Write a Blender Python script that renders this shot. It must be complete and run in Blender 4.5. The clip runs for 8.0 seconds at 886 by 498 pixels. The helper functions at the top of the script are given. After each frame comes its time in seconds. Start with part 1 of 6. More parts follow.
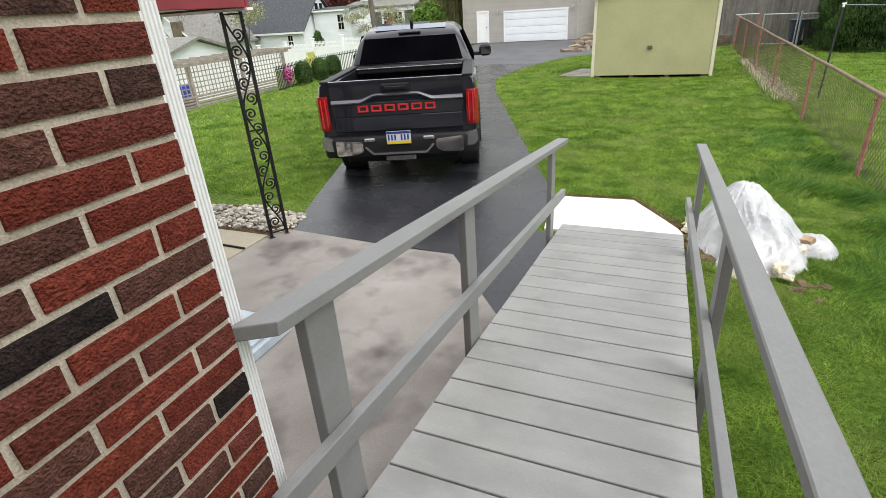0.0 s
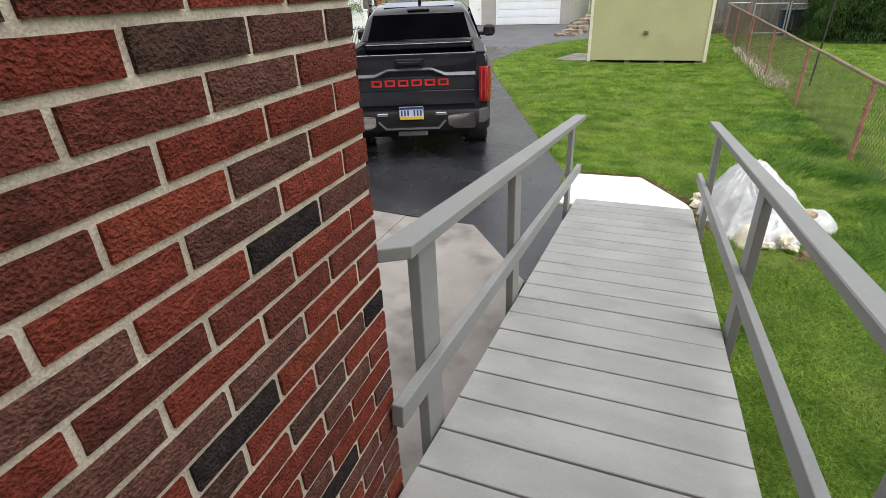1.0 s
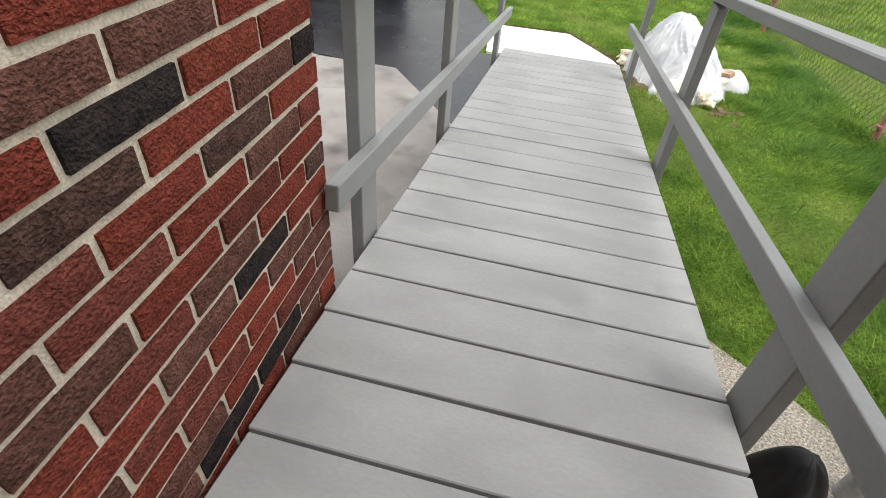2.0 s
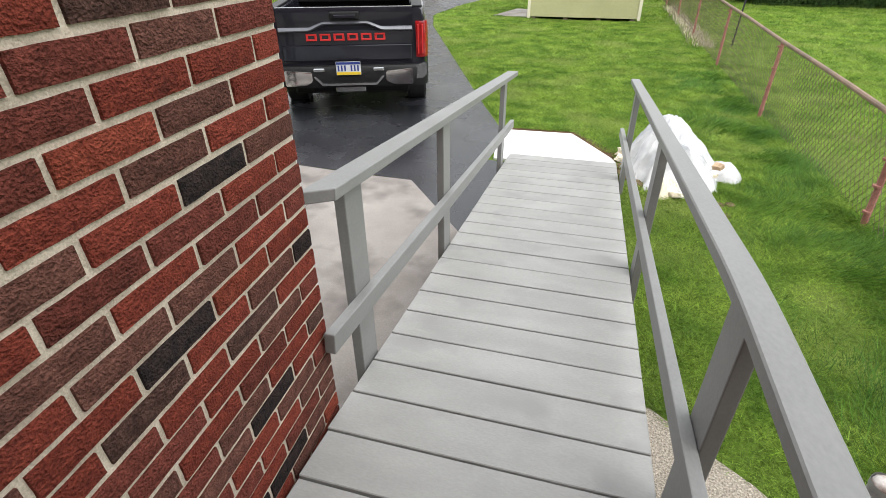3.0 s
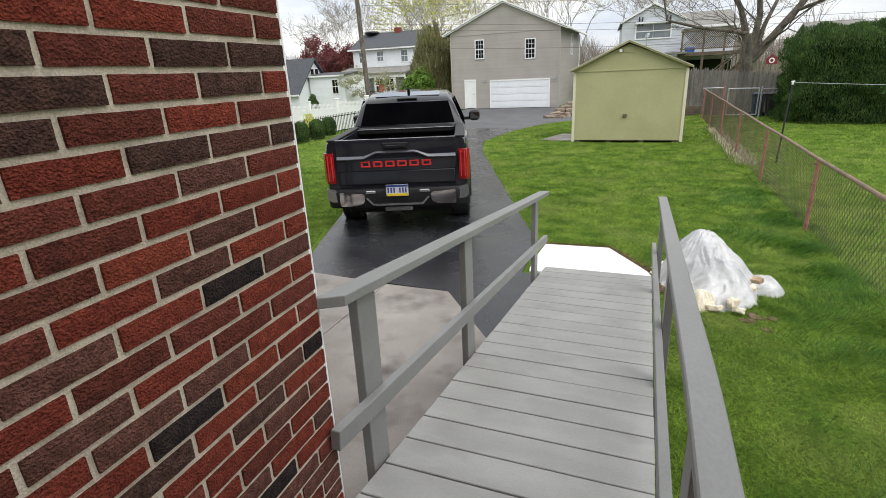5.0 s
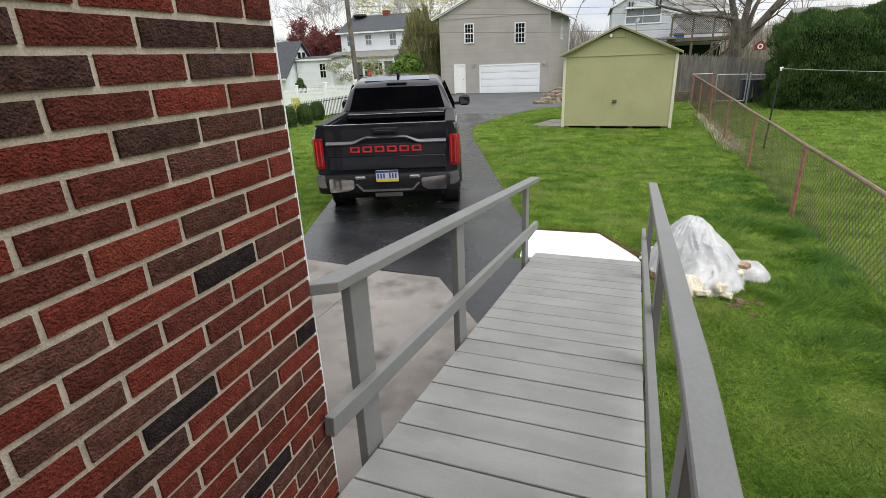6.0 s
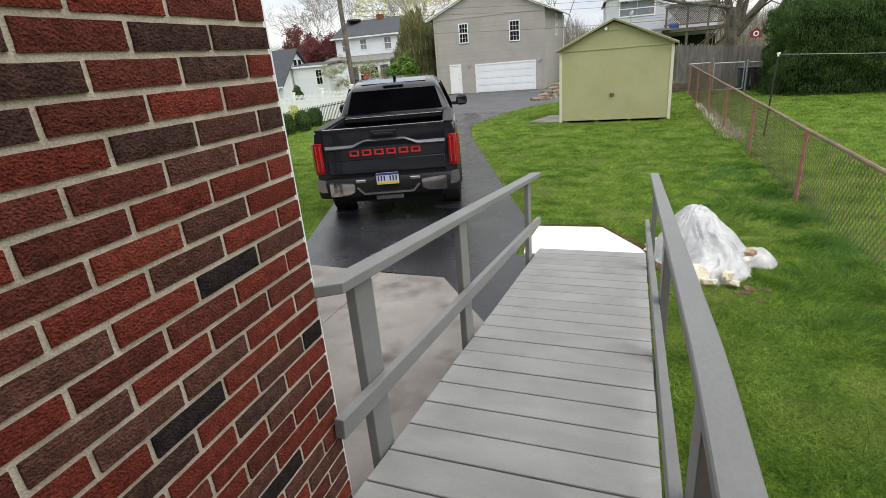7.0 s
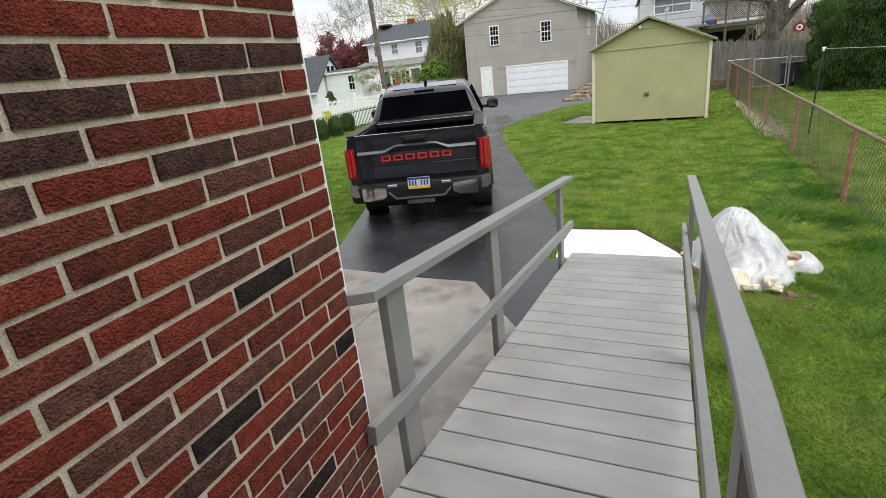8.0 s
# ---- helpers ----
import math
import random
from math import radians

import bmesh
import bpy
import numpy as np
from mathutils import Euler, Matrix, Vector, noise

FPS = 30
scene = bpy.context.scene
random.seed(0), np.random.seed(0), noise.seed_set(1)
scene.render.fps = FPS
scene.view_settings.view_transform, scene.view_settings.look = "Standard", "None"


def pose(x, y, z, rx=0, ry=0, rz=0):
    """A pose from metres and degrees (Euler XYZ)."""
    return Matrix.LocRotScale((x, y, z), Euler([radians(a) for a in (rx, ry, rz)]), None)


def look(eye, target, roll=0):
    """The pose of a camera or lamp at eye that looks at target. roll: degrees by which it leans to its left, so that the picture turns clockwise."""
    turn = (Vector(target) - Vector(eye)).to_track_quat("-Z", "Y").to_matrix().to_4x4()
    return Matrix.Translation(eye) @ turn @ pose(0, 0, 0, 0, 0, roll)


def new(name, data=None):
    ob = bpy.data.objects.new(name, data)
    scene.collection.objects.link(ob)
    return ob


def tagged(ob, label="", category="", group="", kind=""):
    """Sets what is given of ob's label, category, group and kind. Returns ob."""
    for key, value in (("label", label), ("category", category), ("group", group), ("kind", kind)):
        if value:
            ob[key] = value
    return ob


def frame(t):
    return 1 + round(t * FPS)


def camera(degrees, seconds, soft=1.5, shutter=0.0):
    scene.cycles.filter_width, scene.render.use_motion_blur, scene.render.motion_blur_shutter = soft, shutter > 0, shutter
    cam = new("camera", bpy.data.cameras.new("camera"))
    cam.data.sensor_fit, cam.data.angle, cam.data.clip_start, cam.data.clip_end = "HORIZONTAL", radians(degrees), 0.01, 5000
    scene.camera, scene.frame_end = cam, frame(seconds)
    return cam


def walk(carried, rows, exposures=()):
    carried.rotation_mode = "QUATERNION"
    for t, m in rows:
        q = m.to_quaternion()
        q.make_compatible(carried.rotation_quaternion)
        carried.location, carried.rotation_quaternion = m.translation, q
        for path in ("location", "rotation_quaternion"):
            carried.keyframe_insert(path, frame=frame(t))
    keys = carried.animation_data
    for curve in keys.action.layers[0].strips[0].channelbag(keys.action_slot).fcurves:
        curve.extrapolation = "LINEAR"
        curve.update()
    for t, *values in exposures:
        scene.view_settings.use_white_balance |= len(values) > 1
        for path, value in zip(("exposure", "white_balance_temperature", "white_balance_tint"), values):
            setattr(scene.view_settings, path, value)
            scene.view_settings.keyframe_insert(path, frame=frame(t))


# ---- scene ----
cam = camera(81.92, 8.0, soft=0.65)
PATH = [
    (0, (0.804, -0.676, 1.985), (0.057, 0.971, 1.131), -4.1),
    (0.5, (0.731, -0.795, 1.963), (-0.043, 0.834, 1.099), -4.2),
    (1, (0.571, -0.995, 1.957), (-0.11, 0.65, 1.047), -2.5),
    (1.5, (0.495, -0.991, 1.723), (-0.004, 0.624, 0.655), 2.9),
    (1.7, (0.441, -0.974, 1.587), (0.068, 0.615, 0.431), 5.2),
    (2.25, (0.52, -1.06, 1.63), (0.27, 0.45, 0.29), 5.0),
    (2.8, (0.581, -1.084, 1.905), (0.268, 0.496, 0.719), 4.1),
    (3, (0.703, -1.132, 1.982), (0.237, 0.505, 0.932), -0.5),
    (3.5, (0.821, -1.212, 2.061), (0.077, 0.509, 1.366), -5.0),
    (4, (0.874, -1.219, 2.057), (0.037, 0.5, 1.469), -5.1),
    (4.5, (0.917, -1.233, 2.04), (0.113, 0.497, 1.439), -3.9),
    (5, (0.931, -1.234, 2.037), (0.213, 0.517, 1.39), -2.7),
    (6.5, (0.908, -1.229, 2.027), (0.244, 0.521, 1.322), -2.7),
    (7, (0.91, -1.225, 2.016), (0.223, 0.52, 1.321), -4.9),
    (7.5, (0.91, -1.217, 2.024), (0.153, 0.502, 1.337), -6.2),
    (8, (0.911, -1.22, 2.036), (0.11, 0.484, 1.361), -6.3),
]
EXPOSURES = [(0, 0.71), (0.5, 0.65), (1, 0.69), (1.5, 0.83), (3, 1.03), (3.5, 0.81), (4, 0.60), (4.5, 0.51), (5, 0.47), (6.5, 0.40), (7, 0.43), (7.5, 0.52), (8, 0.52)]
walk(cam, [(t, look(eye, target, roll)) for t, eye, target, roll in PATH], EXPOSURES)

# ---- world and light ----
def make_world():
    w = bpy.data.worlds.new("sky")
    scene.world = w
    w.use_nodes = True
    nt = w.node_tree
    nt.nodes.clear()
    out = nt.nodes.new("ShaderNodeOutputWorld")
    bg = nt.nodes.new("ShaderNodeBackground")
    sky = nt.nodes.new("ShaderNodeTexSky")
    sky.sky_type = "NISHITA"
    sky.sun_disc = False
    sky.sun_elevation = radians(48)
    sky.sun_rotation = radians(117)
    sky.air_density = 1.0
    sky.dust_density = 2.0
    tc = nt.nodes.new("ShaderNodeTexCoord")
    mp = nt.nodes.new("ShaderNodeMapping")
    mp.inputs["Scale"].default_value = (1.0, 1.0, 3.2)
    n = nt.nodes.new("ShaderNodeTexNoise")
    n.inputs["Scale"].default_value = 2.6
    n.inputs["Detail"].default_value = 7
    n.inputs["Roughness"].default_value = 0.58
    ramp = nt.nodes.new("ShaderNodeValToRGB")
    ramp.color_ramp.elements[0].position = 0.33
    ramp.color_ramp.elements[0].color = (7.6, 8.4, 9.8, 1)
    ramp.color_ramp.elements[1].position = 0.56
    ramp.color_ramp.elements[1].color = (12.9, 12.8, 12.5, 1)
    mix = nt.nodes.new("ShaderNodeMix")
    mix.data_type = "RGBA"
    mix.inputs["Factor"].default_value = 0.86
    nt.links.new(tc.outputs["Generated"], mp.inputs["Vector"])
    nt.links.new(mp.outputs["Vector"], n.inputs["Vector"])
    nt.links.new(n.outputs["Fac"], ramp.inputs["Fac"])
    nt.links.new(sky.outputs["Color"], mix.inputs["A"])
    nt.links.new(ramp.outputs["Color"], mix.inputs["B"])
    # an overcast sky is brightest overhead
    sep = nt.nodes.new("ShaderNodeSeparateXYZ")
    grade = nt.nodes.new("ShaderNodeMapRange")
    grade.inputs["To Min"].default_value, grade.inputs["To Max"].default_value = 0.72, 1.36
    dome = nt.nodes.new("ShaderNodeVectorMath")
    dome.operation = "SCALE"
    nt.links.new(tc.outputs["Generated"], sep.inputs["Vector"])
    nt.links.new(sep.outputs["Z"], grade.inputs["Value"])
    nt.links.new(mix.outputs["Result"], dome.inputs[0])
    nt.links.new(grade.outputs["Result"], dome.inputs["Scale"])
    nt.links.new(dome.outputs["Vector"], bg.inputs["Color"])
    bg.inputs["Strength"].default_value = 0.093
    nt.links.new(bg.outputs["Background"], out.inputs["Surface"])


make_world()
sun_data = bpy.data.lights.new("sun", "SUN")
sun_data.energy = 1.1
sun_data.angle = radians(55)
sun_data.color = (1.0, 0.975, 0.94)
sun = new("sun", sun_data)
sun.matrix_world = look((9, -2.5, 12), (0, 2, 0))

# ---- materials ----
def surf(name, c1, c2, scale=8.0, rough=0.6, bump=0.0, bump_scale=60.0, metal=0.0, stretch=(1, 1, 1), fine=0.25,
         isle=0.0, obj=0.0, spec=0.5, coat=0.0, stain=None, stain_scale=1.2, stain_lo=0.52, stain_hi=0.72, rough_var=0.08):
    """A painted or natural surface: two colours by a broad noise, a finer grain, optional stains, random shade and relief."""
    m = bpy.data.materials.new(name)
    m.use_nodes = True
    nt = m.node_tree
    N, L = nt.nodes, nt.links
    b = N["Principled BSDF"]
    geo = N.new("ShaderNodeNewGeometry")
    mp = N.new("ShaderNodeMapping")
    mp.inputs["Scale"].default_value = stretch
    L.new(geo.outputs["Position"], mp.inputs["Vector"])
    n1 = N.new("ShaderNodeTexNoise")
    n1.inputs["Scale"].default_value = scale
    n1.inputs["Detail"].default_value = 5
    L.new(mp.outputs["Vector"], n1.inputs["Vector"])
    r1 = N.new("ShaderNodeValToRGB")
    r1.color_ramp.elements[0].position, r1.color_ramp.elements[0].color = 0.34, (*c1, 1)
    r1.color_ramp.elements[1].position, r1.color_ramp.elements[1].color = 0.66, (*c2, 1)
    L.new(n1.outputs["Fac"], r1.inputs["Fac"])
    col = r1.outputs["Color"]
    n2 = N.new("ShaderNodeTexNoise")
    n2.inputs["Scale"].default_value = bump_scale
    n2.inputs["Detail"].default_value = 4
    L.new(mp.outputs["Vector"], n2.inputs["Vector"])
    if fine:
        mr = N.new("ShaderNodeMapRange")
        mr.inputs["From Min"].default_value, mr.inputs["From Max"].default_value = 0.3, 0.7
        mr.inputs["To Min"].default_value, mr.inputs["To Max"].default_value = 1 - fine, 1 + fine
        L.new(n2.outputs["Fac"], mr.inputs["Value"])
        mm = N.new("ShaderNodeVectorMath")
        mm.operation = "SCALE"
        L.new(col, mm.inputs[0])
        L.new(mr.outputs["Result"], mm.inputs["Scale"])
        col = mm.outputs["Vector"]
    for amount, node, sock in ((isle, geo, "Random Per Island"), (obj, None, "Random")):
        if amount:
            src = node or N.new("ShaderNodeObjectInfo")
            mr = N.new("ShaderNodeMapRange")
            mr.inputs["To Min"].default_value, mr.inputs["To Max"].default_value = 1 - amount, 1 + amount
            L.new(src.outputs[sock], mr.inputs["Value"])
            mm = N.new("ShaderNodeVectorMath")
            mm.operation = "SCALE"
            L.new(col, mm.inputs[0])
            L.new(mr.outputs["Result"], mm.inputs["Scale"])
            col = mm.outputs["Vector"]
    if stain:
        n3 = N.new("ShaderNodeTexNoise")
        n3.inputs["Scale"].default_value = stain_scale
        n3.inputs["Detail"].default_value = 3
        if obj:  # each piece has stains of its own
            info = N.new("ShaderNodeObjectInfo")
            shift = N.new("ShaderNodeVectorMath")
            shift.operation = "MULTIPLY_ADD"
            shift.inputs[1].default_value = (37, 23, 51)
            L.new(info.outputs["Random"], shift.inputs[0])
            L.new(geo.outputs["Position"], shift.inputs[2])
            L.new(shift.outputs["Vector"], n3.inputs["Vector"])
        else:
            L.new(geo.outputs["Position"], n3.inputs["Vector"])
        mr = N.new("ShaderNodeMapRange")
        mr.inputs["From Min"].default_value, mr.inputs["From Max"].default_value = stain_lo, stain_hi
        L.new(n3.outputs["Fac"], mr.inputs["Value"])
        mx = N.new("ShaderNodeMix")
        mx.data_type = "RGBA"
        L.new(mr.outputs["Result"], mx.inputs["Factor"])
        L.new(col, mx.inputs["A"])
        mx.inputs["B"].default_value = (*stain, 1)
        col = mx.outputs["Result"]
    L.new(col, b.inputs["Base Color"])
    b.inputs["Metallic"].default_value = metal
    b.inputs["Specular IOR Level"].default_value = spec
    b.inputs["Coat Weight"].default_value = coat
    b.inputs["Coat Roughness"].default_value = 0.05
    if rough_var:
        mr = N.new("ShaderNodeMapRange")
        mr.inputs["To Min"].default_value, mr.inputs["To Max"].default_value = max(0.02, rough - rough_var), min(1, rough + rough_var)
        L.new(n1.outputs["Fac"], mr.inputs["Value"])
        L.new(mr.outputs["Result"], b.inputs["Roughness"])
    else:
        b.inputs["Roughness"].default_value = rough
    if bump:
        bp = N.new("ShaderNodeBump")
        bp.inputs["Strength"].default_value = 1.0
        bp.inputs["Distance"].default_value = bump
        L.new(n2.outputs["Fac"], bp.inputs["Height"])
        L.new(bp.outputs["Normal"], b.inputs["Normal"])
    return m


M = {}
BR = dict(scale=38, rough=0.95, bump=0.032, bump_scale=170, fine=0.34, obj=0.16, spec=0.12, stain=(0.026, 0.018, 0.016), stain_scale=6, stain_lo=0.62, stain_hi=0.88, stretch=(1, 1.0, 1.1))
M["brick_red"] = surf("brick_red", (0.218, 0.045, 0.03), (0.312, 0.067, 0.043), **BR)
M["brick_orange"] = surf("brick_orange", (0.25, 0.054, 0.033), (0.345, 0.08, 0.048), **BR)
M["brick_deep"] = surf("brick_deep", (0.165, 0.045, 0.033), (0.245, 0.068, 0.05), **BR)
M["brick_brown"] = surf("brick_brown", (0.135, 0.058, 0.044), (0.215, 0.096, 0.074), **BR)
M["brick_char"] = surf("brick_char", (0.078, 0.041, 0.034), (0.148, 0.078, 0.063), **BR)
M["brick_black"] = surf("brick_black", (0.024, 0.02, 0.021), (0.06, 0.041, 0.038), **BR)
M["mortar"] = surf("mortar", (0.42, 0.365, 0.29), (0.58, 0.51, 0.415), scale=14, rough=0.95, bump=0.003, bump_scale=220, fine=0.18, spec=0.2)
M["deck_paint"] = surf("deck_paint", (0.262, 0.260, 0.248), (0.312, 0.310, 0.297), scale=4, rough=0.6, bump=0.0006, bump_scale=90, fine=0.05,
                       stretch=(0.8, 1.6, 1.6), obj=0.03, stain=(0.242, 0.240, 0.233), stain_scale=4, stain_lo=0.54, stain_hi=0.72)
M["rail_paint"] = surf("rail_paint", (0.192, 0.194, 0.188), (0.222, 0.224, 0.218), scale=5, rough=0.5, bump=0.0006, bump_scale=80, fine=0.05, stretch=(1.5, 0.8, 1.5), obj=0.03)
M["grass_soil"] = surf("grass_soil", (0.080, 0.130, 0.019), (0.125, 0.195, 0.029), scale=1.4, rough=0.95, bump=0.03, bump_scale=30, fine=0.45,
                       stain=(0.15, 0.15, 0.05), stain_scale=0.8, stain_lo=0.56, stain_hi=0.8, spec=0.1)
M["grass_blades"] = surf("grass_blades", (0.096, 0.190, 0.019), (0.250, 0.368, 0.056), scale=3.2, rough=0.6, fine=0.35, isle=0.48, spec=0.2,
                         stain=(0.33, 0.385, 0.11), stain_scale=1.0, stain_lo=0.50, stain_hi=0.85, bump_scale=42)
M["asphalt"] = surf("asphalt", (0.015, 0.0158, 0.0185), (0.027, 0.028, 0.033), scale=1.5, spec=0.46, rough=0.26, bump=0.0012, bump_scale=300, fine=0.25,
                    stain=(0.046, 0.046, 0.051), stain_scale=0.8, stain_lo=0.5, stain_hi=0.75, rough_var=0.2)
M["asphalt_old"] = surf("asphalt_old", (0.075, 0.075, 0.08), (0.11, 0.11, 0.115), scale=1.1, rough=0.85, bump=0.003, bump_scale=160, fine=0.15)
M["concrete"] = surf("concrete", (0.235, 0.210, 0.192), (0.355, 0.328, 0.302), scale=1.5, rough=0.8, bump=0.0012, bump_scale=120, fine=0.08,
                     stain=(0.095, 0.082, 0.077), stain_scale=2.3, stain_lo=0.51, stain_hi=0.74, spec=0.3)
M["concrete_tan"] = surf("concrete_tan", (0.36, 0.32, 0.24), (0.44, 0.39, 0.30), scale=3, rough=0.85, bump=0.001, bump_scale=90, fine=0.1)
M["concrete_white"] = surf("concrete_white", (0.80, 0.79, 0.77), (0.86, 0.855, 0.84), scale=4, rough=0.8, bump=0.0006, bump_scale=90, fine=0.03)
M["aggregate"] = surf("aggregate", (0.20, 0.17, 0.13), (0.46, 0.41, 0.34), scale=110, rough=0.9, bump=0.006, bump_scale=150, fine=0.5)
M["soil"] = surf("soil", (0.07, 0.042, 0.024), (0.13, 0.08, 0.045), scale=12, rough=0.95, bump=0.02, bump_scale=50, fine=0.4, spec=0.1)
M["white_paint"] = surf("white_paint", (0.80, 0.80, 0.80), (0.86, 0.86, 0.86), scale=3, rough=0.5, bump=0.0004, bump_scale=60, fine=0.04)
M["shed_paint"] = surf("shed_paint", (0.385, 0.374, 0.196), (0.418, 0.407, 0.219), scale=1.6, rough=0.65, bump=0.001, bump_scale=30, fine=0.05,
                       stain=(0.345, 0.336, 0.176), stain_scale=1.1, stain_lo=0.58, stain_hi=0.85)
M["shed_trim"] = surf("shed_trim", (0.62, 0.58, 0.44), (0.70, 0.66, 0.52), scale=3, rough=0.6, fine=0.06)
M["shingle_grey"] = surf("shingle_grey", (0.050, 0.055, 0.062), (0.082, 0.088, 0.098), scale=6, rough=0.9, bump=0.01, bump_scale=14, fine=0.2, isle=0.1)
M["shingle_light"] = surf("shingle_light", (0.16, 0.155, 0.14), (0.24, 0.23, 0.21), scale=5, rough=0.9, fine=0.2, bump_scale=20)
M["siding_tan"] = surf("siding_tan", (0.352, 0.324, 0.300), (0.395, 0.366, 0.340), scale=1.0, rough=0.6, fine=0.04, isle=0.04)
M["siding_white"] = surf("siding_white", (0.73, 0.755, 0.79), (0.80, 0.82, 0.845), scale=1.0, rough=0.6, fine=0.04, isle=0.03)
M["siding_blue"] = surf("siding_blue", (0.52, 0.55, 0.59), (0.60, 0.63, 0.67), scale=1.0, rough=0.6, fine=0.04, isle=0.05)
M["rust"] = surf("rust", (0.25, 0.100, 0.080), (0.34, 0.155, 0.125), scale=9, rough=0.8, fine=0.2, bump=0.001, bump_scale=70, obj=0.12)
M["galvanised"] = surf("galvanised", (0.36, 0.37, 0.38), (0.48, 0.49, 0.50), scale=16, rough=0.5, metal=0.6, fine=0.15, bump_scale=50)
M["chain_wire"] = surf("chain_wire", (0.12, 0.095, 0.07), (0.20, 0.155, 0.11), scale=3, rough=0.7, metal=0.2, fine=0.1, bump_scale=30)
M["old_wood"] = surf("old_wood", (0.105, 0.097, 0.088), (0.175, 0.160, 0.145), scale=4, rough=0.9, fine=0.2, bump_scale=25, isle=0.12, obj=0.2, stretch=(3, 3, 0.4))
M["brown_wood"] = surf("brown_wood", (0.085, 0.066, 0.045), (0.145, 0.115, 0.08), scale=4, rough=0.85, fine=0.2, bump_scale=25, isle=0.15)
M["lattice_wood"] = surf("lattice_wood", (0.25, 0.215, 0.175), (0.36, 0.32, 0.27), scale=5, rough=0.9, fine=0.2, bump_scale=25)
M["twigs"] = surf("twigs", (0.17, 0.14, 0.12), (0.30, 0.255, 0.22), scale=0.3, rough=0.95, fine=0.1, isle=0.4)
M["bark_grey"] = surf("bark_grey", (0.055, 0.047, 0.037), (0.135, 0.118, 0.095), scale=5, rough=0.95, fine=0.3, bump=0.03, bump_scale=16, stretch=(1, 1, 0.4))
# Blue-grey base colour holds the sky's reflection, and blinds on the white house.
M["window_sky"] = surf("window_sky", (0.13, 0.16, 0.19), (0.22, 0.25, 0.28), scale=1.5, rough=0.08, fine=0.0, rough_var=0.0)
M["bark"] = surf("bark", (0.085, 0.07, 0.058), (0.17, 0.145, 0.12), scale=7, rough=0.95, fine=0.25, bump=0.02, bump_scale=22, stretch=(1, 1, 0.4))
M["bark_pale"] = surf("bark_pale", (0.20, 0.175, 0.15), (0.31, 0.28, 0.25), scale=7, rough=0.95, fine=0.25, bump_scale=22)
M["black_iron"] = surf("black_iron", (0.008, 0.008, 0.009), (0.016, 0.016, 0.017), scale=20, rough=0.4, spec=0.25, fine=0.15, bump=0.0006, bump_scale=150)
M["red_paint"] = surf("red_paint", (0.20, 0.022, 0.03), (0.25, 0.03, 0.038), scale=4, rough=0.5, fine=0.08)
M["glass_dark"] = surf("glass_dark", (0.006, 0.007, 0.008), (0.012, 0.014, 0.016), scale=1.2, rough=0.05, fine=0.0, rough_var=0.0, spec=0.2)
M["hedge_leaf"] = surf("hedge_leaf", (0.036, 0.080, 0.022), (0.092, 0.155, 0.042), scale=2.2, rough=0.7, fine=0.1, isle=0.55, spec=0.2)
# Near-black green: shade put into colour, inside bushes and under the deck.
M["deep_shade"] = surf("deep_shade", (0.010, 0.018, 0.006), (0.02, 0.032, 0.010), scale=3, rough=0.95, fine=0.3, bump_scale=12, spec=0.1)
M["yellow_leaf"] = surf("yellow_leaf", (0.46, 0.48, 0.05), (0.60, 0.60, 0.10), scale=0.6, rough=0.7, fine=0.05, isle=0.35, spec=0.2)
M["red_leaf"] = surf("red_leaf", (0.145, 0.042, 0.046), (0.235, 0.078, 0.080), scale=0.6, rough=0.7, fine=0.05, isle=0.45, spec=0.2)
M["shrub_leaf"] = surf("shrub_leaf", (0.17, 0.17, 0.075), (0.30, 0.29, 0.14), scale=0.7, rough=0.8, fine=0.05, isle=0.5, spec=0.15)
M["bud_leaf"] = surf("bud_leaf", (0.25, 0.27, 0.12), (0.40, 0.40, 0.22), scale=0.7, rough=0.8, fine=0.05, isle=0.4, spec=0.15)
M["green_leaf"] = surf("green_leaf", (0.09, 0.17, 0.03), (0.16, 0.26, 0.05), scale=0.7, rough=0.8, fine=0.05, isle=0.45, spec=0.15)
M["pink_flower"] = surf("pink_flower", (0.5, 0.08, 0.28), (0.65, 0.15, 0.40), scale=3, rough=0.7, fine=0.05, isle=0.3)

def let_through(m, share):
    """Lets part of the light pass through thin leaves."""
    nt = m.node_tree
    b, out = nt.nodes["Principled BSDF"], nt.nodes["Material Output"]
    tr = nt.nodes.new("ShaderNodeBsdfTranslucent")
    mix = nt.nodes.new("ShaderNodeMixShader")
    mix.inputs["Fac"].default_value = share
    nt.links.new(b.inputs["Base Color"].links[0].from_socket, tr.inputs["Color"])
    nt.links.new(b.outputs["BSDF"], mix.inputs[1])
    nt.links.new(tr.outputs["BSDF"], mix.inputs[2])
    nt.links.new(mix.outputs["Shader"], out.inputs["Surface"])


for key in ("grass_blades", "hedge_leaf", "yellow_leaf", "red_leaf", "shrub_leaf", "bud_leaf", "green_leaf"):
    let_through(M[key], 0.35)

# ---- building helpers ----
def finish(name, bm, mat):
    me = bpy.data.meshes.new(name)
    bmesh.ops.recalc_face_normals(bm, faces=bm.faces)
    bm.to_mesh(me)
    bm.free()
    me.materials.append(mat)
    return me


def part(name, bm, mat, parent=None, label="", smooth=False):
    ob = new(name, finish(name, bm, mat))
    if smooth:
        for f in ob.data.polygons:
            f.use_smooth = True
        ob.data.set_sharp_from_angle(angle=radians(38))
    if parent:
        ob.parent = parent
    if label:
        ob["label"] = label
    return ob


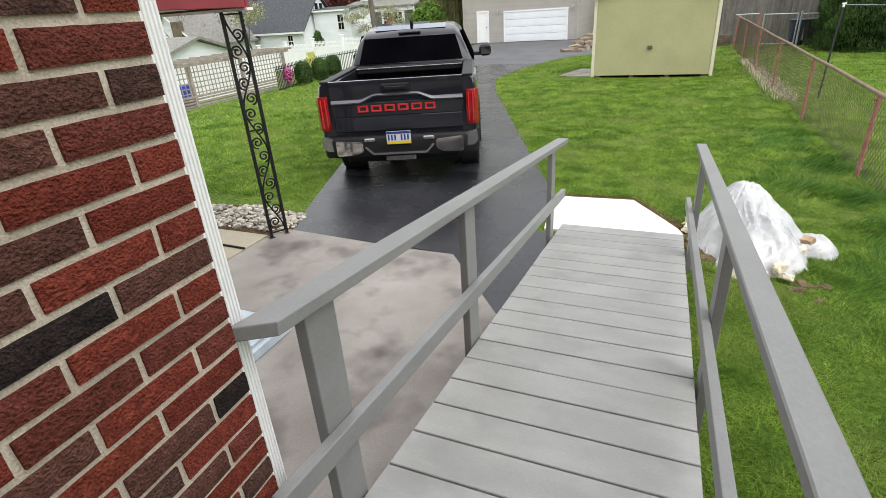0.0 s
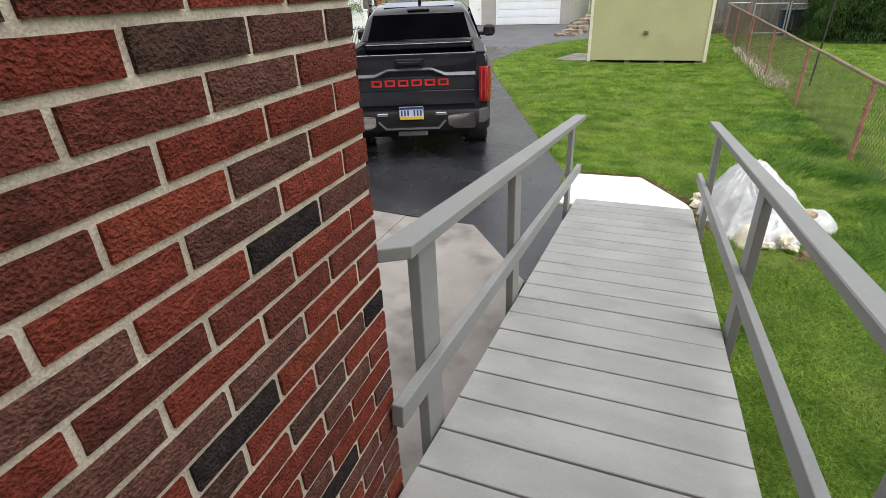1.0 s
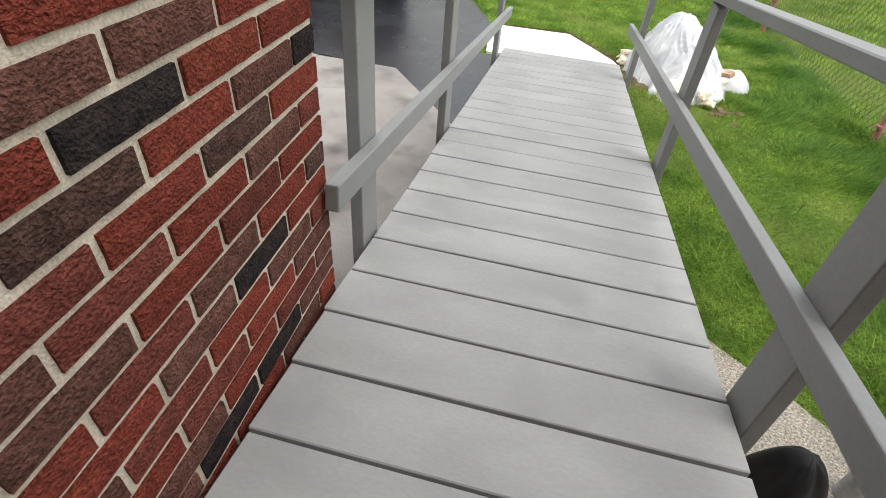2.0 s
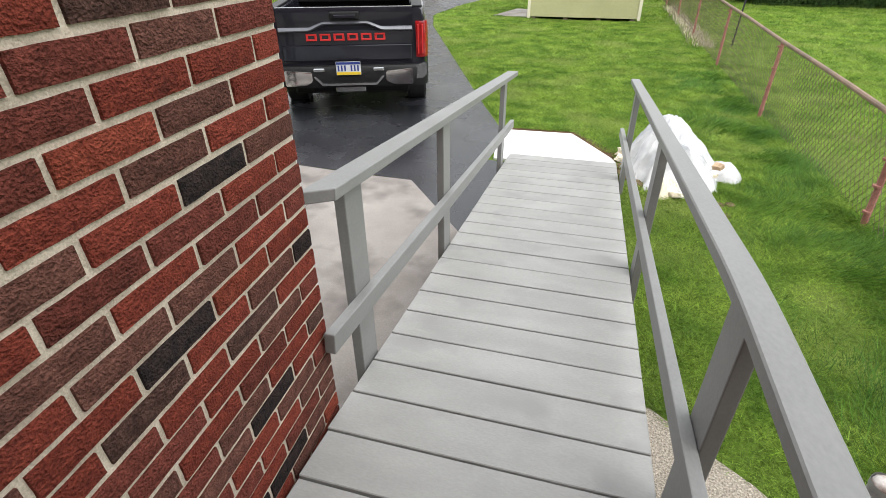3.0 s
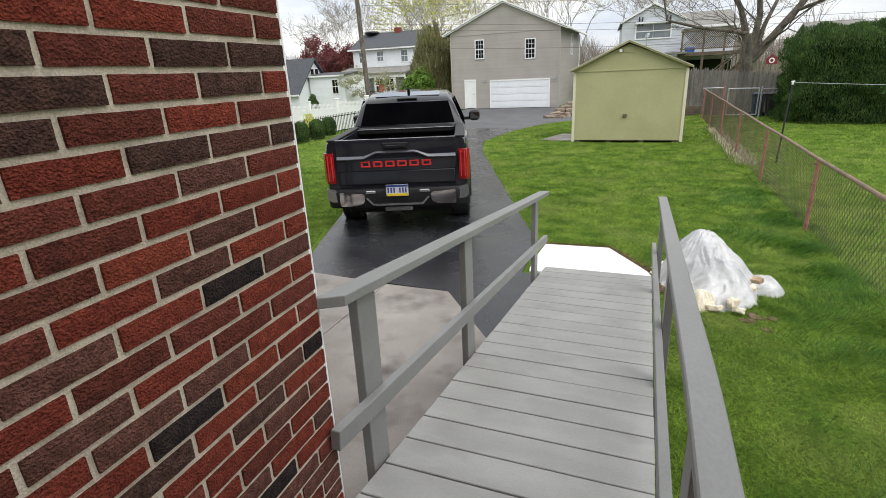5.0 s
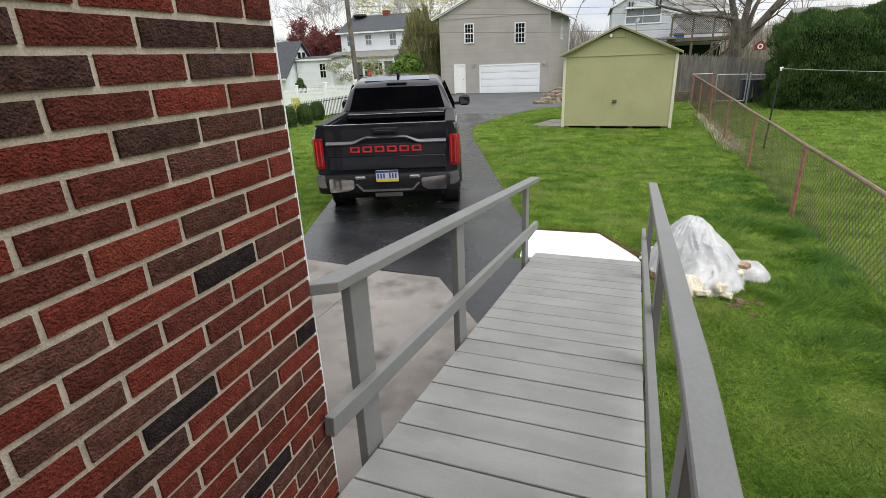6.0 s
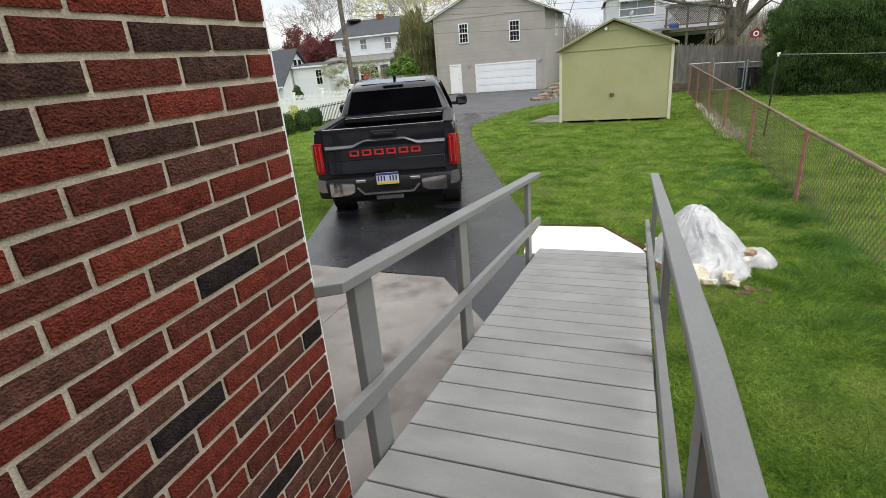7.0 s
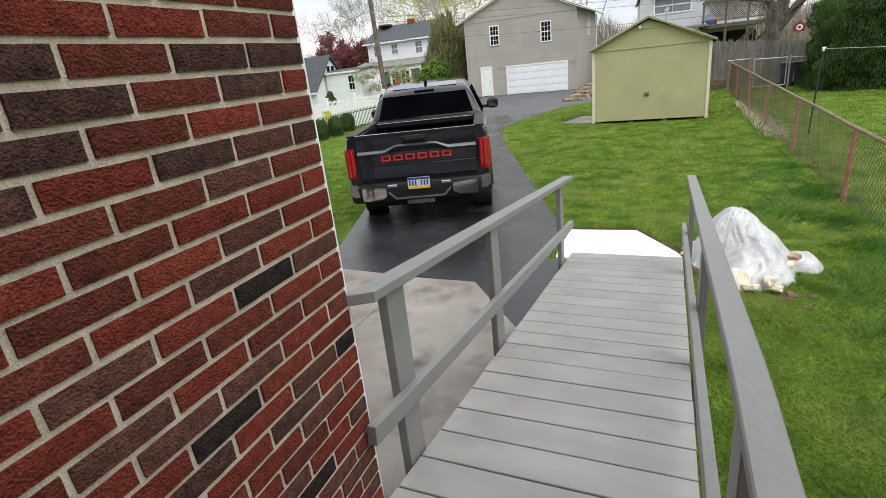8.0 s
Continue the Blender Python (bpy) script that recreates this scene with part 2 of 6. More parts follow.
def thing(name, m, label, category, group="", kind=""):
    ob = new(name)
    ob.empty_display_size = 0.1
    ob.matrix_basis = m
    return tagged(ob, label, category, group, kind)


def box(bm, x0, x1, y0, y1, z0, z1, bevel=0.0, m=None, segs=1):
    """Adds a box, its edges rounded by bevel, moved by m."""
    vs = [bm.verts.new((x, y, z)) for x in (x0, x1) for y in (y0, y1) for z in (z0, z1)]
    fs = [bm.faces.new([vs[i] for i in q]) for q in ((0, 1, 3, 2), (4, 6, 7, 5), (0, 4, 5, 1), (2, 3, 7, 6), (0, 2, 6, 4), (1, 5, 7, 3))]
    geom = vs
    if bevel:
        es = list({e for f in fs for e in f.edges})
        r = bmesh.ops.bevel(bm, geom=es, offset=bevel, segments=segs, affect="EDGES", profile=0.5)
        geom = list({v for f in r["faces"] for v in f.verts} | {v for v in vs if v.is_valid})
    if m is not None:
        bmesh.ops.transform(bm, matrix=m, verts=geom)
    return bm


def one_box(*a, **k):
    return box(bmesh.new(), *a, **k)


def tube(bm, pts, r, sides=8, cap=True):
    """A round bar along points; r is one radius or one for each point."""
    pts = [Vector(p) for p in pts]
    rs = [r] * len(pts) if isinstance(r, (int, float)) else r
    rings = []
    up = Vector((0.31, 0.17, 0.93))
    for i, p in enumerate(pts):
        d = (pts[min(i + 1, len(pts) - 1)] - pts[max(i - 1, 0)]).normalized()
        a = d.cross(up)
        if a.length < 0.05:
            a = d.cross(Vector((1, 0, 0)))
        a.normalize()
        b = d.cross(a)
        rings.append([bm.verts.new(p + rs[i] * (math.cos(t) * a + math.sin(t) * b)) for t in [2 * math.pi * k / sides for k in range(sides)]])
    for A, B in zip(rings, rings[1:]):
        for k in range(sides):
            bm.faces.new((A[k], A[(k + 1) % sides], B[(k + 1) % sides], B[k]))
    if cap and sides > 2:
        bm.faces.new(rings[0][::-1])
        bm.faces.new(rings[-1])
    return bm


def prism(bm, pts, axis, lo, hi):
    """Extrudes a 2D outline along an axis ('x': points are y, z; 'y': x, z; 'z': x, y)."""
    def at(p, h):
        return {"x": (h, p[0], p[1]), "y": (p[0], h, p[1]), "z": (p[0], p[1], h)}[axis]
    A = [bm.verts.new(at(p, lo)) for p in pts]
    B = [bm.verts.new(at(p, hi)) for p in pts]
    bm.faces.new(A[::-1])
    bm.faces.new(B)
    for i in range(len(pts)):
        k = (i + 1) % len(pts)
        bm.faces.new((A[i], A[k], B[k], B[i]))
    return bm


def soup(name, verts, faces, mat, parent=None):
    me = bpy.data.meshes.new(name)
    me.from_pydata(verts, [], faces)
    me.materials.append(mat)
    ob = new(name, me)
    if parent:
        ob.parent = parent
    return ob


def quads(name, V, mat, parent=None, per=4):
    """A mesh of loose polygons from an array (n, per, 3)."""
    n = len(V)
    me = bpy.data.meshes.new(name)
    me.vertices.add(n * per)
    me.vertices.foreach_set("co", np.ascontiguousarray(V, dtype=np.float32).ravel())
    me.loops.add(n * per)
    me.loops.foreach_set("vertex_index", np.arange(n * per, dtype=np.int32))
    me.polygons.add(n)
    me.polygons.foreach_set("loop_start", np.arange(0, n * per, per, dtype=np.int32))
    me.update(calc_edges=True)
    me.materials.append(mat)
    ob = new(name, me)
    if parent:
        ob.parent = parent
    return ob


def gz(y, x=0.0):
    """Height of the ground: level by the house, falling gently away from it and to the west."""
    t = min(1.0, max(0.0, (y - 3.4) / 3.4))
    return -0.12 * t * t * (3 - 2 * t) - 0.0075 * min(53.2, max(0.0, y - 6.8)) - min(0.45, max(0.0, -10.5 - x) * 0.09)


CUTS = [3.4 + 0.34 * i for i in range(11)]


def sheet(name, outline, lift, mat, depth=0.0, label="", kind="structure", category="ground"):
    """A flat piece of ground that follows its fall; depth: how thick its edge is."""
    bm = bmesh.new()
    bm.faces.new([bm.verts.new((x, y, 0)) for x, y in outline])
    for y in CUTS:
        bmesh.ops.bisect_plane(bm, geom=bm.verts[:] + bm.edges[:] + bm.faces[:], plane_co=(0, y, 0), plane_no=(0, 1, 0))
    if depth:
        r = bmesh.ops.extrude_face_region(bm, geom=bm.faces[:])
        for v in [g for g in r["geom"] if isinstance(g, bmesh.types.BMVert)]:
            v.co.z = 1
        for v in bm.verts:
            v.co.z = gz(v.co.y) + lift - (0 if v.co.z > 0.5 else depth)
    else:
        for v in bm.verts:
            v.co.z = gz(v.co.y) + lift
    ob = part(name, bm, mat)
    return tagged(ob, label, category, kind=kind)


# ---- ground ----
def build_ground():
    xs = [-900, -60, -20, -15.5, -10.5, -8, -3, 0, 1.1, 3, 8, 30, 900]
    ys = [-900, -30, -8, 0] + CUTS + [10, 20, 40, 60, 90, 1200]
    vs = [(x, y, gz(y, x)) for y in ys for x in xs]
    n = len(xs)
    fs = [(r * n + c, r * n + c + 1, (r + 1) * n + c + 1, (r + 1) * n + c) for r in range(len(ys) - 1) for c in range(n - 1)]
    g = soup("ground", vs, fs, M["grass_soil"])
    tagged(g, "green spring lawn with thin yellowish patches", "lawn", kind="structure")
    drive = [(-2.62, 3.15), (-0.85, 3.06), (-0.2, 2.26), (0.3, 1.7), (0.3, 3.7), (-0.22, 3.75), (-0.26, 4.88), (-0.54, 5.6), (-1.62, 8.3), (-3.66, 13.4),
             (-4.3, 15.6), (-4.2, 18.0), (-3.9, 20.0), (-9.5, 20.0), (-7.2, 14.0), (-3.1, 4.30)]
    sheet("driveway", drive, 0.012, M["asphalt"], label="freshly sealed black asphalt driveway, damp in places", category="driveway")
    far = [(-9.5, 20.0), (-3.9, 20.0), (-3.4, 22.0), (-1.9, 24.0), (-1.2, 33.55), (-11.0, 33.55), (-11.0, 24)]
    sheet("driveway_apron", far, 0.010, M["asphalt_old"], label="weathered grey asphalt in front of the garage", category="driveway")
    slab1 = [(-2.75, 3.15), (-1.485, 3.06), (-1.485, 0.07), (-2.75, 0.07)]
    slab2 = [(-1.475, 3.045), (-0.785, 3.035), (-0.20, 2.30), (-0.12, 2.2), (-0.12, 0.07), (-1.475, 0.07)]
    s = sheet("patio_slab", slab1, 0.02, M["concrete"], 0.12, "stained pale grey concrete slab beside the ramp", category="slab")
    s = sheet("patio_slab", slab2, 0.022, M["concrete"], 0.12, "stained pale grey concrete slab with a clipped corner", category="slab")
    sheet("porch_slab", [(-7.5, 2.94), (-2.76, 2.94), (-2.76, 0.07), (-7.5, 0.07)], 0.03, M["concrete_tan"], 0.12, "tan concrete porch floor with a joint", category="slab")
    sheet("landing_pad", [(-0.15, 3.80), (-0.18, 4.05), (-0.17, 4.84), (0.58, 4.88), (1.02, 4.10), (1.06, 3.98), (1.06, 3.80)], 0.022, M["concrete_white"], 0.1,
          "new white concrete landing pad at the ramp's foot", category="slab")
    sheet("garden_soil", [(-0.3, 4.8), (-0.24, 4.99), (0.63, 5.03), (1.0, 4.45), (1.19, 4.18), (1.30, 3.90), (1.22, 3.5), (1.05, 3.5), (1.05, 3.98), (0.55, 4.85)], 0.006, M["soil"],
          label="bare brown soil edge round the new pad", category="soil")
    sheet("side_path", [(1.07, 0.80), (1.2, 0.78), (1.3, 0.70), (1.44, 0.575), (1.59, 0.465), (1.79, 0.256), (2.1, -0.1), (2.15, -3.3), (0.9, -3.3), (0.9, 0.7)], 0.008, M["aggregate"],
          label="worn exposed-aggregate path beside the ramp", category="path")
    sheet("shed_pad", [(-2.45, 15.9), (-1.42, 15.75), (-1.42, 17.6), (-2.0, 17.8)], 0.03, M["concrete"], 0.08, "small grey concrete pad beside the shed", category="slab")


build_ground()

# ---- brick house wall ----
PITCH, COURSE, JOINT = 0.2179, 0.0664, 0.0143
ROWS_OF_BRICKS = {  # from the corner inwards: r red, o orange, d deep red, b brown, k black
    -1: "dddrd", 0: "ddrrr", 1: "ccdcd", 2: "rcdcd", 3: "drdcd", 4: "cbcrc", 5: "dbddd", 6: "rrrdr", 7: "rbodr", 8: "rrbrd", 9: "bkrbr",
    10: "rrddr", 11: "ddrbd", 12: "drbbr", 13: "rokrb", 14: "kbrcr", 15: "rcrdr", 16: "dbrdb", 17: "rdrbd", 18: "crbdr", 19: "rkbrd", 20: "dbrdb", 21: "brdrk"}
BRICK_MATS = {"r": "brick_red", "o": "brick_orange", "d": "brick_deep", "b": "brick_brown", "k": "brick_black", "c": "brick_char"}


HOUSE = Matrix.Translation((-0.0105, -0.0096, 0)) @ Matrix.Rotation(0.0317, 4, "Z")


def brick_mesh(length, name, mat, seed):
    """A brick face with worn, slightly wavy edges; it grows along -y from 0."""
    rnd = random.Random(seed)
    bm = bmesh.new()
    h = COURSE - JOINT
    ny, nz = (9, 4) if length > 0.15 else (5, 4)
    grid = []
    for i in range(ny):
        row = []
        for k in range(nz):
            y, z = -length * i / (ny - 1), -h / 2 + h * k / (nz - 1)
            edge = i in (0, ny - 1) or k in (0, nz - 1)
            if i in (0, ny - 1):
                y += rnd.uniform(-0.0008, 0.0008)
            if k in (0, nz - 1):
                z += rnd.uniform(-0.0007, 0.0007)
            row.append(bm.verts.new((rnd.uniform(-0.0032, -0.0022) if edge else rnd.uniform(-0.0006, 0.0008), y, z)))
        grid.append(row)
    for i in range(ny - 1):
        for k in range(nz - 1):
            bm.faces.new((grid[i][k], grid[i + 1][k], grid[i + 1][k + 1], grid[i][k + 1]))
    rim = [g[0] for g in grid] + grid[-1][1:] + [g[-1] for g in grid[-2::-1]] + grid[0][-2:0:-1]
    back = [bm.verts.new((-0.05, v.co.y, v.co.z)) for v in rim]
    for i in range(len(rim)):
        k = (i + 1) % len(rim)
        bm.faces.new((rim[i], back[i], back[k], rim[k]))
    me = finish(name, bm, mat)
    return me


def build_wall():
    bm = one_box(-0.30, -0.0085, -7.0, 0.0, -0.15, 3.4)
    wall = part("wall_east", bm, M["mortar"])
    wall.matrix_basis = HOUSE
    tagged(wall, "red and brown brick house wall with pale recessed mortar", "wall", kind="structure")
    part("wall_north", one_box(-7.0, -0.31, -0.30, 0.0, -0.15, 3.4), M["brick_deep"], None).matrix_basis = HOUSE
    tagged(bpy.data.objects["wall_north"], "plain rear wall of the house under the porch", "wall", kind="structure")
    # Unseen wall, added to hold back light from the south.
    part("wall_south", one_box(0.16, 6.0, -2.60, -2.30, -0.15, 4.6), M["brick_deep"], None)
    tagged(bpy.data.objects["wall_south"], "added unseen brick-coloured wall that blocks southern light behind the landing", "wall", kind="structure")
    rnd = random.Random(5)
    cache = {}
    for k in range(-10, 27):
        z = 1.573 + (9 - k) * COURSE
        colours = ROWS_OF_BRICKS.get(k, "")
        y = 0.0
        for i in range(8):
            short = k % 2 == 0 and i == 0
            length = PITCH / 2 - JOINT if short else PITCH - JOINT
            c = colours[i] if i < len(colours) else rnd.choice("rrddbbrdbok")
            key = (short, c, rnd.randrange(3))
            if key not in cache:
                cache[key] = brick_mesh(length, "brick", M[BRICK_MATS[c]], hash(key[2]) + (7 if short else 0))
            ob = new("brick", cache[key])
            ob.location = (rnd.uniform(-0.0012, 0.0012), y, z + rnd.uniform(-0.0012, 0.0012))
            ob.rotation_euler = (rnd.uniform(-0.004, 0.004), 0, rnd.uniform(-0.004, 0.004))
            ob.parent = wall
            y -= length + JOINT
    # the rest of the wall, behind the camera's shoulder
    V = []
    for k in range(-18, 32):
        z = 1.573 + (9 - k) * COURSE
        if z > 3.36 or z < -0.1:
            continue
        inside = -10 <= k < 27
        y = -(PITCH / 2 if k % 2 == 0 else 0.0) - (PITCH * (7 if k % 2 == 0 else 8) if inside else 0)
        while y > -6.7:
            a, b, h = y, y - PITCH + JOINT, (COURSE - JOINT) / 2
            V.append([(0, a, z - h), (0, b, z - h), (0, b, z + h), (0, a, z + h)])
            y -= PITCH
    rest = quads("brickwork", np.array(V), surf("brick_rest", (0.10, 0.027, 0.02), (0.19, 0.04, 0.026), isle=0.5, rough=0.9, bump=0.004, bump_scale=170), wall)
    tagged(rest, kind="stuff")
    # Out-of-view roof of assumed shape, added to close the place and shape reflections.
    roof = thing("unseen_house_roof", pose(0, 0, 0), "assumed grey shingled roof of the brick house, out of view", "roof", kind="structure")
    bm = bmesh.new()
    prism(bm, [(0.32, 3.40), (-3.7, 5.4), (-7.7, 3.40), (-7.7, 3.55), (-3.7, 5.57), (0.32, 3.55)], "y", -7.4, 0.35)
    part("roof_slopes", bm, M["shingle_grey"], roof)
    part("eave_board", one_box(-0.3, 0.31, -7.38, 0.33, 3.405, 3.43), M["white_paint"], roof)
    # white fluted corner trim, standing just past the corner
    bm = bmesh.new()
    prof = [(-0.16, 0.002), (-0.059, 0.002)]
    for i in range(8):
        y = 0.010 + i * 0.0095
        prof += [(-0.059, y), (-0.0635, y + 0.0015), (-0.0635, y + 0.003), (-0.059, y + 0.0045)]
    prof += [(-0.059, 0.086), (-0.065, 0.091), (-0.16, 0.091)]
    prism(bm, prof, "z", 0.0, 3.3)
    trim = part("trim", bm, M["white_paint"])
    trim.matrix_basis = HOUSE
    tagged(trim, "white fluted aluminium corner trim on the brick wall", "trim", kind="structure")


build_wall()

# ---- ramp ----
def deck_z(y):
    return 0.549 - 0.128 * y


def cap_z(y):
    return 1.369 - 0.1268 * y


def low_z(y):
    return 0.905 - 0.1255 * y


def sloped(bm, x0, x1, y0, y1, top, thick, bevel=0.004):
    """A straight timber running down the slope, its top face given by top(y)."""
    a, b = top(y0), top(y1)
    length = math.hypot(y1 - y0, b - a)
    m = Matrix.Translation((0, y0, a)) @ Matrix.Rotation(math.atan2(b - a, y1 - y0), 4, "X")
    return box(bm, x0, x1, 0, length, -thick, 0, bevel, m, 2)


def build_ramp():
    ramp = thing("wheelchair_ramp", pose(0, 0, 0), "grey-painted wooden access ramp with handrails beside the brick house", "ramp")
    p = 0.2
    pitch_deg = math.degrees(math.atan(-0.128))
    boards = {}
    for i in range(-12, 18):
        y = 0.265 + p * i
        key = i % 3 if y > -0.2 else i
        if key not in boards:
            bm = one_box(0.006 if y > -0.2 else 0.002 - 0.0317 * y, 1.058, 0.0040, p - 0.0040, -0.036, 0, 0.003)
            boards[key] = finish("deck_board", bm, M["deck_paint"])
        ob = new("deck_board", boards[key])
        flat = y < -1.25
        zz = deck_z(y) if not flat else deck_z(-1.25)
        ob.matrix_basis = pose(random.uniform(-0.002, 0.002), y, zz + random.uniform(-0.0008, 0.0008), 0 if flat else pitch_deg, 0, random.uniform(-0.08, 0.08))
        ob.parent = ramp
    for x0 in (0.012, 0.50, 1.008):
        bm = bmesh.new()
        sloped(bm, x0, x0 + 0.038, -1.2, 3.72, lambda y: deck_z(y) - 0.038, 0.10)
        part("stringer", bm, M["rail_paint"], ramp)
    for x0, ys in ((-0.042, (0.200, 1.375, 3.36)), (1.072, (-0.22, 1.37, 3.25))):
        for y in ys:
            top = (cap_z(y + 0.13) if x0 < 0.5 else 1.340 - 0.1215 * (y + 0.13)) - 0.042
            part("post", one_box(x0, x0 + 0.040, y, y + 0.132, gz(y) - 0.1, top, 0.004, segs=2), M["rail_paint"], ramp)
    bm = bmesh.new()
    sloped(bm, -0.050, 0.046, 0.004, 3.80, cap_z, 0.038)
    for v in bm.verts:  # clipped inner corner at the upper end
        if v.co.y < 0.1 and v.co.x > 0.02:
            v.co.y += 0.055
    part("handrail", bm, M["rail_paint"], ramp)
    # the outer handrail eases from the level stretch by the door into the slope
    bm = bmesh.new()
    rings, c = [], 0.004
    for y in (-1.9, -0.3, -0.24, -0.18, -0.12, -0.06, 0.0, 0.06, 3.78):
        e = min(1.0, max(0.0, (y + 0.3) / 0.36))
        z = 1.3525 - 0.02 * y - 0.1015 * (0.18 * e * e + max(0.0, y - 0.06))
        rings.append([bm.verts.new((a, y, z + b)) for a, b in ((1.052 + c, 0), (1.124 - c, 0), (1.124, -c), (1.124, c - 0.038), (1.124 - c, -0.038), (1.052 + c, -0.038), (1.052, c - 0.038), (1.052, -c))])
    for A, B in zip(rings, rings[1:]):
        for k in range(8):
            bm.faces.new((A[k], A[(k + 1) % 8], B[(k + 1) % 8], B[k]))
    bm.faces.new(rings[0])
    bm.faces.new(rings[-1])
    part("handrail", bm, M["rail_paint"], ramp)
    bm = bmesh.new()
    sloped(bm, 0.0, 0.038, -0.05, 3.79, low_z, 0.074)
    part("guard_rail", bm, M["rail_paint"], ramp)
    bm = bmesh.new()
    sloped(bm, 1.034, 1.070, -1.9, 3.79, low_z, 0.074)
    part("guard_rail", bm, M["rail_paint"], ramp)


build_ramp()

# ---- shed ----
def build_shed():
    g = -0.19
    s = thing("garden_shed", pose(0, 0, g), "pale olive-green wooden garden shed with a low gable roof", "shed")
    x0, x1, y0, y1, ev, pk = -1.33, 1.80, 15.38, 18.2, 2.18, 2.87
    xm = 0.19
    bm = bmesh.new()
    for i in range(4):
        box(bm, x0 + 0.1 + i * 0.93, x0 + 0.22 + i * 0.93, y0 + 0.03, y1, 0.0, 0.09)
    part("skids", bm, M["brown_wood"], s)
    part("wall_panel", one_box(x0, x1, y0, y0 + 0.05, 0.09, ev - 0.06, 0.004), M["shed_paint"], s, "smooth olive painted front panel")
    part("wall_panel", one_box(x1 - 0.05, x1, y0 + 0.055, y1, 0.09, ev - 0.06), M["shed_paint"], s)
    part("wall_panel", one_box(x0, x0 + 0.05, y0 + 0.055, y1, 0.09, ev - 0.06), M["shed_paint"], s)
    part("wall_panel", one_box(x0 + 0.055, x1 - 0.055, y1 - 0.05, y1, 0.09, ev - 0.06), M["shed_paint"], s)
    for ya, yb in ((y0 - 0.012, y0 + 0.04), (y1 - 0.04, y1)):
        bm = bmesh.new()
        prism(bm, [(x0, ev - 0.055), (x1, ev - 0.055), (x1, ev), (xm, pk - 0.05), (x0, ev)], "y", ya, yb)
        part("gable", bm, M["shed_paint"], s)
    part("batten", one_box(x0 - 0.01, x1 + 0.01, y0 - 0.022, y0 - 0.002, ev - 0.085, ev - 0.055, 0.003), M["shed_paint"], s)
    for xa in (x0 - 0.02, x1 - 0.06):
        part("corner_trim", one_box(xa, xa + 0.08, y0 - 0.02, y0 - 0.003, 0.05, ev - 0.09, 0.003), M["shed_trim"], s, "cream corner board")
    for sx in (-1, 1):
        xe = x0 - 0.12 if sx < 0 else x1 + 0.12
        ze = ev - 0.07
        bm = bmesh.new()
        prism(bm, [(xm, pk), (xe, ze), (xe, ze + 0.03), (xm, pk + 0.035)], "y", y0 - 0.16, y1 + 0.16)
        part("roof_slope", bm, M["shingle_light"], s)
        bm = bmesh.new()
        prism(bm, [(xm, pk - 0.012), (xe, ze - 0.012), (xe, ze + 0.032), (xm, pk + 0.037)], "y", y0 - 0.185, y0 - 0.162)
        part("barge_board", bm, M["shed_paint"], s)
        bm = bmesh.new()
        prism(bm, [(xm, pk + 0.038), (xe, ze + 0.033), (xe, ze + 0.050), (xm, pk + 0.055)], "y", y0 - 0.21, y1 + 0.18)
        part("drip_edge", bm, M["shed_trim"], s, "pale drip edge")
    k = part("door_handle", one_box(0.13, 0.25, y0 - 0.07, y0 - 0.002, 0.775, 0.865, 0.015, segs=2), M["brown_wood"], s, "dark worn handle block")
    bm = bmesh.new()
    box(bm, xm - 0.16, xm + 0.16, y0 - 0.035, y0 - 0.014, ev + 0.40, ev + 0.56, 0.006)
    part("vent", bm, M["shed_paint"], s)
    bm = bmesh.new()
    tube(bm, [(xm - 0.22, y0 - 0.02, ev + 0.45), (xm - 0.22, y0 - 0.10, ev + 0.47)], [0.03, 0.045], 8)
    part("lamp", bm, M["white_paint"], s)


build_shed()

# ---- garage ----
def sash_window(name, parent, x0, x1, y, z0, z1, cols=2, rows=2, mat="white_paint", trim=0.08, glass="glass_dark"):
    """A double-hung window facing -y."""
    w = new(name)
    w.parent = parent
    bm = bmesh.new()
    box(bm, x0 - trim, x0, y - 0.05, y + 0.06, z0 - trim, z1 + trim)
    box(bm, x1, x1 + trim, y - 0.05, y + 0.06, z0 - trim, z1 + trim)
    box(bm, x0, x1, y - 0.05, y + 0.06, z1, z1 + trim)
    box(bm, x0, x1, y - 0.05, y + 0.06, z0 - trim, z0)
    part("window_frame", bm, M[mat], w)
    part("pane", one_box(x0, x1, y + 0.01, y + 0.02, z0, z1), M[glass], w)
    zm = (z0 + z1) / 2
    bm = bmesh.new()
    box(bm, x0, x1, y - 0.03, y + 0.006, zm - 0.03, zm + 0.03)
    for a, b in ((z0, zm - 0.03), (zm + 0.03, z1)):
        for c in range(1, cols):
            xx = x0 + (x1 - x0) * c / cols
            box(bm, xx - 0.008, xx + 0.008, y - 0.012, y + 0.007, a, b)
        for r in range(1, rows):
            zz = a + (b - a) * r / rows
            box(bm, x0, x1, y - 0.013, y + 0.0065, zz - 0.008, zz + 0.008)
    part("muntins", bm, M[mat], w)
    return w


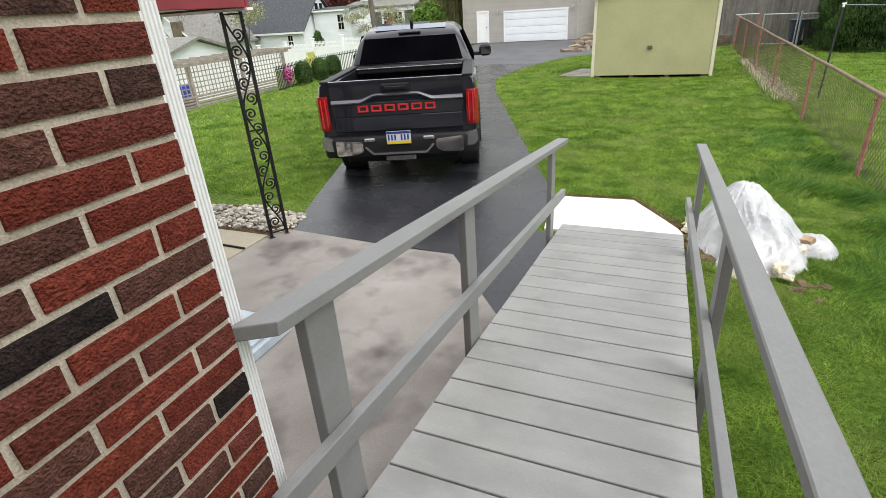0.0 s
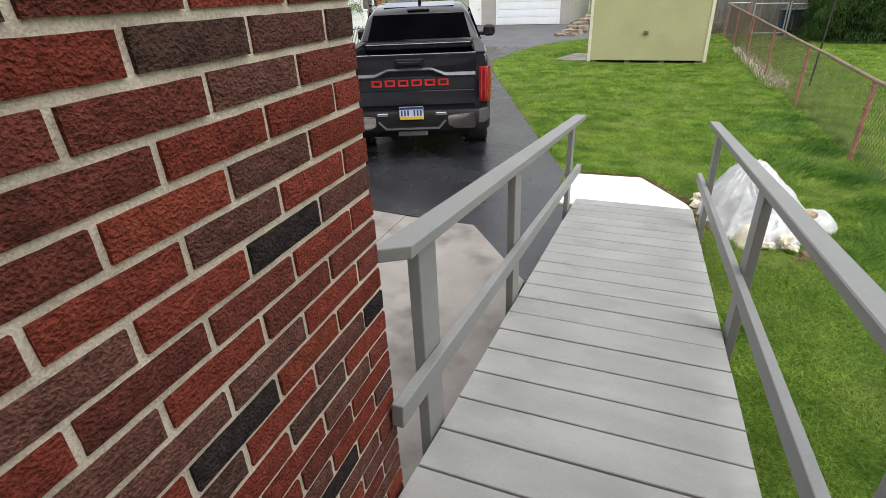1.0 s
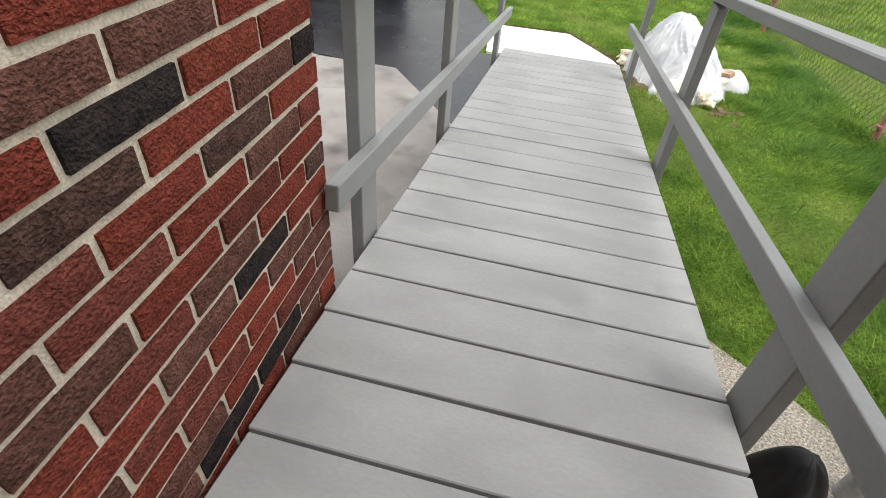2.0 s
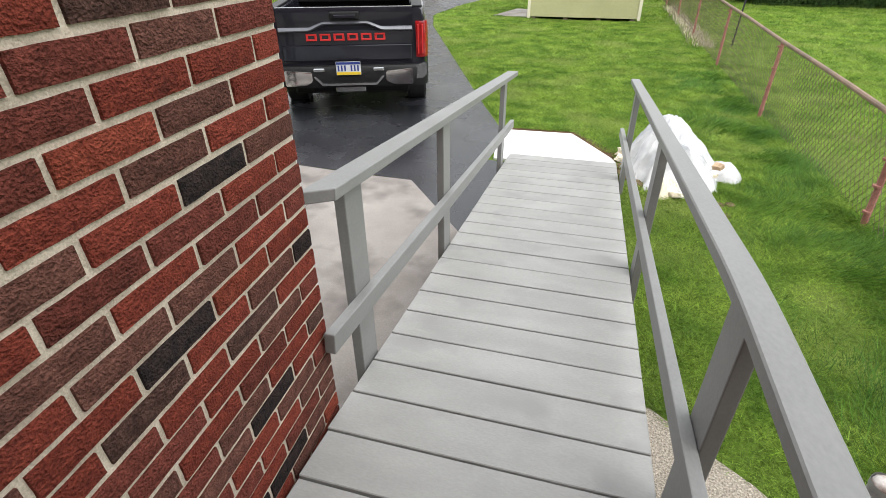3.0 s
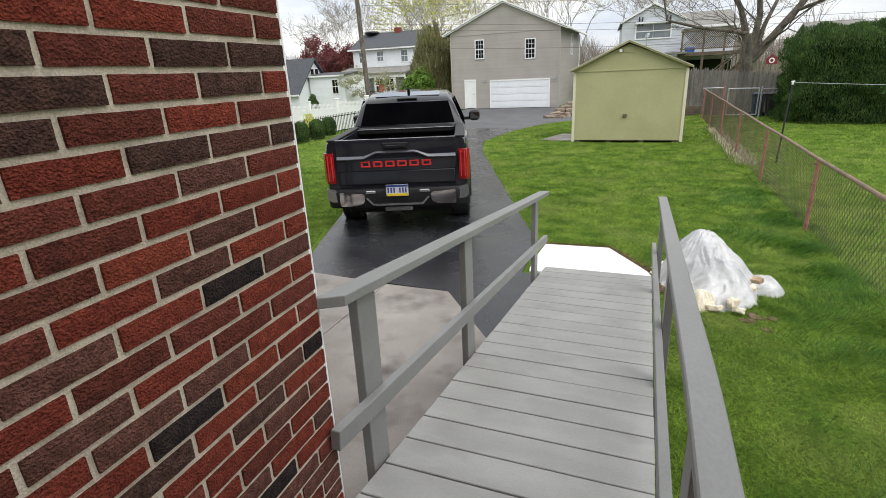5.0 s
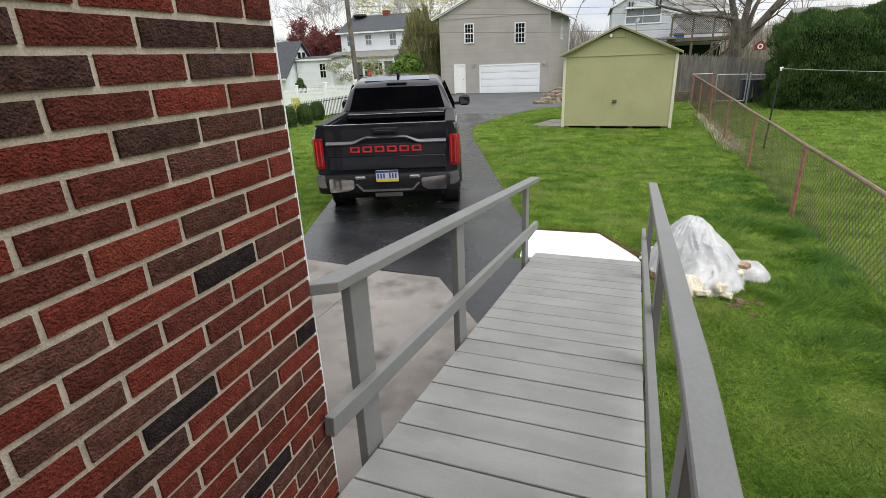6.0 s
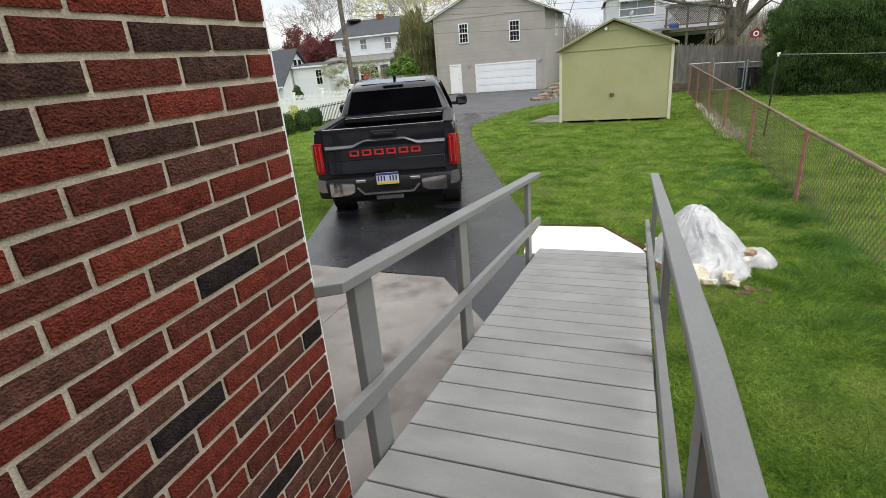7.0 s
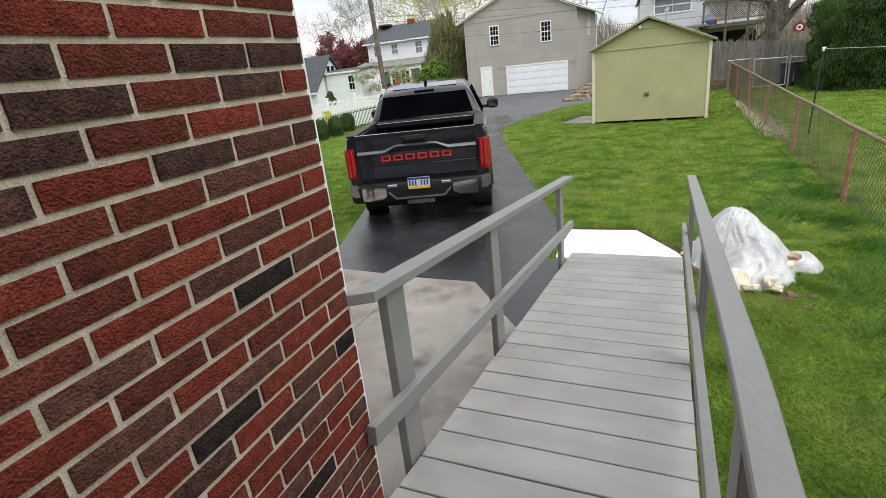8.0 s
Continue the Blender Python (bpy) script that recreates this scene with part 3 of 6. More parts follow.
def siding(bm, x0, x1, y, z0, z1, step, lap=0.022, holes=(), top=None):
    """Lapped boards facing -y, left out where holes (x0, x1, z0, z1) are; top(z) gives the span under a gable."""
    z = z0
    while z < z1 - 0.01:
        zb = min(z + step, z1)
        a, b = (x0, x1) if top is None else top((z + zb) / 2, x0, x1)
        spans = [(a, b)] if b - a > 0.05 else []
        for hx0, hx1, hz0, hz1 in holes:
            if zb > hz0 + 0.02 and z < hz1 - 0.02:
                spans = [q for s in spans for q in ((s[0], min(s[1], hx0)), (max(s[0], hx1), s[1])) if q[1] - q[0] > 0.02]
        for a, b in spans:
            vs = [bm.verts.new(c) for c in ((a, y - lap, z), (b, y - lap, z), (b, y, zb), (a, y, zb), (a, y + 0.02, z), (b, y + 0.02, z))]
            bm.faces.new(vs[:4])
            bm.faces.new((vs[4], vs[5], vs[1], vs[0]))
        z = zb


def build_garage():
    g = -0.30
    s = thing("garage_building", pose(0, 0, g), "two-storey garage clad in tan vinyl siding with white doors and windows", "garage")
    x0, x1, y0, y1, ev, pk = -12.1, -4.75, 33.6, 42.6, 4.95, 6.52
    xm = (x0 + x1) / 2
    doors = [(-9.38, -5.33, 0, 1.82), (-11.18, -10.36, 0, 1.90)]
    wins = [(-10.32, -9.78, 3.24, 4.34), (-6.94, -6.36, 3.10, 4.22)]
    core = bmesh.new()
    prism(core, [(x0 + 0.06, 0), (x1 - 0.06, 0), (x1 - 0.06, ev), (xm, pk - 0.1), (x0 + 0.06, ev)], "y", y0 + 0.07, y1)
    part("wall", core, M["siding_tan"], s)
    bm = bmesh.new()
    holes = doors + [(a - 0.08, b + 0.08, c - 0.08, d + 0.08) for a, b, c, d in wins]
    siding(bm, x0, x1, y0 + 0.03, 0.0, ev - 0.25, 0.1, 0.012, holes=holes)
    siding(bm, x0, x1, y0 + 0.03, ev - 0.18, pk, 0.1, 0.012, top=lambda z, a, b: (max(a, xm - (pk - z) / (pk - ev) * (xm - a)), min(b, xm + (pk - z) / (pk - ev) * (b - xm))))
    part("siding", bm, M["siding_tan"], s)
    part("band_board", one_box(x0, x1, y0 - 0.0, y0 + 0.05, ev - 0.25, ev - 0.18), M["siding_tan"], s)
    bm = bmesh.new()
    siding(bm, y0 + 0.05, y1, 0, 0.0, ev, 0.1, 0.012)
    bmesh.ops.transform(bm, matrix=Matrix.Translation((x1 - 0.05, 0, 0)) @ Matrix.Rotation(radians(90), 4, "Z"), verts=bm.verts)
    part("siding", bm, M["siding_tan"], s)
    for a in (x0 - 0.02, x1 - 0.08):
        part("corner_post", one_box(a, a + 0.10, y0 - 0.02, y0 + 0.06, 0, ev), M["siding_tan"], s)
    for sx in (-1, 1):
        xe = x0 - 0.42 if sx < 0 else x1 + 0.42
        ze = ev - 0.20
        bm = bmesh.new()
        prism(bm, [(xm, pk + 0.02), (xe, ze), (xe, ze + 0.1), (xm, pk + 0.14)], "y", y0 - 0.20, y1 + 0.4)
        part("roof_slope", bm, M["shingle_light"], s)
        bm = bmesh.new()
        prism(bm, [(xm, pk + 0.05), (xe, ze + 0.03), (xe, ze + 0.105), (xm, pk + 0.142)], "y", y0 - 0.235, y0 - 0.205)
        part("barge_board", bm, M["white_paint"], s, "white rake board")
        part("gutter", one_box(min(xe, xe + sx * 0.12), max(xe, xe + sx * 0.12), y0 - 0.20, y1 + 0.4, ze - 0.05, ze + 0.09, 0.02), M["white_paint"], s)
        bm = bmesh.new()
        prism(bm, [(xm, pk - 0.03), (xe, ze - 0.06), (xe, ze - 0.01), (xm, pk + 0.01)], "y", y0 - 0.20, y0 + 0.02)
        part("soffit", bm, M["white_paint"], s)
    d = new("garage_door")
    d.parent = s
    dx0, dx1, _, dz = doors[0]
    for i in range(4):
        part("panel", one_box(dx0 + 0.08, dx1 - 0.08, y0 + 0.02, y0 + 0.06, i * dz / 4.16 + 0.006, (i + 1) * dz / 4.16 - 0.006, 0.008), M["siding_white"], d)
        for q in range(8):
            pw = (dx1 - dx0 - 0.16) / 8
            part("raised_panel", one_box(dx0 + 0.08 + q * pw + 0.06, dx0 + 0.08 + (q + 1) * pw - 0.06, y0 + 0.012, y0 + 0.019, i * dz / 4.16 + 0.09, (i + 1) * dz / 4.16 - 0.09), M["siding_white"], d)
    bm = bmesh.new()
    box(bm, dx0, dx0 + 0.08, y0 - 0.01, y0 + 0.07, 0, dz)
    box(bm, dx1 - 0.08, dx1, y0 - 0.01, y0 + 0.07, 0, dz)
    box(bm, dx0 + 0.08, dx1 - 0.08, y0 - 0.01, y0 + 0.07, dz - 0.08, dz)
    part("door_frame", bm, M["white_paint"], d)
    e = new("side_door")
    e.parent = s
    dx0, dx1, _, dz = doors[1]
    part("door_leaf", one_box(dx0 + 0.09, dx1 - 0.09, y0 + 0.015, y0 + 0.06, 0.03, dz - 0.09, 0.005), M["white_paint"], e)
    bm = bmesh.new()
    box(bm, dx0, dx0 + 0.085, y0 - 0.02, y0 + 0.07, 0, dz)
    box(bm, dx1 - 0.085, dx1, y0 - 0.02, y0 + 0.07, 0, dz)
    box(bm, dx0 + 0.085, dx1 - 0.085, y0 - 0.02, y0 + 0.07, dz - 0.085, dz)
    part("door_frame", bm, M["white_paint"], e)
    bm = bmesh.new()
    bmesh.ops.create_uvsphere(bm, u_segments=8, v_segments=6, radius=0.04, matrix=Matrix.Translation((dx1 - 0.16, y0 - 0.03, 0.95)))
    part("door_handle", bm, M["galvanised"], e)
    for a, b, c, d in wins:
        sash_window("window", s, a, b, y0 + 0.02, c, d, 3, 2, trim=0.06)
    w = sash_window("window", s, -0.3, 0.3, 0, 3.35, 4.6, 1, 1)
    w.matrix_basis = Matrix.Translation((x1 - 0.03, y0 + 5.2, 0)) @ Matrix.Rotation(radians(90), 4, "Z")
    for x in (-9.75, -5.07):
        bm = bmesh.new()
        box(bm, x - 0.06, x + 0.06, y0 - 0.10, y0 - 0.0, 1.68, 1.90, 0.025)
        part("wall_lamp", bm, M["galvanised"], s)
    part("downpipe", tube(bmesh.new(), [(x1 + 0.06, y1 - 0.3, ev - 0.2), (x1 + 0.06, y1 - 0.3, 0.1)], 0.05, 8), M["white_paint"], s)


build_garage()

# ---- pickup truck ----
M["car_paint"] = surf("car_paint", (0.0135, 0.014, 0.019), (0.019, 0.0195, 0.026), scale=2, rough=0.22, metal=0.0, fine=0.06, bump_scale=400, coat=0.7, rough_var=0.03, spec=0.1)
M["black_plastic"] = surf("black_plastic", (0.010, 0.010, 0.011), (0.018, 0.018, 0.019), scale=30, rough=0.5, fine=0.1, bump=0.0004, bump_scale=400, spec=0.22)
M["tinted_glass"] = surf("tinted_glass", (0.002, 0.002, 0.003), (0.004, 0.004, 0.005), scale=2, rough=0.04, fine=0.0, rough_var=0.0, spec=0.0)
M["roof_glass"] = surf("roof_glass", (0.01, 0.01, 0.012), (0.02, 0.02, 0.022), scale=2, rough=0.03, fine=0.0, rough_var=0.0, spec=1.0, coat=1.0)
# Paler than car_paint: the crease's sky highlight is put into its colour.
M["crease"] = surf("crease", (0.075, 0.077, 0.090), (0.115, 0.118, 0.135), scale=3, rough=0.30, metal=0.5, fine=0.04, coat=0.5)
M["chrome"] = surf("chrome", (0.62, 0.62, 0.63), (0.72, 0.72, 0.72), scale=4, rough=0.08, metal=1.0, fine=0.0, rough_var=0.03)
M["silver"] = surf("silver", (0.30, 0.31, 0.32), (0.38, 0.39, 0.40), scale=4, rough=0.25, metal=0.8, fine=0.0, rough_var=0.05)
M["lamp_red"] = surf("lamp_red", (0.20, 0.005, 0.007), (0.30, 0.010, 0.012), scale=20, rough=0.2, fine=0.1, coat=0.25, bump_scale=90, rough_var=0.03)
M["badge_red"] = surf("badge_red", (0.50, 0.02, 0.02), (0.58, 0.03, 0.03), scale=9, rough=0.35, fine=0.05)
M["rubber"] = surf("rubber", (0.012, 0.012, 0.012), (0.022, 0.022, 0.022), scale=20, rough=0.8, fine=0.2, bump=0.001, bump_scale=200)
M["plate_white"] = surf("plate_white", (0.58, 0.60, 0.63), (0.66, 0.67, 0.69), scale=20, rough=0.4, fine=0.03)
M["plate_blue"] = surf("plate_blue", (0.02, 0.04, 0.20), (0.03, 0.05, 0.24), scale=20, rough=0.4, fine=0.03)
M["plate_yellow"] = surf("plate_yellow", (0.72, 0.50, 0.03), (0.78, 0.55, 0.05), scale=20, rough=0.4, fine=0.03)


def loft(bm, sections, close=True):
    """Joins rings of points of equal count by quads."""
    rings = [[bm.verts.new(p) for p in s] for s in sections]
    n = len(rings[0])
    for A, B in zip(rings, rings[1:]):
        for k in range(n if close else n - 1):
            bm.faces.new((A[k], A[(k + 1) % n], B[(k + 1) % n], B[k]))
    return rings


def build_truck(m):
    t = thing("pickup_truck", m, "dark grey crew-cab pickup truck parked on the black driveway", "truck")
    T = {}
    # bed sides, swelling over the wheels
    for sx in (-1, 1):
        bm = bmesh.new()
        secs = []
        for y, w in ((0.10, 0.955), (0.16, 0.985), (0.5, 0.995), (0.75, 1.01), (1.25, 1.02), (1.7, 1.005), (1.98, 0.99)):
            low = 0.62 if not 0.72 < y < 1.72 else 0.92
            secs.append([(sx * a, y, z) for a, z in ((0.80, low), (w - 0.03, low), (w, low + 0.08), (w, 1.0), (w - 0.02, 1.12), (w - 0.005, 1.20), (w - 0.03, 1.335), (w - 0.055, 1.36), (0.825, 1.36), (0.80, 1.34))])
        r = loft(bm, secs)
        bm.faces.new(r[0])
        bm.faces.new(r[-1])
        T["side", sx] = part("bed_side", bm, M["car_paint"], t, smooth=True)
        bm = bmesh.new()
        box(bm, sx * 0.875 - 0.065, sx * 0.875 + 0.065, 0.14, 1.98, 1.357, 1.385, 0.012, segs=2)
        part("rail_cap", bm, M["black_plastic"], t)
        # wheel arch liner
        bm = bmesh.new()
        arc = [(1.22 + 0.52 * math.cos(a), 0.42 + 0.54 * math.sin(a)) for a in [math.pi * k / 14 for k in range(15)]]
        arc2 = [(1.22 + 0.46 * math.cos(a), 0.42 + 0.48 * math.sin(a)) for a in [math.pi * k / 14 for k in range(15)]]
        loft(bm, [[(sx * 0.78, *a), (sx * 1.025, *a), (sx * 1.025, *b), (sx * 0.78, *b)] for a, b in zip(arc, arc2)])
        part("wheel_arch", bm, M["black_plastic"], t)
    # bed floor, front wall, roll-up cover edge
    bm = bmesh.new()
    box(bm, -0.80, 0.80, 0.2, 1.96, 0.78, 0.83)
    part("bed_floor", bm, M["black_plastic"], t)
    part("bed_front", one_box(-0.80, 0.80, 1.92, 1.98, 0.83, 1.36), M["black_plastic"], t)
    # roller cover folded away against the cab
    cover = part("bed_cover", one_box(-0.80, 0.80, 1.70, 1.915, 1.28, 1.378, 0.02, segs=2), M["black_plastic"], t, "black roller cover housing")
    part("cover_strip", one_box(-0.79, 0.79, 1.688, 1.699, 1.345, 1.362, 0.004), M["silver"], cover)
    # tailgate with its pressed panel
    tg = bmesh.new()
    ycurve = [(0.70, 0.115), (0.74, 0.105), (0.97, 0.105), (1.11, 0.092), (1.125, 0.105), (1.16, 0.092), (1.31, 0.085), (1.355, 0.075), (1.38, 0.085), (1.385, 0.12), (1.37, 0.19), (0.70, 0.19)]
    prism(tg, [(y, z) for z, y in ycurve], "x", -0.815, 0.815)
    tailgate = part("tailgate", tg, M["car_paint"], t, smooth=True)
    # the crease that steps up under the handle and faces the sky; its lighter colour paints the highlight
    bm = bmesh.new()
    line = [(-0.81, 1.125, 0.050), (-0.47, 1.128, 0.046), (-0.43, 1.134, 0.042), (-0.29, 1.196, 0.030), (-0.25, 1.204, 0.028), (0.25, 1.204, 0.028),
            (0.29, 1.196, 0.030), (0.43, 1.134, 0.042), (0.47, 1.128, 0.046), (0.81, 1.125, 0.050)]
    r = loft(bm, [[(x, 0.108, z - 0.03), (x, 0.070, z - 0.012), (x, 0.066, z), (x, 0.082, z + 0.6 * h), (x, 0.094, z + 0.8 * h), (x, 0.112, z + 0.8 * h)] for x, z, h in line])
    bm.faces.new(r[0])
    bm.faces.new(r[-1])
    part("brow", bm, M["crease"], tailgate, "crease above the badge, coloured lighter for its sky highlight", smooth=True)
    part("handle_recess", one_box(-0.18, 0.18, 0.060, 0.10, 1.236, 1.335, 0.022, segs=3), M["black_plastic"], tailgate)
    part("handle", one_box(-0.135, 0.135, 0.045, 0.062, 1.262, 1.302, 0.008, segs=2), M["car_paint"], tailgate)
    part("lower_panel", one_box(-0.80, 0.80, 0.088, 0.106, 0.765, 0.955, 0.015, segs=2), M["car_paint"], tailgate)
    # red badge, drawn as plain open blocks
    bx = -0.49
    for k in range(6):
        bm = bmesh.new()
        box(bm, bx, bx + 0.13, 0.086, 0.106, 1.066, 1.086, 0.003)
        box(bm, bx, bx + 0.13, 0.086, 0.106, 1.005, 1.024, 0.003)
        box(bm, bx, bx + 0.026, 0.087, 0.106, 1.024, 1.066, 0.003)
        box(bm, bx + 0.104, bx + 0.13, 0.087, 0.106, 1.024, 1.066, 0.003)
        part("badge_block", bm, M["badge_red"], tailgate)
        bx += 0.167
    # tail lights
    for sx in (-1, 1):
        bm = bmesh.new()
        secs = []
        for z, o in ((0.80, 0.0), (0.84, 0.012), (1.0, 0.016), (1.18, 0.012), (1.215, 0.0)):
            secs.append([(sx * a, y - (o if y < 0.12 else 0), z) for a, y in ((0.852, 0.08), (0.91, 0.065), (0.965, 0.08), (0.995 + o / 2, 0.13), (0.995 + o / 2, 0.17), (0.852, 0.17))])
        r = loft(bm, secs)
        bm.faces.new(r[0])
        bm.faces.new(r[-1])
        lamp = part("tail_light", bm, M["lamp_red"], t, smooth=True)
        part("lens_bar", one_box(min(sx * 0.872, sx * 0.888), max(sx * 0.872, sx * 0.888), 0.046, 0.062, 0.84, 1.18, 0.004), M["badge_red"], lamp)
        part("lens_bar", one_box(min(sx * 0.924, sx * 0.940), max(sx * 0.924, sx * 0.940), 0.046, 0.062, 0.84, 1.18, 0.004), M["badge_red"], lamp)
    # bumper
    bm = bmesh.new()
    secs = []
    for x, y in ((-1.0, 0.30), (-0.985, 0.12), (-0.93, 0.045), (-0.8, 0.012), (-0.45, 0.0), (0.45, 0.0), (0.8, 0.012), (0.93, 0.045), (0.985, 0.12), (1.0, 0.30)):
        secs.append([(x, y + 0.02, 0.46), (x, y, 0.50), (x, y - 0.005, 0.68), (x, y + 0.02, 0.715), (x * 0.97, y + 0.22, 0.715), (x * 0.97, y + 0.22, 0.46)])
    r = loft(bm, secs)
    bm.faces.new(r[0])
    bm.faces.new(r[-1])
    bumper = part("rear_bumper", bm, M["black_plastic"], t, smooth=True)
    for sx in (-1, 1):
        bm = bmesh.new()
        pts = [(0.46, 0.655), (0.80, 0.685), (0.80, 0.49), (0.55, 0.495), (0.46, 0.54)]
        prism(bm, [(sx * a, b) for a, b in pts], "y", -0.022, 0.03)
        bmesh.ops.bevel(bm, geom=bm.edges[:], offset=0.012, segments=2, affect="EDGES")
        part("chrome_corner", bm, M["chrome"], bumper, "mirror-bright chrome bumper end")
        bm = bmesh.new()
        prism(bm, [(sx * 0.825, 0.70), (sx * 0.97, 0.74), (sx * 0.985, 0.60), (sx * 0.93, 0.55), (sx * 0.825, 0.53)], "y", 0.022, 0.10)
        bmesh.ops.bevel(bm, geom=bm.edges[:], offset=0.012, segments=2, affect="EDGES")
        part("corner_cap", bm, M["silver"], bumper)
        part("step_pad", one_box(min(sx * 0.30, sx * 0.44), max(sx * 0.30, sx * 0.44), -0.02, 0.05, 0.655, 0.70, 0.01), M["silver"], bumper)
    bm = bmesh.new()
    prism(bm, [(-0.34, 0.49), (0.34, 0.49), (0.42, 0.57), (0.44, 0.60), (0.41, 0.60), (0.33, 0.515), (-0.33, 0.515), (-0.41, 0.60), (-0.44, 0.60), (-0.42, 0.57)], "y", -0.02, 0.01)
    part("trim_strip", bm, M["silver"], bumper)
    part("hitch", one_box(-0.19, 0.19, 0.02, 0.12, 0.40, 0.47, 0.012, segs=2), M["silver"], t, "grey tow hitch cover")
    # plate with plain bars
    pl = part("number_plate", one_box(-0.152, 0.152, -0.030, -0.022, 0.620, 0.780, 0.006), M["plate_white"], t, "white, blue and yellow number plate")
    part("plate_band", one_box(-0.148, 0.148, -0.033, -0.0305, 0.747, 0.776), M["plate_blue"], pl)
    part("plate_band", one_box(-0.148, 0.148, -0.033, -0.0305, 0.624, 0.657), M["plate_yellow"], pl)
    for i in range(7):
        if i != 3:
            part("plate_bar", one_box(-0.132 + i * 0.04, -0.112 + i * 0.04, -0.033, -0.0305, 0.668, 0.737), M["plate_blue"], pl)
    # cab
    def ring(y, zlow, ztop, wlow, wtop):
        zb = 1.30
        return [(-wlow, y, zlow), (-wlow - 0.01, y, 0.9), (-wlow, y, zb), (-wtop, y, ztop - 0.10), (-wtop + 0.10, y, ztop - 0.02), (0, y, ztop), (wtop - 0.10, y, ztop - 0.02), (wtop, y, ztop - 0.10), (wlow, y, zb), (wlow + 0.01, y, 0.9), (wlow, y, zlow)]
    bm = bmesh.new()
    r = loft(bm, [ring(2.02, 0.5, 1.42, 0.97, 0.95), ring(2.05, 0.5, 1.50, 0.97, 0.90), ring(2.16, 0.5, 1.77, 0.97, 0.80), ring(2.26, 0.5, 1.835, 0.97, 0.775), ring(2.55, 0.5, 1.895, 0.97, 0.765), ring(2.95, 0.5, 1.92, 0.98, 0.76), ring(3.5, 0.5, 1.905, 0.98, 0.76), ring(3.85, 0.5, 1.82, 0.98, 0.77), ring(4.6, 0.5, 1.36, 0.97, 0.93), ring(4.7, 0.5, 1.31, 0.97, 0.93)])
    bm.faces.new(r[0])
    bm.faces.new(r[-1])
    cab = part("cab", bm, M["car_paint"], t, smooth=True)
    bm = bmesh.new()
    vs = [bm.verts.new(p) for p in ((-0.80, 2.018, 1.40), (0.80, 2.018, 1.40), (0.70, 2.140, 1.745), (-0.70, 2.140, 1.745))]
    bm.faces.new(vs)
    r = bmesh.ops.extrude_face_region(bm, geom=bm.faces[:])
    bmesh.ops.translate(bm, vec=(0, -0.012, 0), verts=[g for g in r["geom"] if isinstance(g, bmesh.types.BMVert)])
    part("rear_window", bm, M["tinted_glass"], cab, "dark tinted rear window")
    part("brake_lamp", one_box(-0.17, 0.17, 2.15, 2.24, 1.79, 1.812, 0.005), M["black_plastic"], cab)
    bm = bmesh.new()
    tube(bm, [(0.0, 2.60, 1.915), (0.0, 2.50, 1.955), (0.0, 2.42, 1.962)], [0.03, 0.02, 0.008], 8)
    part("antenna_fin", bm, M["black_plastic"], cab)
    bm = bmesh.new()
    prism(bm, [(2.30, 1.835), (2.58, 1.893), (3.2, 1.915), (3.2, 1.925), (2.58, 1.903), (2.30, 1.845)], "x", -0.55, 0.55)
    part("roof_panel", bm, M["roof_glass"], cab, "glossy panoramic glass roof panel")
    for sx in (-1, 1):
        for ya, yb in ((2.35, 3.05), (3.15, 4.15)):
            bm = bmesh.new()
            za = 1.78 if ya < 3 else 1.76
            pts = [(sx * 0.966, ya, 1.33), (sx * 0.966, yb, 1.33), (sx * 0.792, min(yb, 3.70), za), (sx * 0.792, ya + 0.10, za)]
            bm.faces.new([bm.verts.new(p) for p in pts])
            r = bmesh.ops.extrude_face_region(bm, geom=bm.faces[:])
            bmesh.ops.translate(bm, vec=(sx * 0.012, 0, 0), verts=[g for g in r["geom"] if isinstance(g, bmesh.types.BMVert)])
            part("side_window", bm, M["tinted_glass"], cab)
            part("door_handle", one_box(min(sx * 0.985, sx * 1.02), max(sx * 0.985, sx * 1.02), ya + 0.05, ya + 0.25, 1.12, 1.155, 0.008), M["car_paint"], cab)
        mir = part("mirror", one_box(min(sx * 1.08, sx * 1.30), max(sx * 1.08, sx * 1.30), 3.86, 4.02, 1.25, 1.45, 0.07, segs=4), M["black_plastic"], t, smooth=True)
        part("mirror_glass", one_box(min(sx * 1.105, sx * 1.275), max(sx * 1.105, sx * 1.275), 3.855, 3.862, 1.285, 1.42, 0.003), M["roof_glass"], mir, "dark reflecting mirror glass")
        part("mirror_arm", one_box(min(sx * 0.96, sx * 1.10), max(sx * 0.96, sx * 1.10), 3.90, 3.98, 1.27, 1.33, 0.012), M["black_plastic"], mir)
        part("running_board", one_box(min(sx * 0.93, sx * 1.05), max(sx * 0.93, sx * 1.05), 2.1, 4.3, 0.42, 0.48, 0.02), M["black_plastic"], t)
    # hood and nose
    bm = bmesh.new()
    r = loft(bm, [[(-0.97, y, 0.5), (-0.98, y, 0.95), (-0.93, y, z - 0.06), (-0.6, y, z), (0, y, z + 0.02), (0.6, y, z), (0.93, y, z - 0.06), (0.98, y, 0.95), (0.97, y, 0.5)] for y, z in ((4.7, 1.31), (5.2, 1.27), (5.75, 1.21), (5.9, 1.1))])
    bm.faces.new(r[0])
    bm.faces.new(r[-1])
    part("hood", bm, M["car_paint"], t, smooth=True)
    part("chassis", one_box(-0.75, 0.75, 0.3, 5.5, 0.32, 0.5, 0.02), M["black_plastic"], t)
    part("exhaust", tube(bmesh.new(), [(0.62, 0.9, 0.42), (0.66, 0.45, 0.42)], 0.045, 10), M["galvanised"], t)
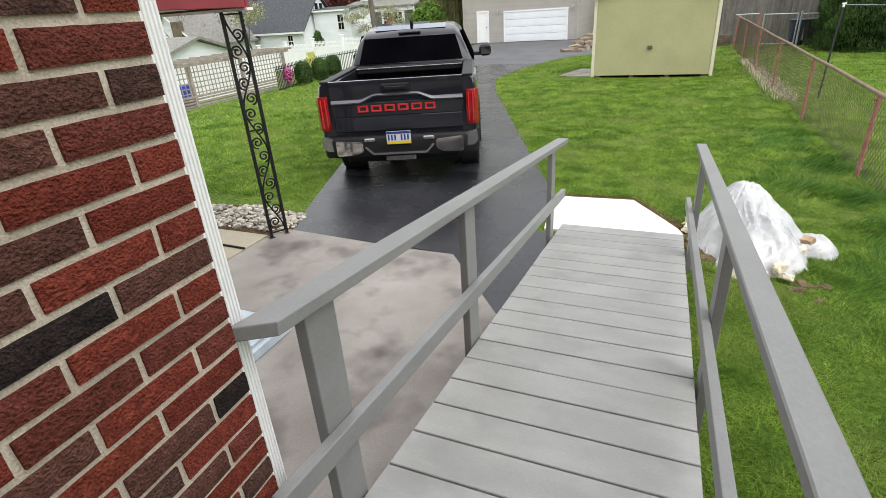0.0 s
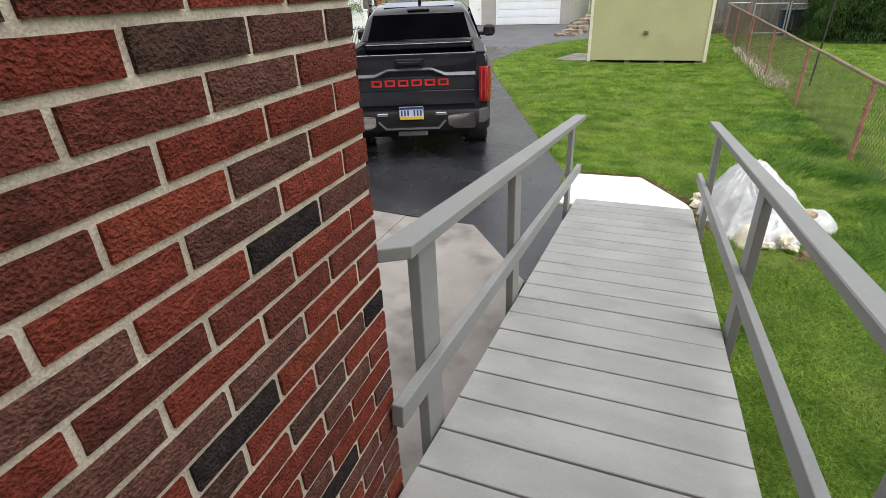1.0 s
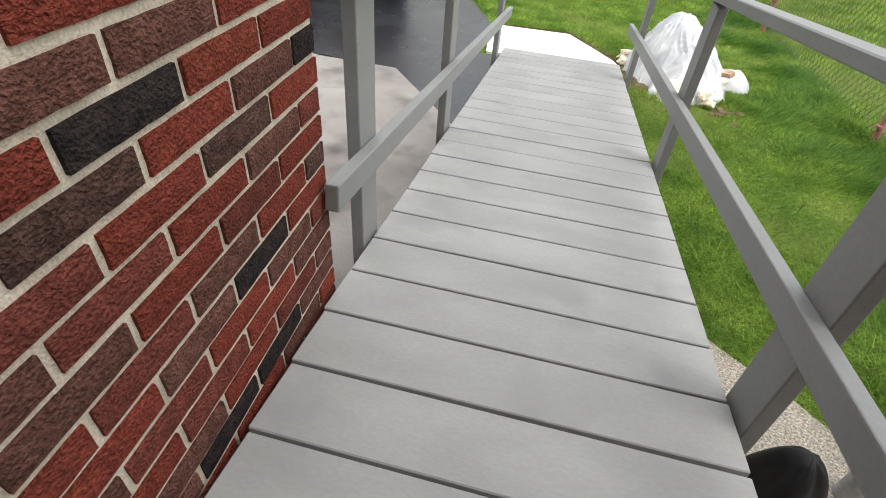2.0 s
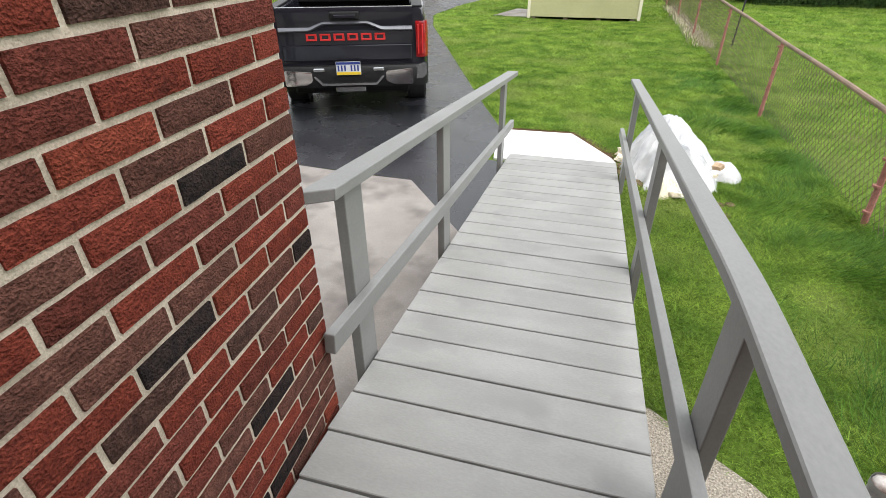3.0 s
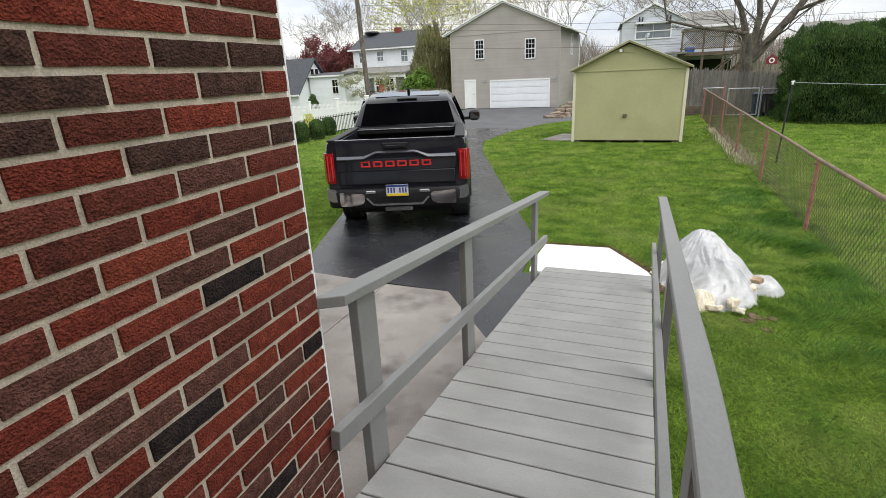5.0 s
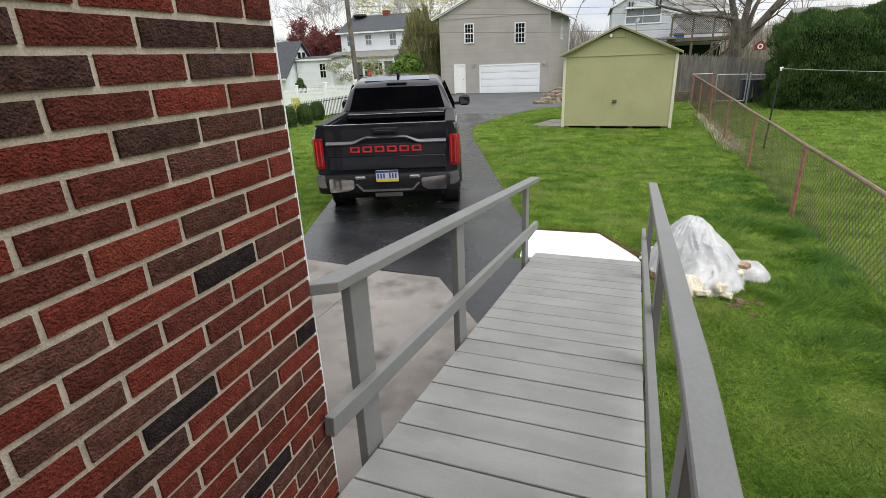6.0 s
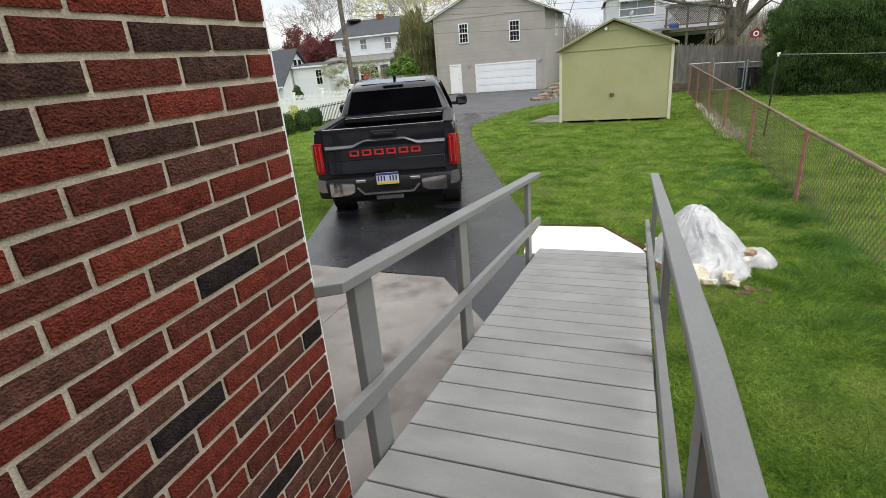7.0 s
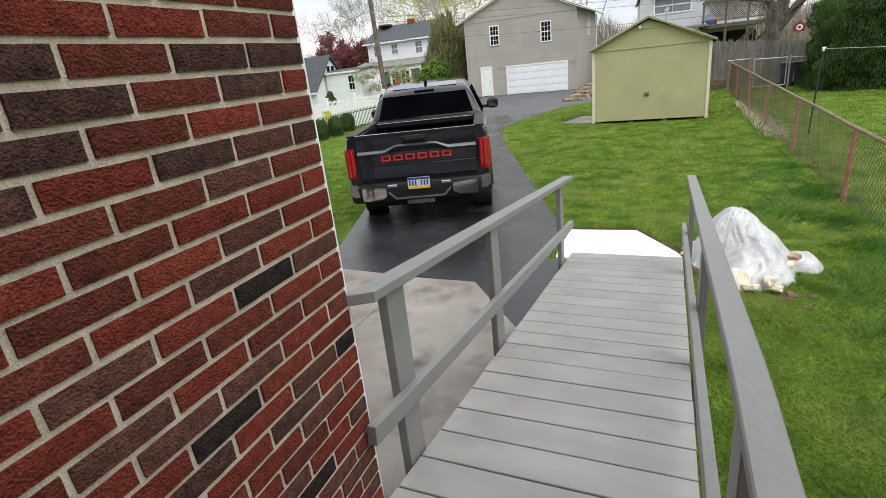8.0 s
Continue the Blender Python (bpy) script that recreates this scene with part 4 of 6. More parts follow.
    # wheels
    def wheel(x, y):
        w = new("wheel")
        w.parent = t
        w.location = (x, y, 0.405)
        bm = bmesh.new()
        prof = [(0.25, -0.10), (0.30, -0.135), (0.385, -0.135), (0.405, -0.11), (0.405, 0.11), (0.385, 0.135), (0.30, 0.135), (0.25, 0.10)]
        loft(bm, [[(o, rr * math.cos(a), rr * math.sin(a)) for rr, o in prof] for a in [2 * math.pi * k / 36 for k in range(37)]])
        part("tyre", bm, M["rubber"], w, smooth=True)
        bm = bmesh.new()
        sx = 1 if x > 0 else -1
        tube(bm, [(-0.09, 0, 0), (0.07 * sx, 0, 0), (0.10 * sx, 0, 0)], [0.255, 0.255, 0.20], 24)
        rim = part("rim", bm, M["silver"], w, smooth=True)
        for k in range(6):
            a = 2 * math.pi * k / 6
            bm = bmesh.new()
            box(bm, 0.09, 0.125, -0.03, 0.03, 0.04, 0.25, 0.008, Matrix.Scale(sx, 4, (1, 0, 0)) @ Matrix.Rotation(a, 4, "X"))
            part("spoke", bm, M["silver"], rim)
    for x in (-0.86, 0.86):
        wheel(x, 1.22)
        wheel(x, 4.92)
    bm = bmesh.new()
    tube(bm, [(-0.8, 1.22, 0.40), (0.8, 1.22, 0.40)], 0.06, 10)
    bmesh.ops.create_uvsphere(bm, u_segments=12, v_segments=8, radius=0.16, matrix=Matrix.Translation((0, 1.22, 0.40)))
    part("axle", bm, M["black_plastic"], t)


build_truck(pose(-2.22, 4.91, -0.129, 0, 0, 19.9))

# ---- plastic sheet heap by the ramp ----
M["plastic"] = surf("plastic", (0.40, 0.41, 0.425), (0.60, 0.60, 0.60), scale=4, rough=0.22, fine=0.05, bump=0.006, bump_scale=22, spec=0.6)
M["paper"] = surf("paper", (0.66, 0.58, 0.44), (0.78, 0.72, 0.58), scale=9, rough=0.8, fine=0.1, bump=0.004, bump_scale=60)


def heap(name, cx, cy, rx, ry, h, seed, mat, parent, wrinkle=0.05, n=40, m=16):
    """A slumped bag: a dome with folds that run down from its top."""
    bm = bmesh.new()
    rings = []
    for i in range(m + 1):
        u = i / m
        row = []
        for k in range(n):
            a = 2 * math.pi * k / n
            c, d = math.cos(a), math.sin(a)
            fold = abs(noise.noise(Vector((c * 3.1, d * 3.1, seed + u * 0.9))))
            out = 0.85 + 0.4 * noise.noise(Vector((c * 1.3, d * 1.3, seed + 3)))
            z = h * (1 - u ** 1.9) - wrinkle * fold * u * (1.2 - u)
            row.append(bm.verts.new((cx + rx * u ** 0.8 * out * c, cy + ry * u ** 0.8 * out * d, max(0.004, z if u < 1 else 0.004) + gz(cy))))
        rings.append(row)
    for A, B in zip(rings, rings[1:]):
        for k in range(n):
            bm.faces.new((A[k], A[(k + 1) % n], B[(k + 1) % n], B[k]))
    bmesh.ops.remove_doubles(bm, verts=bm.verts, dist=0.0005)
    return part(name, bm, mat, parent, smooth=True)


MOUNDS = ((1.49, 4.00, 0.40, 0.52, 0.575, 1.75), (1.60, 3.72, 0.40, 0.42, 0.36, 1.6), (1.69, 3.95, 0.31, 0.38, 0.36, 1.9), (2.02, 3.90, 0.19, 0.20, 0.155, 2.2),
          (1.88, 3.88, 0.22, 0.20, 0.15, 2.0), (1.55, 3.46, 0.27, 0.20, 0.14, 2.0), (1.26, 4.16, 0.15, 0.20, 0.13, 2.0), (1.33, 3.80, 0.22, 0.30, 0.22, 1.8))


def draped(x, y):
    """Height of the sheeting over the ground: the rubble under it, with folds that run down from the peak."""
    h = -0.03
    for cx, cy, rx, ry, top, p in MOUNDS:
        d = math.hypot((x - cx) / rx, (y - cy) / ry)
        g = top * (1 - d ** p) if d < 1.3 else -0.1
        k = 0.035
        f = max(0.0, k - abs(h - g)) / k
        h = max(h, g) + 0.25 * k * f * f
    a, r = math.atan2(y - 4.0, x - 1.5), math.hypot(x - 1.5, y - 4.0)
    warp = 0.5 * noise.noise(Vector((x * 4, y * 4, 2.0)))
    q = Vector((math.cos(a) * 2.9 + 1.4 * warp, math.sin(a) * 2.9, r * 3.2))
    fold = 1 - abs(noise.noise(q)) * 2.2
    fine = 1 - abs(noise.noise(q * 2.7 + Vector((7, 1, 3)))) * 2.2
    dent = noise.noise(Vector((x * 5.5, y * 5.5, 8.0)))
    crisp = abs(noise.noise(Vector((x * 17 + warp, y * 17, 4.0)))) + 0.5 * abs(noise.noise(Vector((x * 34, y * 34, 6.0))))
    w = min(1.0, 0.25 + r / 0.30)
    return h + w * (0.046 * fold + 0.018 * fine) + 0.028 * dent - 0.014 * crisp - 0.050


def build_bag():
    t = thing("plastic_sheet_heap", pose(0, 0, 0), "crumpled white plastic sheeting heaped over rubble on the lawn", "plastic sheet")
    bm = bmesh.new()
    step, x0, y0, nx, ny = 0.0125, 1.02, 3.12, 100, 122
    grid = {}
    for i in range(nx):
        for k in range(ny):
            x, y = x0 + i * step, y0 + k * step
            z = draped(x, y)
            if z > -0.012:
                grid[i, k] = bm.verts.new((x + 0.006 * noise.noise(Vector((x * 20, y * 20, 0))), y, max(0.003, z) + gz(y)))
    for i, k in grid:
        c = [(i, k), (i + 1, k), (i + 1, k + 1), (i, k + 1)]
        if all(q in grid for q in c):
            bm.faces.new([grid[q] for q in c])
    bmesh.ops.delete(bm, geom=[v for v in bm.verts if not v.link_faces], context="VERTS")
    part("sheet", bm, M["plastic"], t, smooth=True)
    heap("cream_cloth", 1.47, 3.40, 0.17, 0.17, 0.15, 5.4, M["paper"], t, wrinkle=0.12)
    rnd = random.Random(3)
    tan = surf("cardboard", (0.34, 0.24, 0.15), (0.46, 0.34, 0.22), scale=9, rough=0.85, fine=0.12)
    scraps = ((1.17, 4.20, 0.08, 0.12, 0.08, 0.045, 25), (1.12, 4.02, 0.06, 0.09, 0.06, 0.04, -20), (1.70, 3.34, 0.08, 0.07, 0.045, 0.04, 50), (1.74, 3.27, 0.05, 0.05, 0.04, 0.03, 15),
              (1.56, 3.27, 0.05, 0.07, 0.05, 0.03, -30), (1.72, 4.05, 0.30, 0.05, 0.03, 0.025, 40), (1.94, 3.76, 0.15, 0.055, 0.045, 0.03, -35), (1.90, 3.69, 0.10, 0.05, 0.05, 0.025, 20))
    for i, (x, y, z, a, b, c, turn) in enumerate(scraps):
        bm = one_box(-0.7 * a, 0.7 * a, -0.7 * b, 0.7 * b, -0.7 * c, 0.7 * c, 0.010, segs=2)
        bmesh.ops.subdivide_edges(bm, edges=bm.edges[:], cuts=2, use_grid_fill=True)
        for v in bm.verts:
            v.co *= 1 + 0.45 * noise.noise(v.co * 18 + Vector((i, 0, 0))) + 0.3 * noise.noise(v.co * 55 + Vector((0, i, 0)))
        bmesh.ops.transform(bm, matrix=pose(x, y, z + gz(y), rnd.uniform(-25, 25), rnd.uniform(-25, 25), turn), verts=bm.verts)
        part("paper_scrap", bm, tan if i == 6 else M["paper"], t)
    dug = surf("dug_soil", (0.10, 0.070, 0.042), (0.19, 0.14, 0.085), scale=14, rough=0.95, bump=0.02, bump_scale=60, fine=0.4, spec=0.1)
    for i, (x, y, r) in enumerate(((1.20, 3.92, 0.13), (1.17, 3.68, 0.12), (1.24, 3.52, 0.09), (1.86, 3.26, 0.075), (1.80, 3.17, 0.055), (1.99, 3.28, 0.05), (1.92, 3.05, 0.05))):
        bm = bmesh.new()
        bmesh.ops.create_icosphere(bm, subdivisions=3, radius=r)
        for v in bm.verts:
            v.co *= 1 + 0.6 * noise.noise(v.co * 16 + Vector((i * 3, 0, 0))) + 0.25 * noise.noise(v.co * 60)
            v.co.z *= 0.30
        bmesh.ops.transform(bm, matrix=pose(x, y, gz(y)), verts=bm.verts)
        c = part("soil_clod", bm, dug)
        tagged(c, "crumbly clod of dug brown soil in the grass", "soil", "dug soil")


build_bag()

# ---- chain-link fence ----
FX = 2.90


def fence_top(y):
    return 0.845 + 0.0085 * (y - 6.5)


def build_chain_fence():
    f = thing("chain_link_fence", pose(0, 0, 0), "rusty red chain-link fence along the lawn", "fence")
    for y in (-3.3, -0.05, 3.13, 6.33, 9.64, 13.0, 16.4, 19.8, 23.0):
        bm = bmesh.new()
        lean = random.uniform(-0.02, 0.02) + 0.07
        b = gz(y)
        tube(bm, [(FX + random.uniform(-0.015, 0.015), y - 0.02, b - 0.1), (FX + lean * 0.3, y + lean, fence_top(y))], 0.024 if y < 22 else 0.035, 8)
        part("fence_post", bm, M["rust"], f)
        for q in range(4):
            z = b + 0.12 + q * (fence_top(y) - b - 0.2) / 3
            part("tie_band", tube(bmesh.new(), [(FX, y + lean * q / 3.4, z), (FX, y + lean * q / 3.4, z + 0.018)], 0.029, 8), M["rust"], f)
    bm = bmesh.new()
    tube(bm, [(FX, y, fence_top(y) + 0.005 * math.sin(y * 1.7)) for y in [-3 + 0.8 * i for i in range(34)]], 0.022, 8)
    part("top_rail", bm, surf("rail_rust", (0.15, 0.105, 0.078), (0.25, 0.17, 0.12), scale=6, rough=0.8, fine=0.2, bump_scale=60), f)
    # woven wire, as two crossing sets of thin bars
    V, d, r = [], 0.082, 0.0022
    y = -3.0
    while y < 23.4:
        for s in (1, -1):
            ya, yb = y, y + s * 0.62
            if -3.0 <= yb <= 23.4:
                za, zb = gz(ya) + 0.03, fence_top(yb) - 0.01
                x = FX + 0.028 + 0.002 * s
                V.append([(x, ya - r, za), (x, ya + r, za), (x, yb + r, zb), (x, yb - r, zb)])
                V.append([(x - r, ya, za), (x + r, ya, za), (x + r, yb, zb), (x - r, yb, zb)])
        y += d
    tagged(quads("wire_mesh", np.array(V), M["chain_wire"], f), kind="stuff")


def build_gate():
    f = thing("chain_link_gate", pose(-0.05, -0.04, -0.1), "pale tubular gate in the chain-link fence corner", "gate")
    y, g = 23.5, -0.12
    for x, h, mt in ((3.70, 1.15, "rust"), (5.05, 1.12, "galvanised")):
        part("gate_post", tube(bmesh.new(), [(x, y, g - 0.1), (x, y, h)], 0.035, 8), M[mt], f)
    part("top_rail", tube(bmesh.new(), [(FX, y, 1.10), (3.70, y, 1.10)], 0.022, 8), M["galvanised"], f)
    part("top_rail", tube(bmesh.new(), [(5.05, y, 1.02), (9.0, y, 0.98)], 0.022, 8), M["galvanised"], f)
    bm = bmesh.new()
    for a, b in (((3.85, 0.02), (3.85, 1.06)), ((4.95, 0.02), (4.95, 1.04)), ((3.85, 1.06), (4.95, 1.04)), ((3.85, 0.02), (4.95, 0.02))):
        tube(bm, [(a[0], y, a[1]), (b[0], y, b[1])], 0.024, 8)
    part("gate_frame", bm, M["galvanised"], f)
    V = []
    for i in range(60):
        x = 2.98 + i * 0.1
        for s in (1, -1):
            a, b = x, x + s * 0.95
            if 2.98 <= b <= 8.9:
                V.append([(a - 0.002, y, 0.02), (a + 0.002, y, 0.02), (b + 0.002, y, 1.0), (b - 0.002, y, 1.0)])
    tagged(quads("wire_mesh", np.array(V), M["chain_wire"], f), kind="stuff")


def build_bins():
    for x, c in ((5.12, (0.02, 0.03, 0.055)), (5.62, (0.015, 0.017, 0.02))):
        t = thing("refuse_bin", pose(x - 0.05, 24.4, -0.25, 0, 0, 4), "dark plastic refuse bin with a lid behind the fence", "bin", "refuse bins")
        mt = surf("bin_plastic", c, tuple(1.4 * q for q in c), scale=6, rough=0.5, fine=0.1)
        bm = bmesh.new()
        r = loft(bm, [[(sx * (w + 0.0), sy * w * 0.95, z) for sx, sy in ((-1, -0.85), (-0.85, -1), (0.85, -1), (1, -0.85), (1, 0.85), (0.85, 1), (-0.85, 1), (-1, 0.85))] for z, w in ((0.03, 0.17), (0.86, 0.215), (0.90, 0.235))])
        bm.faces.new(r[0])
        bm.faces.new(r[-1])
        part("bin_body", bm, mt, t)
        bm = bmesh.new()
        r = loft(bm, [[(sx * w, sy * w * 0.95, z) for sx, sy in ((-1, -0.8), (-0.8, -1), (0.8, -1), (1, -0.8), (1, 0.8), (0.8, 1), (-0.8, 1), (-1, 0.8))] for z, w in ((0.90, 0.245), (0.935, 0.25), (0.975, 0.18))])
        bm.faces.new(r[0])
        bm.faces.new(r[-1])
        part("bin_lid", bm, mt, t)
        for sx in (-1, 1):
            part("bin_wheel", tube(bmesh.new(), [(sx * 0.17, 0.2, 0.09), (sx * 0.23, 0.2, 0.09)], 0.09, 12), M["rubber"], t)


def build_stockade():
    f = thing("stockade_fence", pose(-0.06, -0.03, -0.12), "weathered grey wooden stockade fence with pointed pickets", "fence")
    rnd = random.Random(9)
    x = 0.9
    while x < 8.6:
        w = rnd.uniform(0.075, 0.095)
        top = 1.98 - 0.10 * (x - 2.2) + rnd.uniform(-0.05, 0.04)
        yy = 25.5 + rnd.uniform(-0.012, 0.012)
        bm = bmesh.new()
        prism(bm, [(x, -0.25), (x + w, -0.25), (x + w, top - 0.09), (x + w * 0.6, top), (x + w * 0.4, top), (x, top - 0.09)], "y", yy, yy + 0.022)
        part("picket", bm, M["old_wood"], f)
        x += w + 0.006
    for z in (0.4, 1.3):
        part("fence_rail", one_box(0.9, 8.6, 25.53, 25.58, z, z + 0.09), M["old_wood"], f)
    t = thing("timber_edging", pose(0, 0, -0.12), "low brown timber retaining edge below the fence", "edging")
    for i in range(3):
        part("timber", one_box(1.6, 2.95, 24.9, 25.05, -0.14 + i * 0.155, 0.01 + i * 0.155, 0.01), M["brown_wood"], t)
    t = thing("stone_edging", pose(0, 0, 0), "rough tan boulders stepping up beside the garage drive", "stones")
    boulder = surf("boulder", (0.17, 0.13, 0.095), (0.30, 0.245, 0.18), scale=5, rough=0.9, fine=0.25, bump=0.01, bump_scale=30, obj=0.25)
    for i in range(16):
        bm = one_box(-0.26, 0.26, -0.22, 0.22, -0.15, 0.13, 0.05, segs=2)
        bmesh.ops.subdivide_edges(bm, edges=bm.edges[:], cuts=1)
        for v in bm.verts:
            v.co *= 1 + 0.45 * noise.noise(v.co * 2.6 + Vector((i * 2.3, 0, 0)))
        k = i // 2
        bmesh.ops.transform(bm, matrix=pose(-3.75 + k * 0.13 + 0.5 * (i % 2), 24.6 + k * 1.05 + rnd.uniform(-0.3, 0.3), gz(25) + 0.0 + k * 0.10, rnd.uniform(-8, 8), rnd.uniform(-8, 8), rnd.uniform(-40, 40)), verts=bm.verts)
        part("stone", bm, boulder, t)


def build_clothesline():
    t = thing("clothesline_post", pose(-0.03, -0.03, -0.02), "thin black leaning clothesline post with a pale cord", "clothesline")
    part("pole", tube(bmesh.new(), [(3.60, 11.95, -0.2), (3.78, 12.5, 1.50)], 0.018, 8), M["black_iron"], t)
    bm = bmesh.new()
    box(bm, 3.762, 3.798, 12.48, 12.52, 1.50, 1.575, 0.010)
    tube(bm, [(3.75, 12.5, 1.57), (3.82, 12.5, 1.574)], 0.013, 8)
    part("line_pulley", bm, M["white_paint"], t)
    pts = [(3.78 + 0.62 * i, 12.5 + 0.02 * i, 1.55 - 0.045 * i + 0.0016 * i * i) for i in range(14)]
    part("cord", tube(bmesh.new(), pts, 0.0045, 5), M["galvanised"], t)


build_chain_fence()
build_gate()
build_bins()
build_stockade()
build_clothesline()

# ---- porch, iron column and what stands by the house ----
def spiral(cx, cz, r, turns, start, side):
    pts = []
    n = 26
    for i in range(n):
        u = i / (n - 1)
        a = start + side * turns * 2 * math.pi * u
        rr = r * (1 - 0.82 * u)
        pts.append((cx + rr * math.cos(a), 0, cz + rr * math.sin(a)))
    return pts


def build_porch():
    t = thing("porch_column", pose(-2.648, 2.985, 0.012, 0, 0, 60), "black wrought-iron porch column with scrollwork", "column")
    w = 0.079
    for x in (-w, w):
        part("upright", one_box(x - 0.014, x + 0.014, -0.014, 0.014, 0, 2.055, 0.003), M["black_iron"], t)
        bm = one_box(x - 0.03, x + 0.03, -0.03, 0.03, 0, 0.012, 0.003)
        part("foot", bm, M["rust"] if x > 0 else M["black_iron"], t)
    z = 0.16
    i = 0
    while z < 1.95:
        s = 1 if i % 2 else -1
        bm = bmesh.new()
        tube(bm, spiral(s * 0.016, z, 0.056, 1.6, -math.pi / 2, s), 0.0085, 5)
        part("scroll", bm, M["black_iron"], t)
        if i % 3 == 0:
            bm = bmesh.new()
            pts = [(-s * (w - 0.012) + s * 2 * (w - 0.012) * (0.5 - 0.5 * math.cos(math.pi * k / 12)), 0, z - 0.10 + 0.40 * k / 12) for k in range(13)]
            tube(bm, pts, 0.0085, 5)
            part("scroll", bm, M["black_iron"], t)
        z += 0.132
        i += 1
    for zz in (0.05, 1.06, 2.03):
        part("crossbar", one_box(-w, w, -0.008, 0.008, zz, zz + 0.014), M["black_iron"], t)
    r = thing("porch_roof", pose(0.02, 0.075, 0), "dark red porch fascia with a thin white drip edge", "porch roof")
    part("fascia", one_box(-7.3, -2.50, 2.92, 2.96, 2.09, 2.305, 0.004), M["red_paint"], r)
    part("fascia", one_box(-2.54, -2.50, 0.02, 2.915, 2.09, 2.305, 0.004), M["red_paint"], r)
    part("drip_edge", one_box(-7.3, -2.48, 2.905, 2.975, 2.068, 2.088, 0.002), M["white_paint"], r)
    part("soffit", one_box(-7.3, -2.56, 0.02, 2.90, 2.105, 2.135), M["white_paint"], r)
    part("roof_deck", one_box(-7.3, -2.48, 0.02, 2.98, 2.305, 2.365), M["shingle_grey"], r)
    b = thing("cellar_hatch", pose(0, 0, 0), "pale blue-grey painted cellar hatch against the house", "hatch")
    mt = surf("hatch_paint", (0.40, 0.47, 0.52), (0.50, 0.57, 0.61), scale=4, rough=0.5, fine=0.06)
    part("hatch_frame", one_box(-2.6, -1.43, 0.06, 1.62, 0.02, 0.10, 0.01), mt, b)
    part("hatch_leaf", one_box(-2.56, -2.03, 0.10, 1.60, 0.101, 0.13, 0.008), mt, b)
    part("hatch_leaf", one_box(-2.01, -1.46, 0.10, 1.60, 0.101, 0.13, 0.008), mt, b)
    part("hatch_handle", one_box(-1.98, -1.90, 1.46, 1.54, 0.13, 0.155, 0.006), M["galvanised"], b)
    h = thing("garden_hose", pose(0, 0, 0), "thin dark hose lying across the porch floor", "hose")
    pts = [(-7.0 + 0.25 * i, 2.60 + 0.18 * math.sin(i * 0.45) * (1 - i / 17), 0.04) for i in range(18)]
    part("hose_line", tube(bmesh.new(), pts, 0.011, 6), M["black_plastic"], h)
    # river stones
    rnd = random.Random(4)
    bm = bmesh.new()
    bmesh.ops.create_icosphere(bm, subdivisions=2, radius=1)
    ball, tris = [v.co.copy() for v in bm.verts], [[v.index for v in f.verts] for f in bm.faces]
    bm.free()
    vs, fs, n = [], [], 0
    while n < 980:
        x, y = rnd.uniform(-5.6, -2.66), rnd.uniform(3.06, 4.09)
        if x > -2.58 - (y - 3.15) * 0.44 or y > 3.33 + 0.30 * min(1, (x + 5.6) / 1.2) + 0.05 * math.sin(x * 5):
            continue
        r = rnd.uniform(0.013, 0.033) * (1.35 if rnd.random() < 0.12 else 1)
        m = pose(x, y, gz(y) + 0.004 + rnd.uniform(0, 0.014), rnd.uniform(-20, 20), rnd.uniform(-20, 20), rnd.uniform(0, 360)) @ Matrix.Diagonal((r * rnd.uniform(0.9, 1.5), r, r * rnd.uniform(0.45, 0.7), 1))
        k = len(vs)
        off = Vector((n * 0.7, 0, 0))
        vs += [tuple(m @ (q * (1 + 0.3 * noise.noise(q * 1.1 + off)))) for q in ball]
        fs += [[a + k for a in f] for f in tris]
        n += 1
    st = soup("river_stones", vs, fs, surf("river_stone", (0.24, 0.215, 0.17), (0.50, 0.47, 0.41), scale=24, rough=0.85, fine=0.15, isle=0.5, bump_scale=120))
    for q in st.data.polygons:
        q.use_smooth = True
    tagged(st, "bed of pale rounded river stones edging the porch", "stones", kind="stuff")
    sheet("stone_bed", [(-5.7, 2.945), (-2.755, 2.945), (-2.755, 3.16), (-2.62, 3.16), (-2.86, 3.65), (-4.6, 3.63), (-5.7, 3.37)], 0.004, M["soil"], label="bare soil under the river stones", category="soil")
    # things beyond the right-hand rail, under it
    p = thing("fence_stub", pose(1.686, 0.07, 0), "short galvanised fence post with a rusty open top", "post")
    bm = bmesh.new()
    tube(bm, [(0, 0, -0.05), (0, 0, 0.60)], 0.038, 14, cap=False)
    tube(bm, [(0, 0, 0.60), (0, 0, 0.625)], 0.041, 14, cap=False)
    part("tube", bm, M["galvanised"], p, smooth=True)
    bm = bmesh.new()
    bmesh.ops.create_uvsphere(bm, u_segments=14, v_segments=8, radius=0.0385, matrix=Matrix.Translation((0, 0, 0.612)) @ Matrix.Diagonal((1, 1, 0.7, 1)))
    part("cap", bm, surf("rusty_cap", (0.22, 0.13, 0.10), (0.62, 0.60, 0.57), scale=22, rough=0.45, metal=0.3, fine=0.15, bump_scale=90), p, smooth=True)
    q = thing("gate_leaf", pose(1.76, 0.06, 0, 0, 0, -6), "low bent tubular gate leaning beside the path", "gate")
    bm = bmesh.new()
    tube(bm, [(0.03, 0, 0.5), (0.55, 0, 0.5)], 0.018, 8)
    tube(bm, [(0.03, 0, 0.1), (0.55, 0, 0.1)], 0.018, 8)
    tube(bm, [(0.55, 0, 0.1), (0.55, 0, 0.5)], 0.018, 8)
    part("gate_frame", bm, M["galvanised"], q)
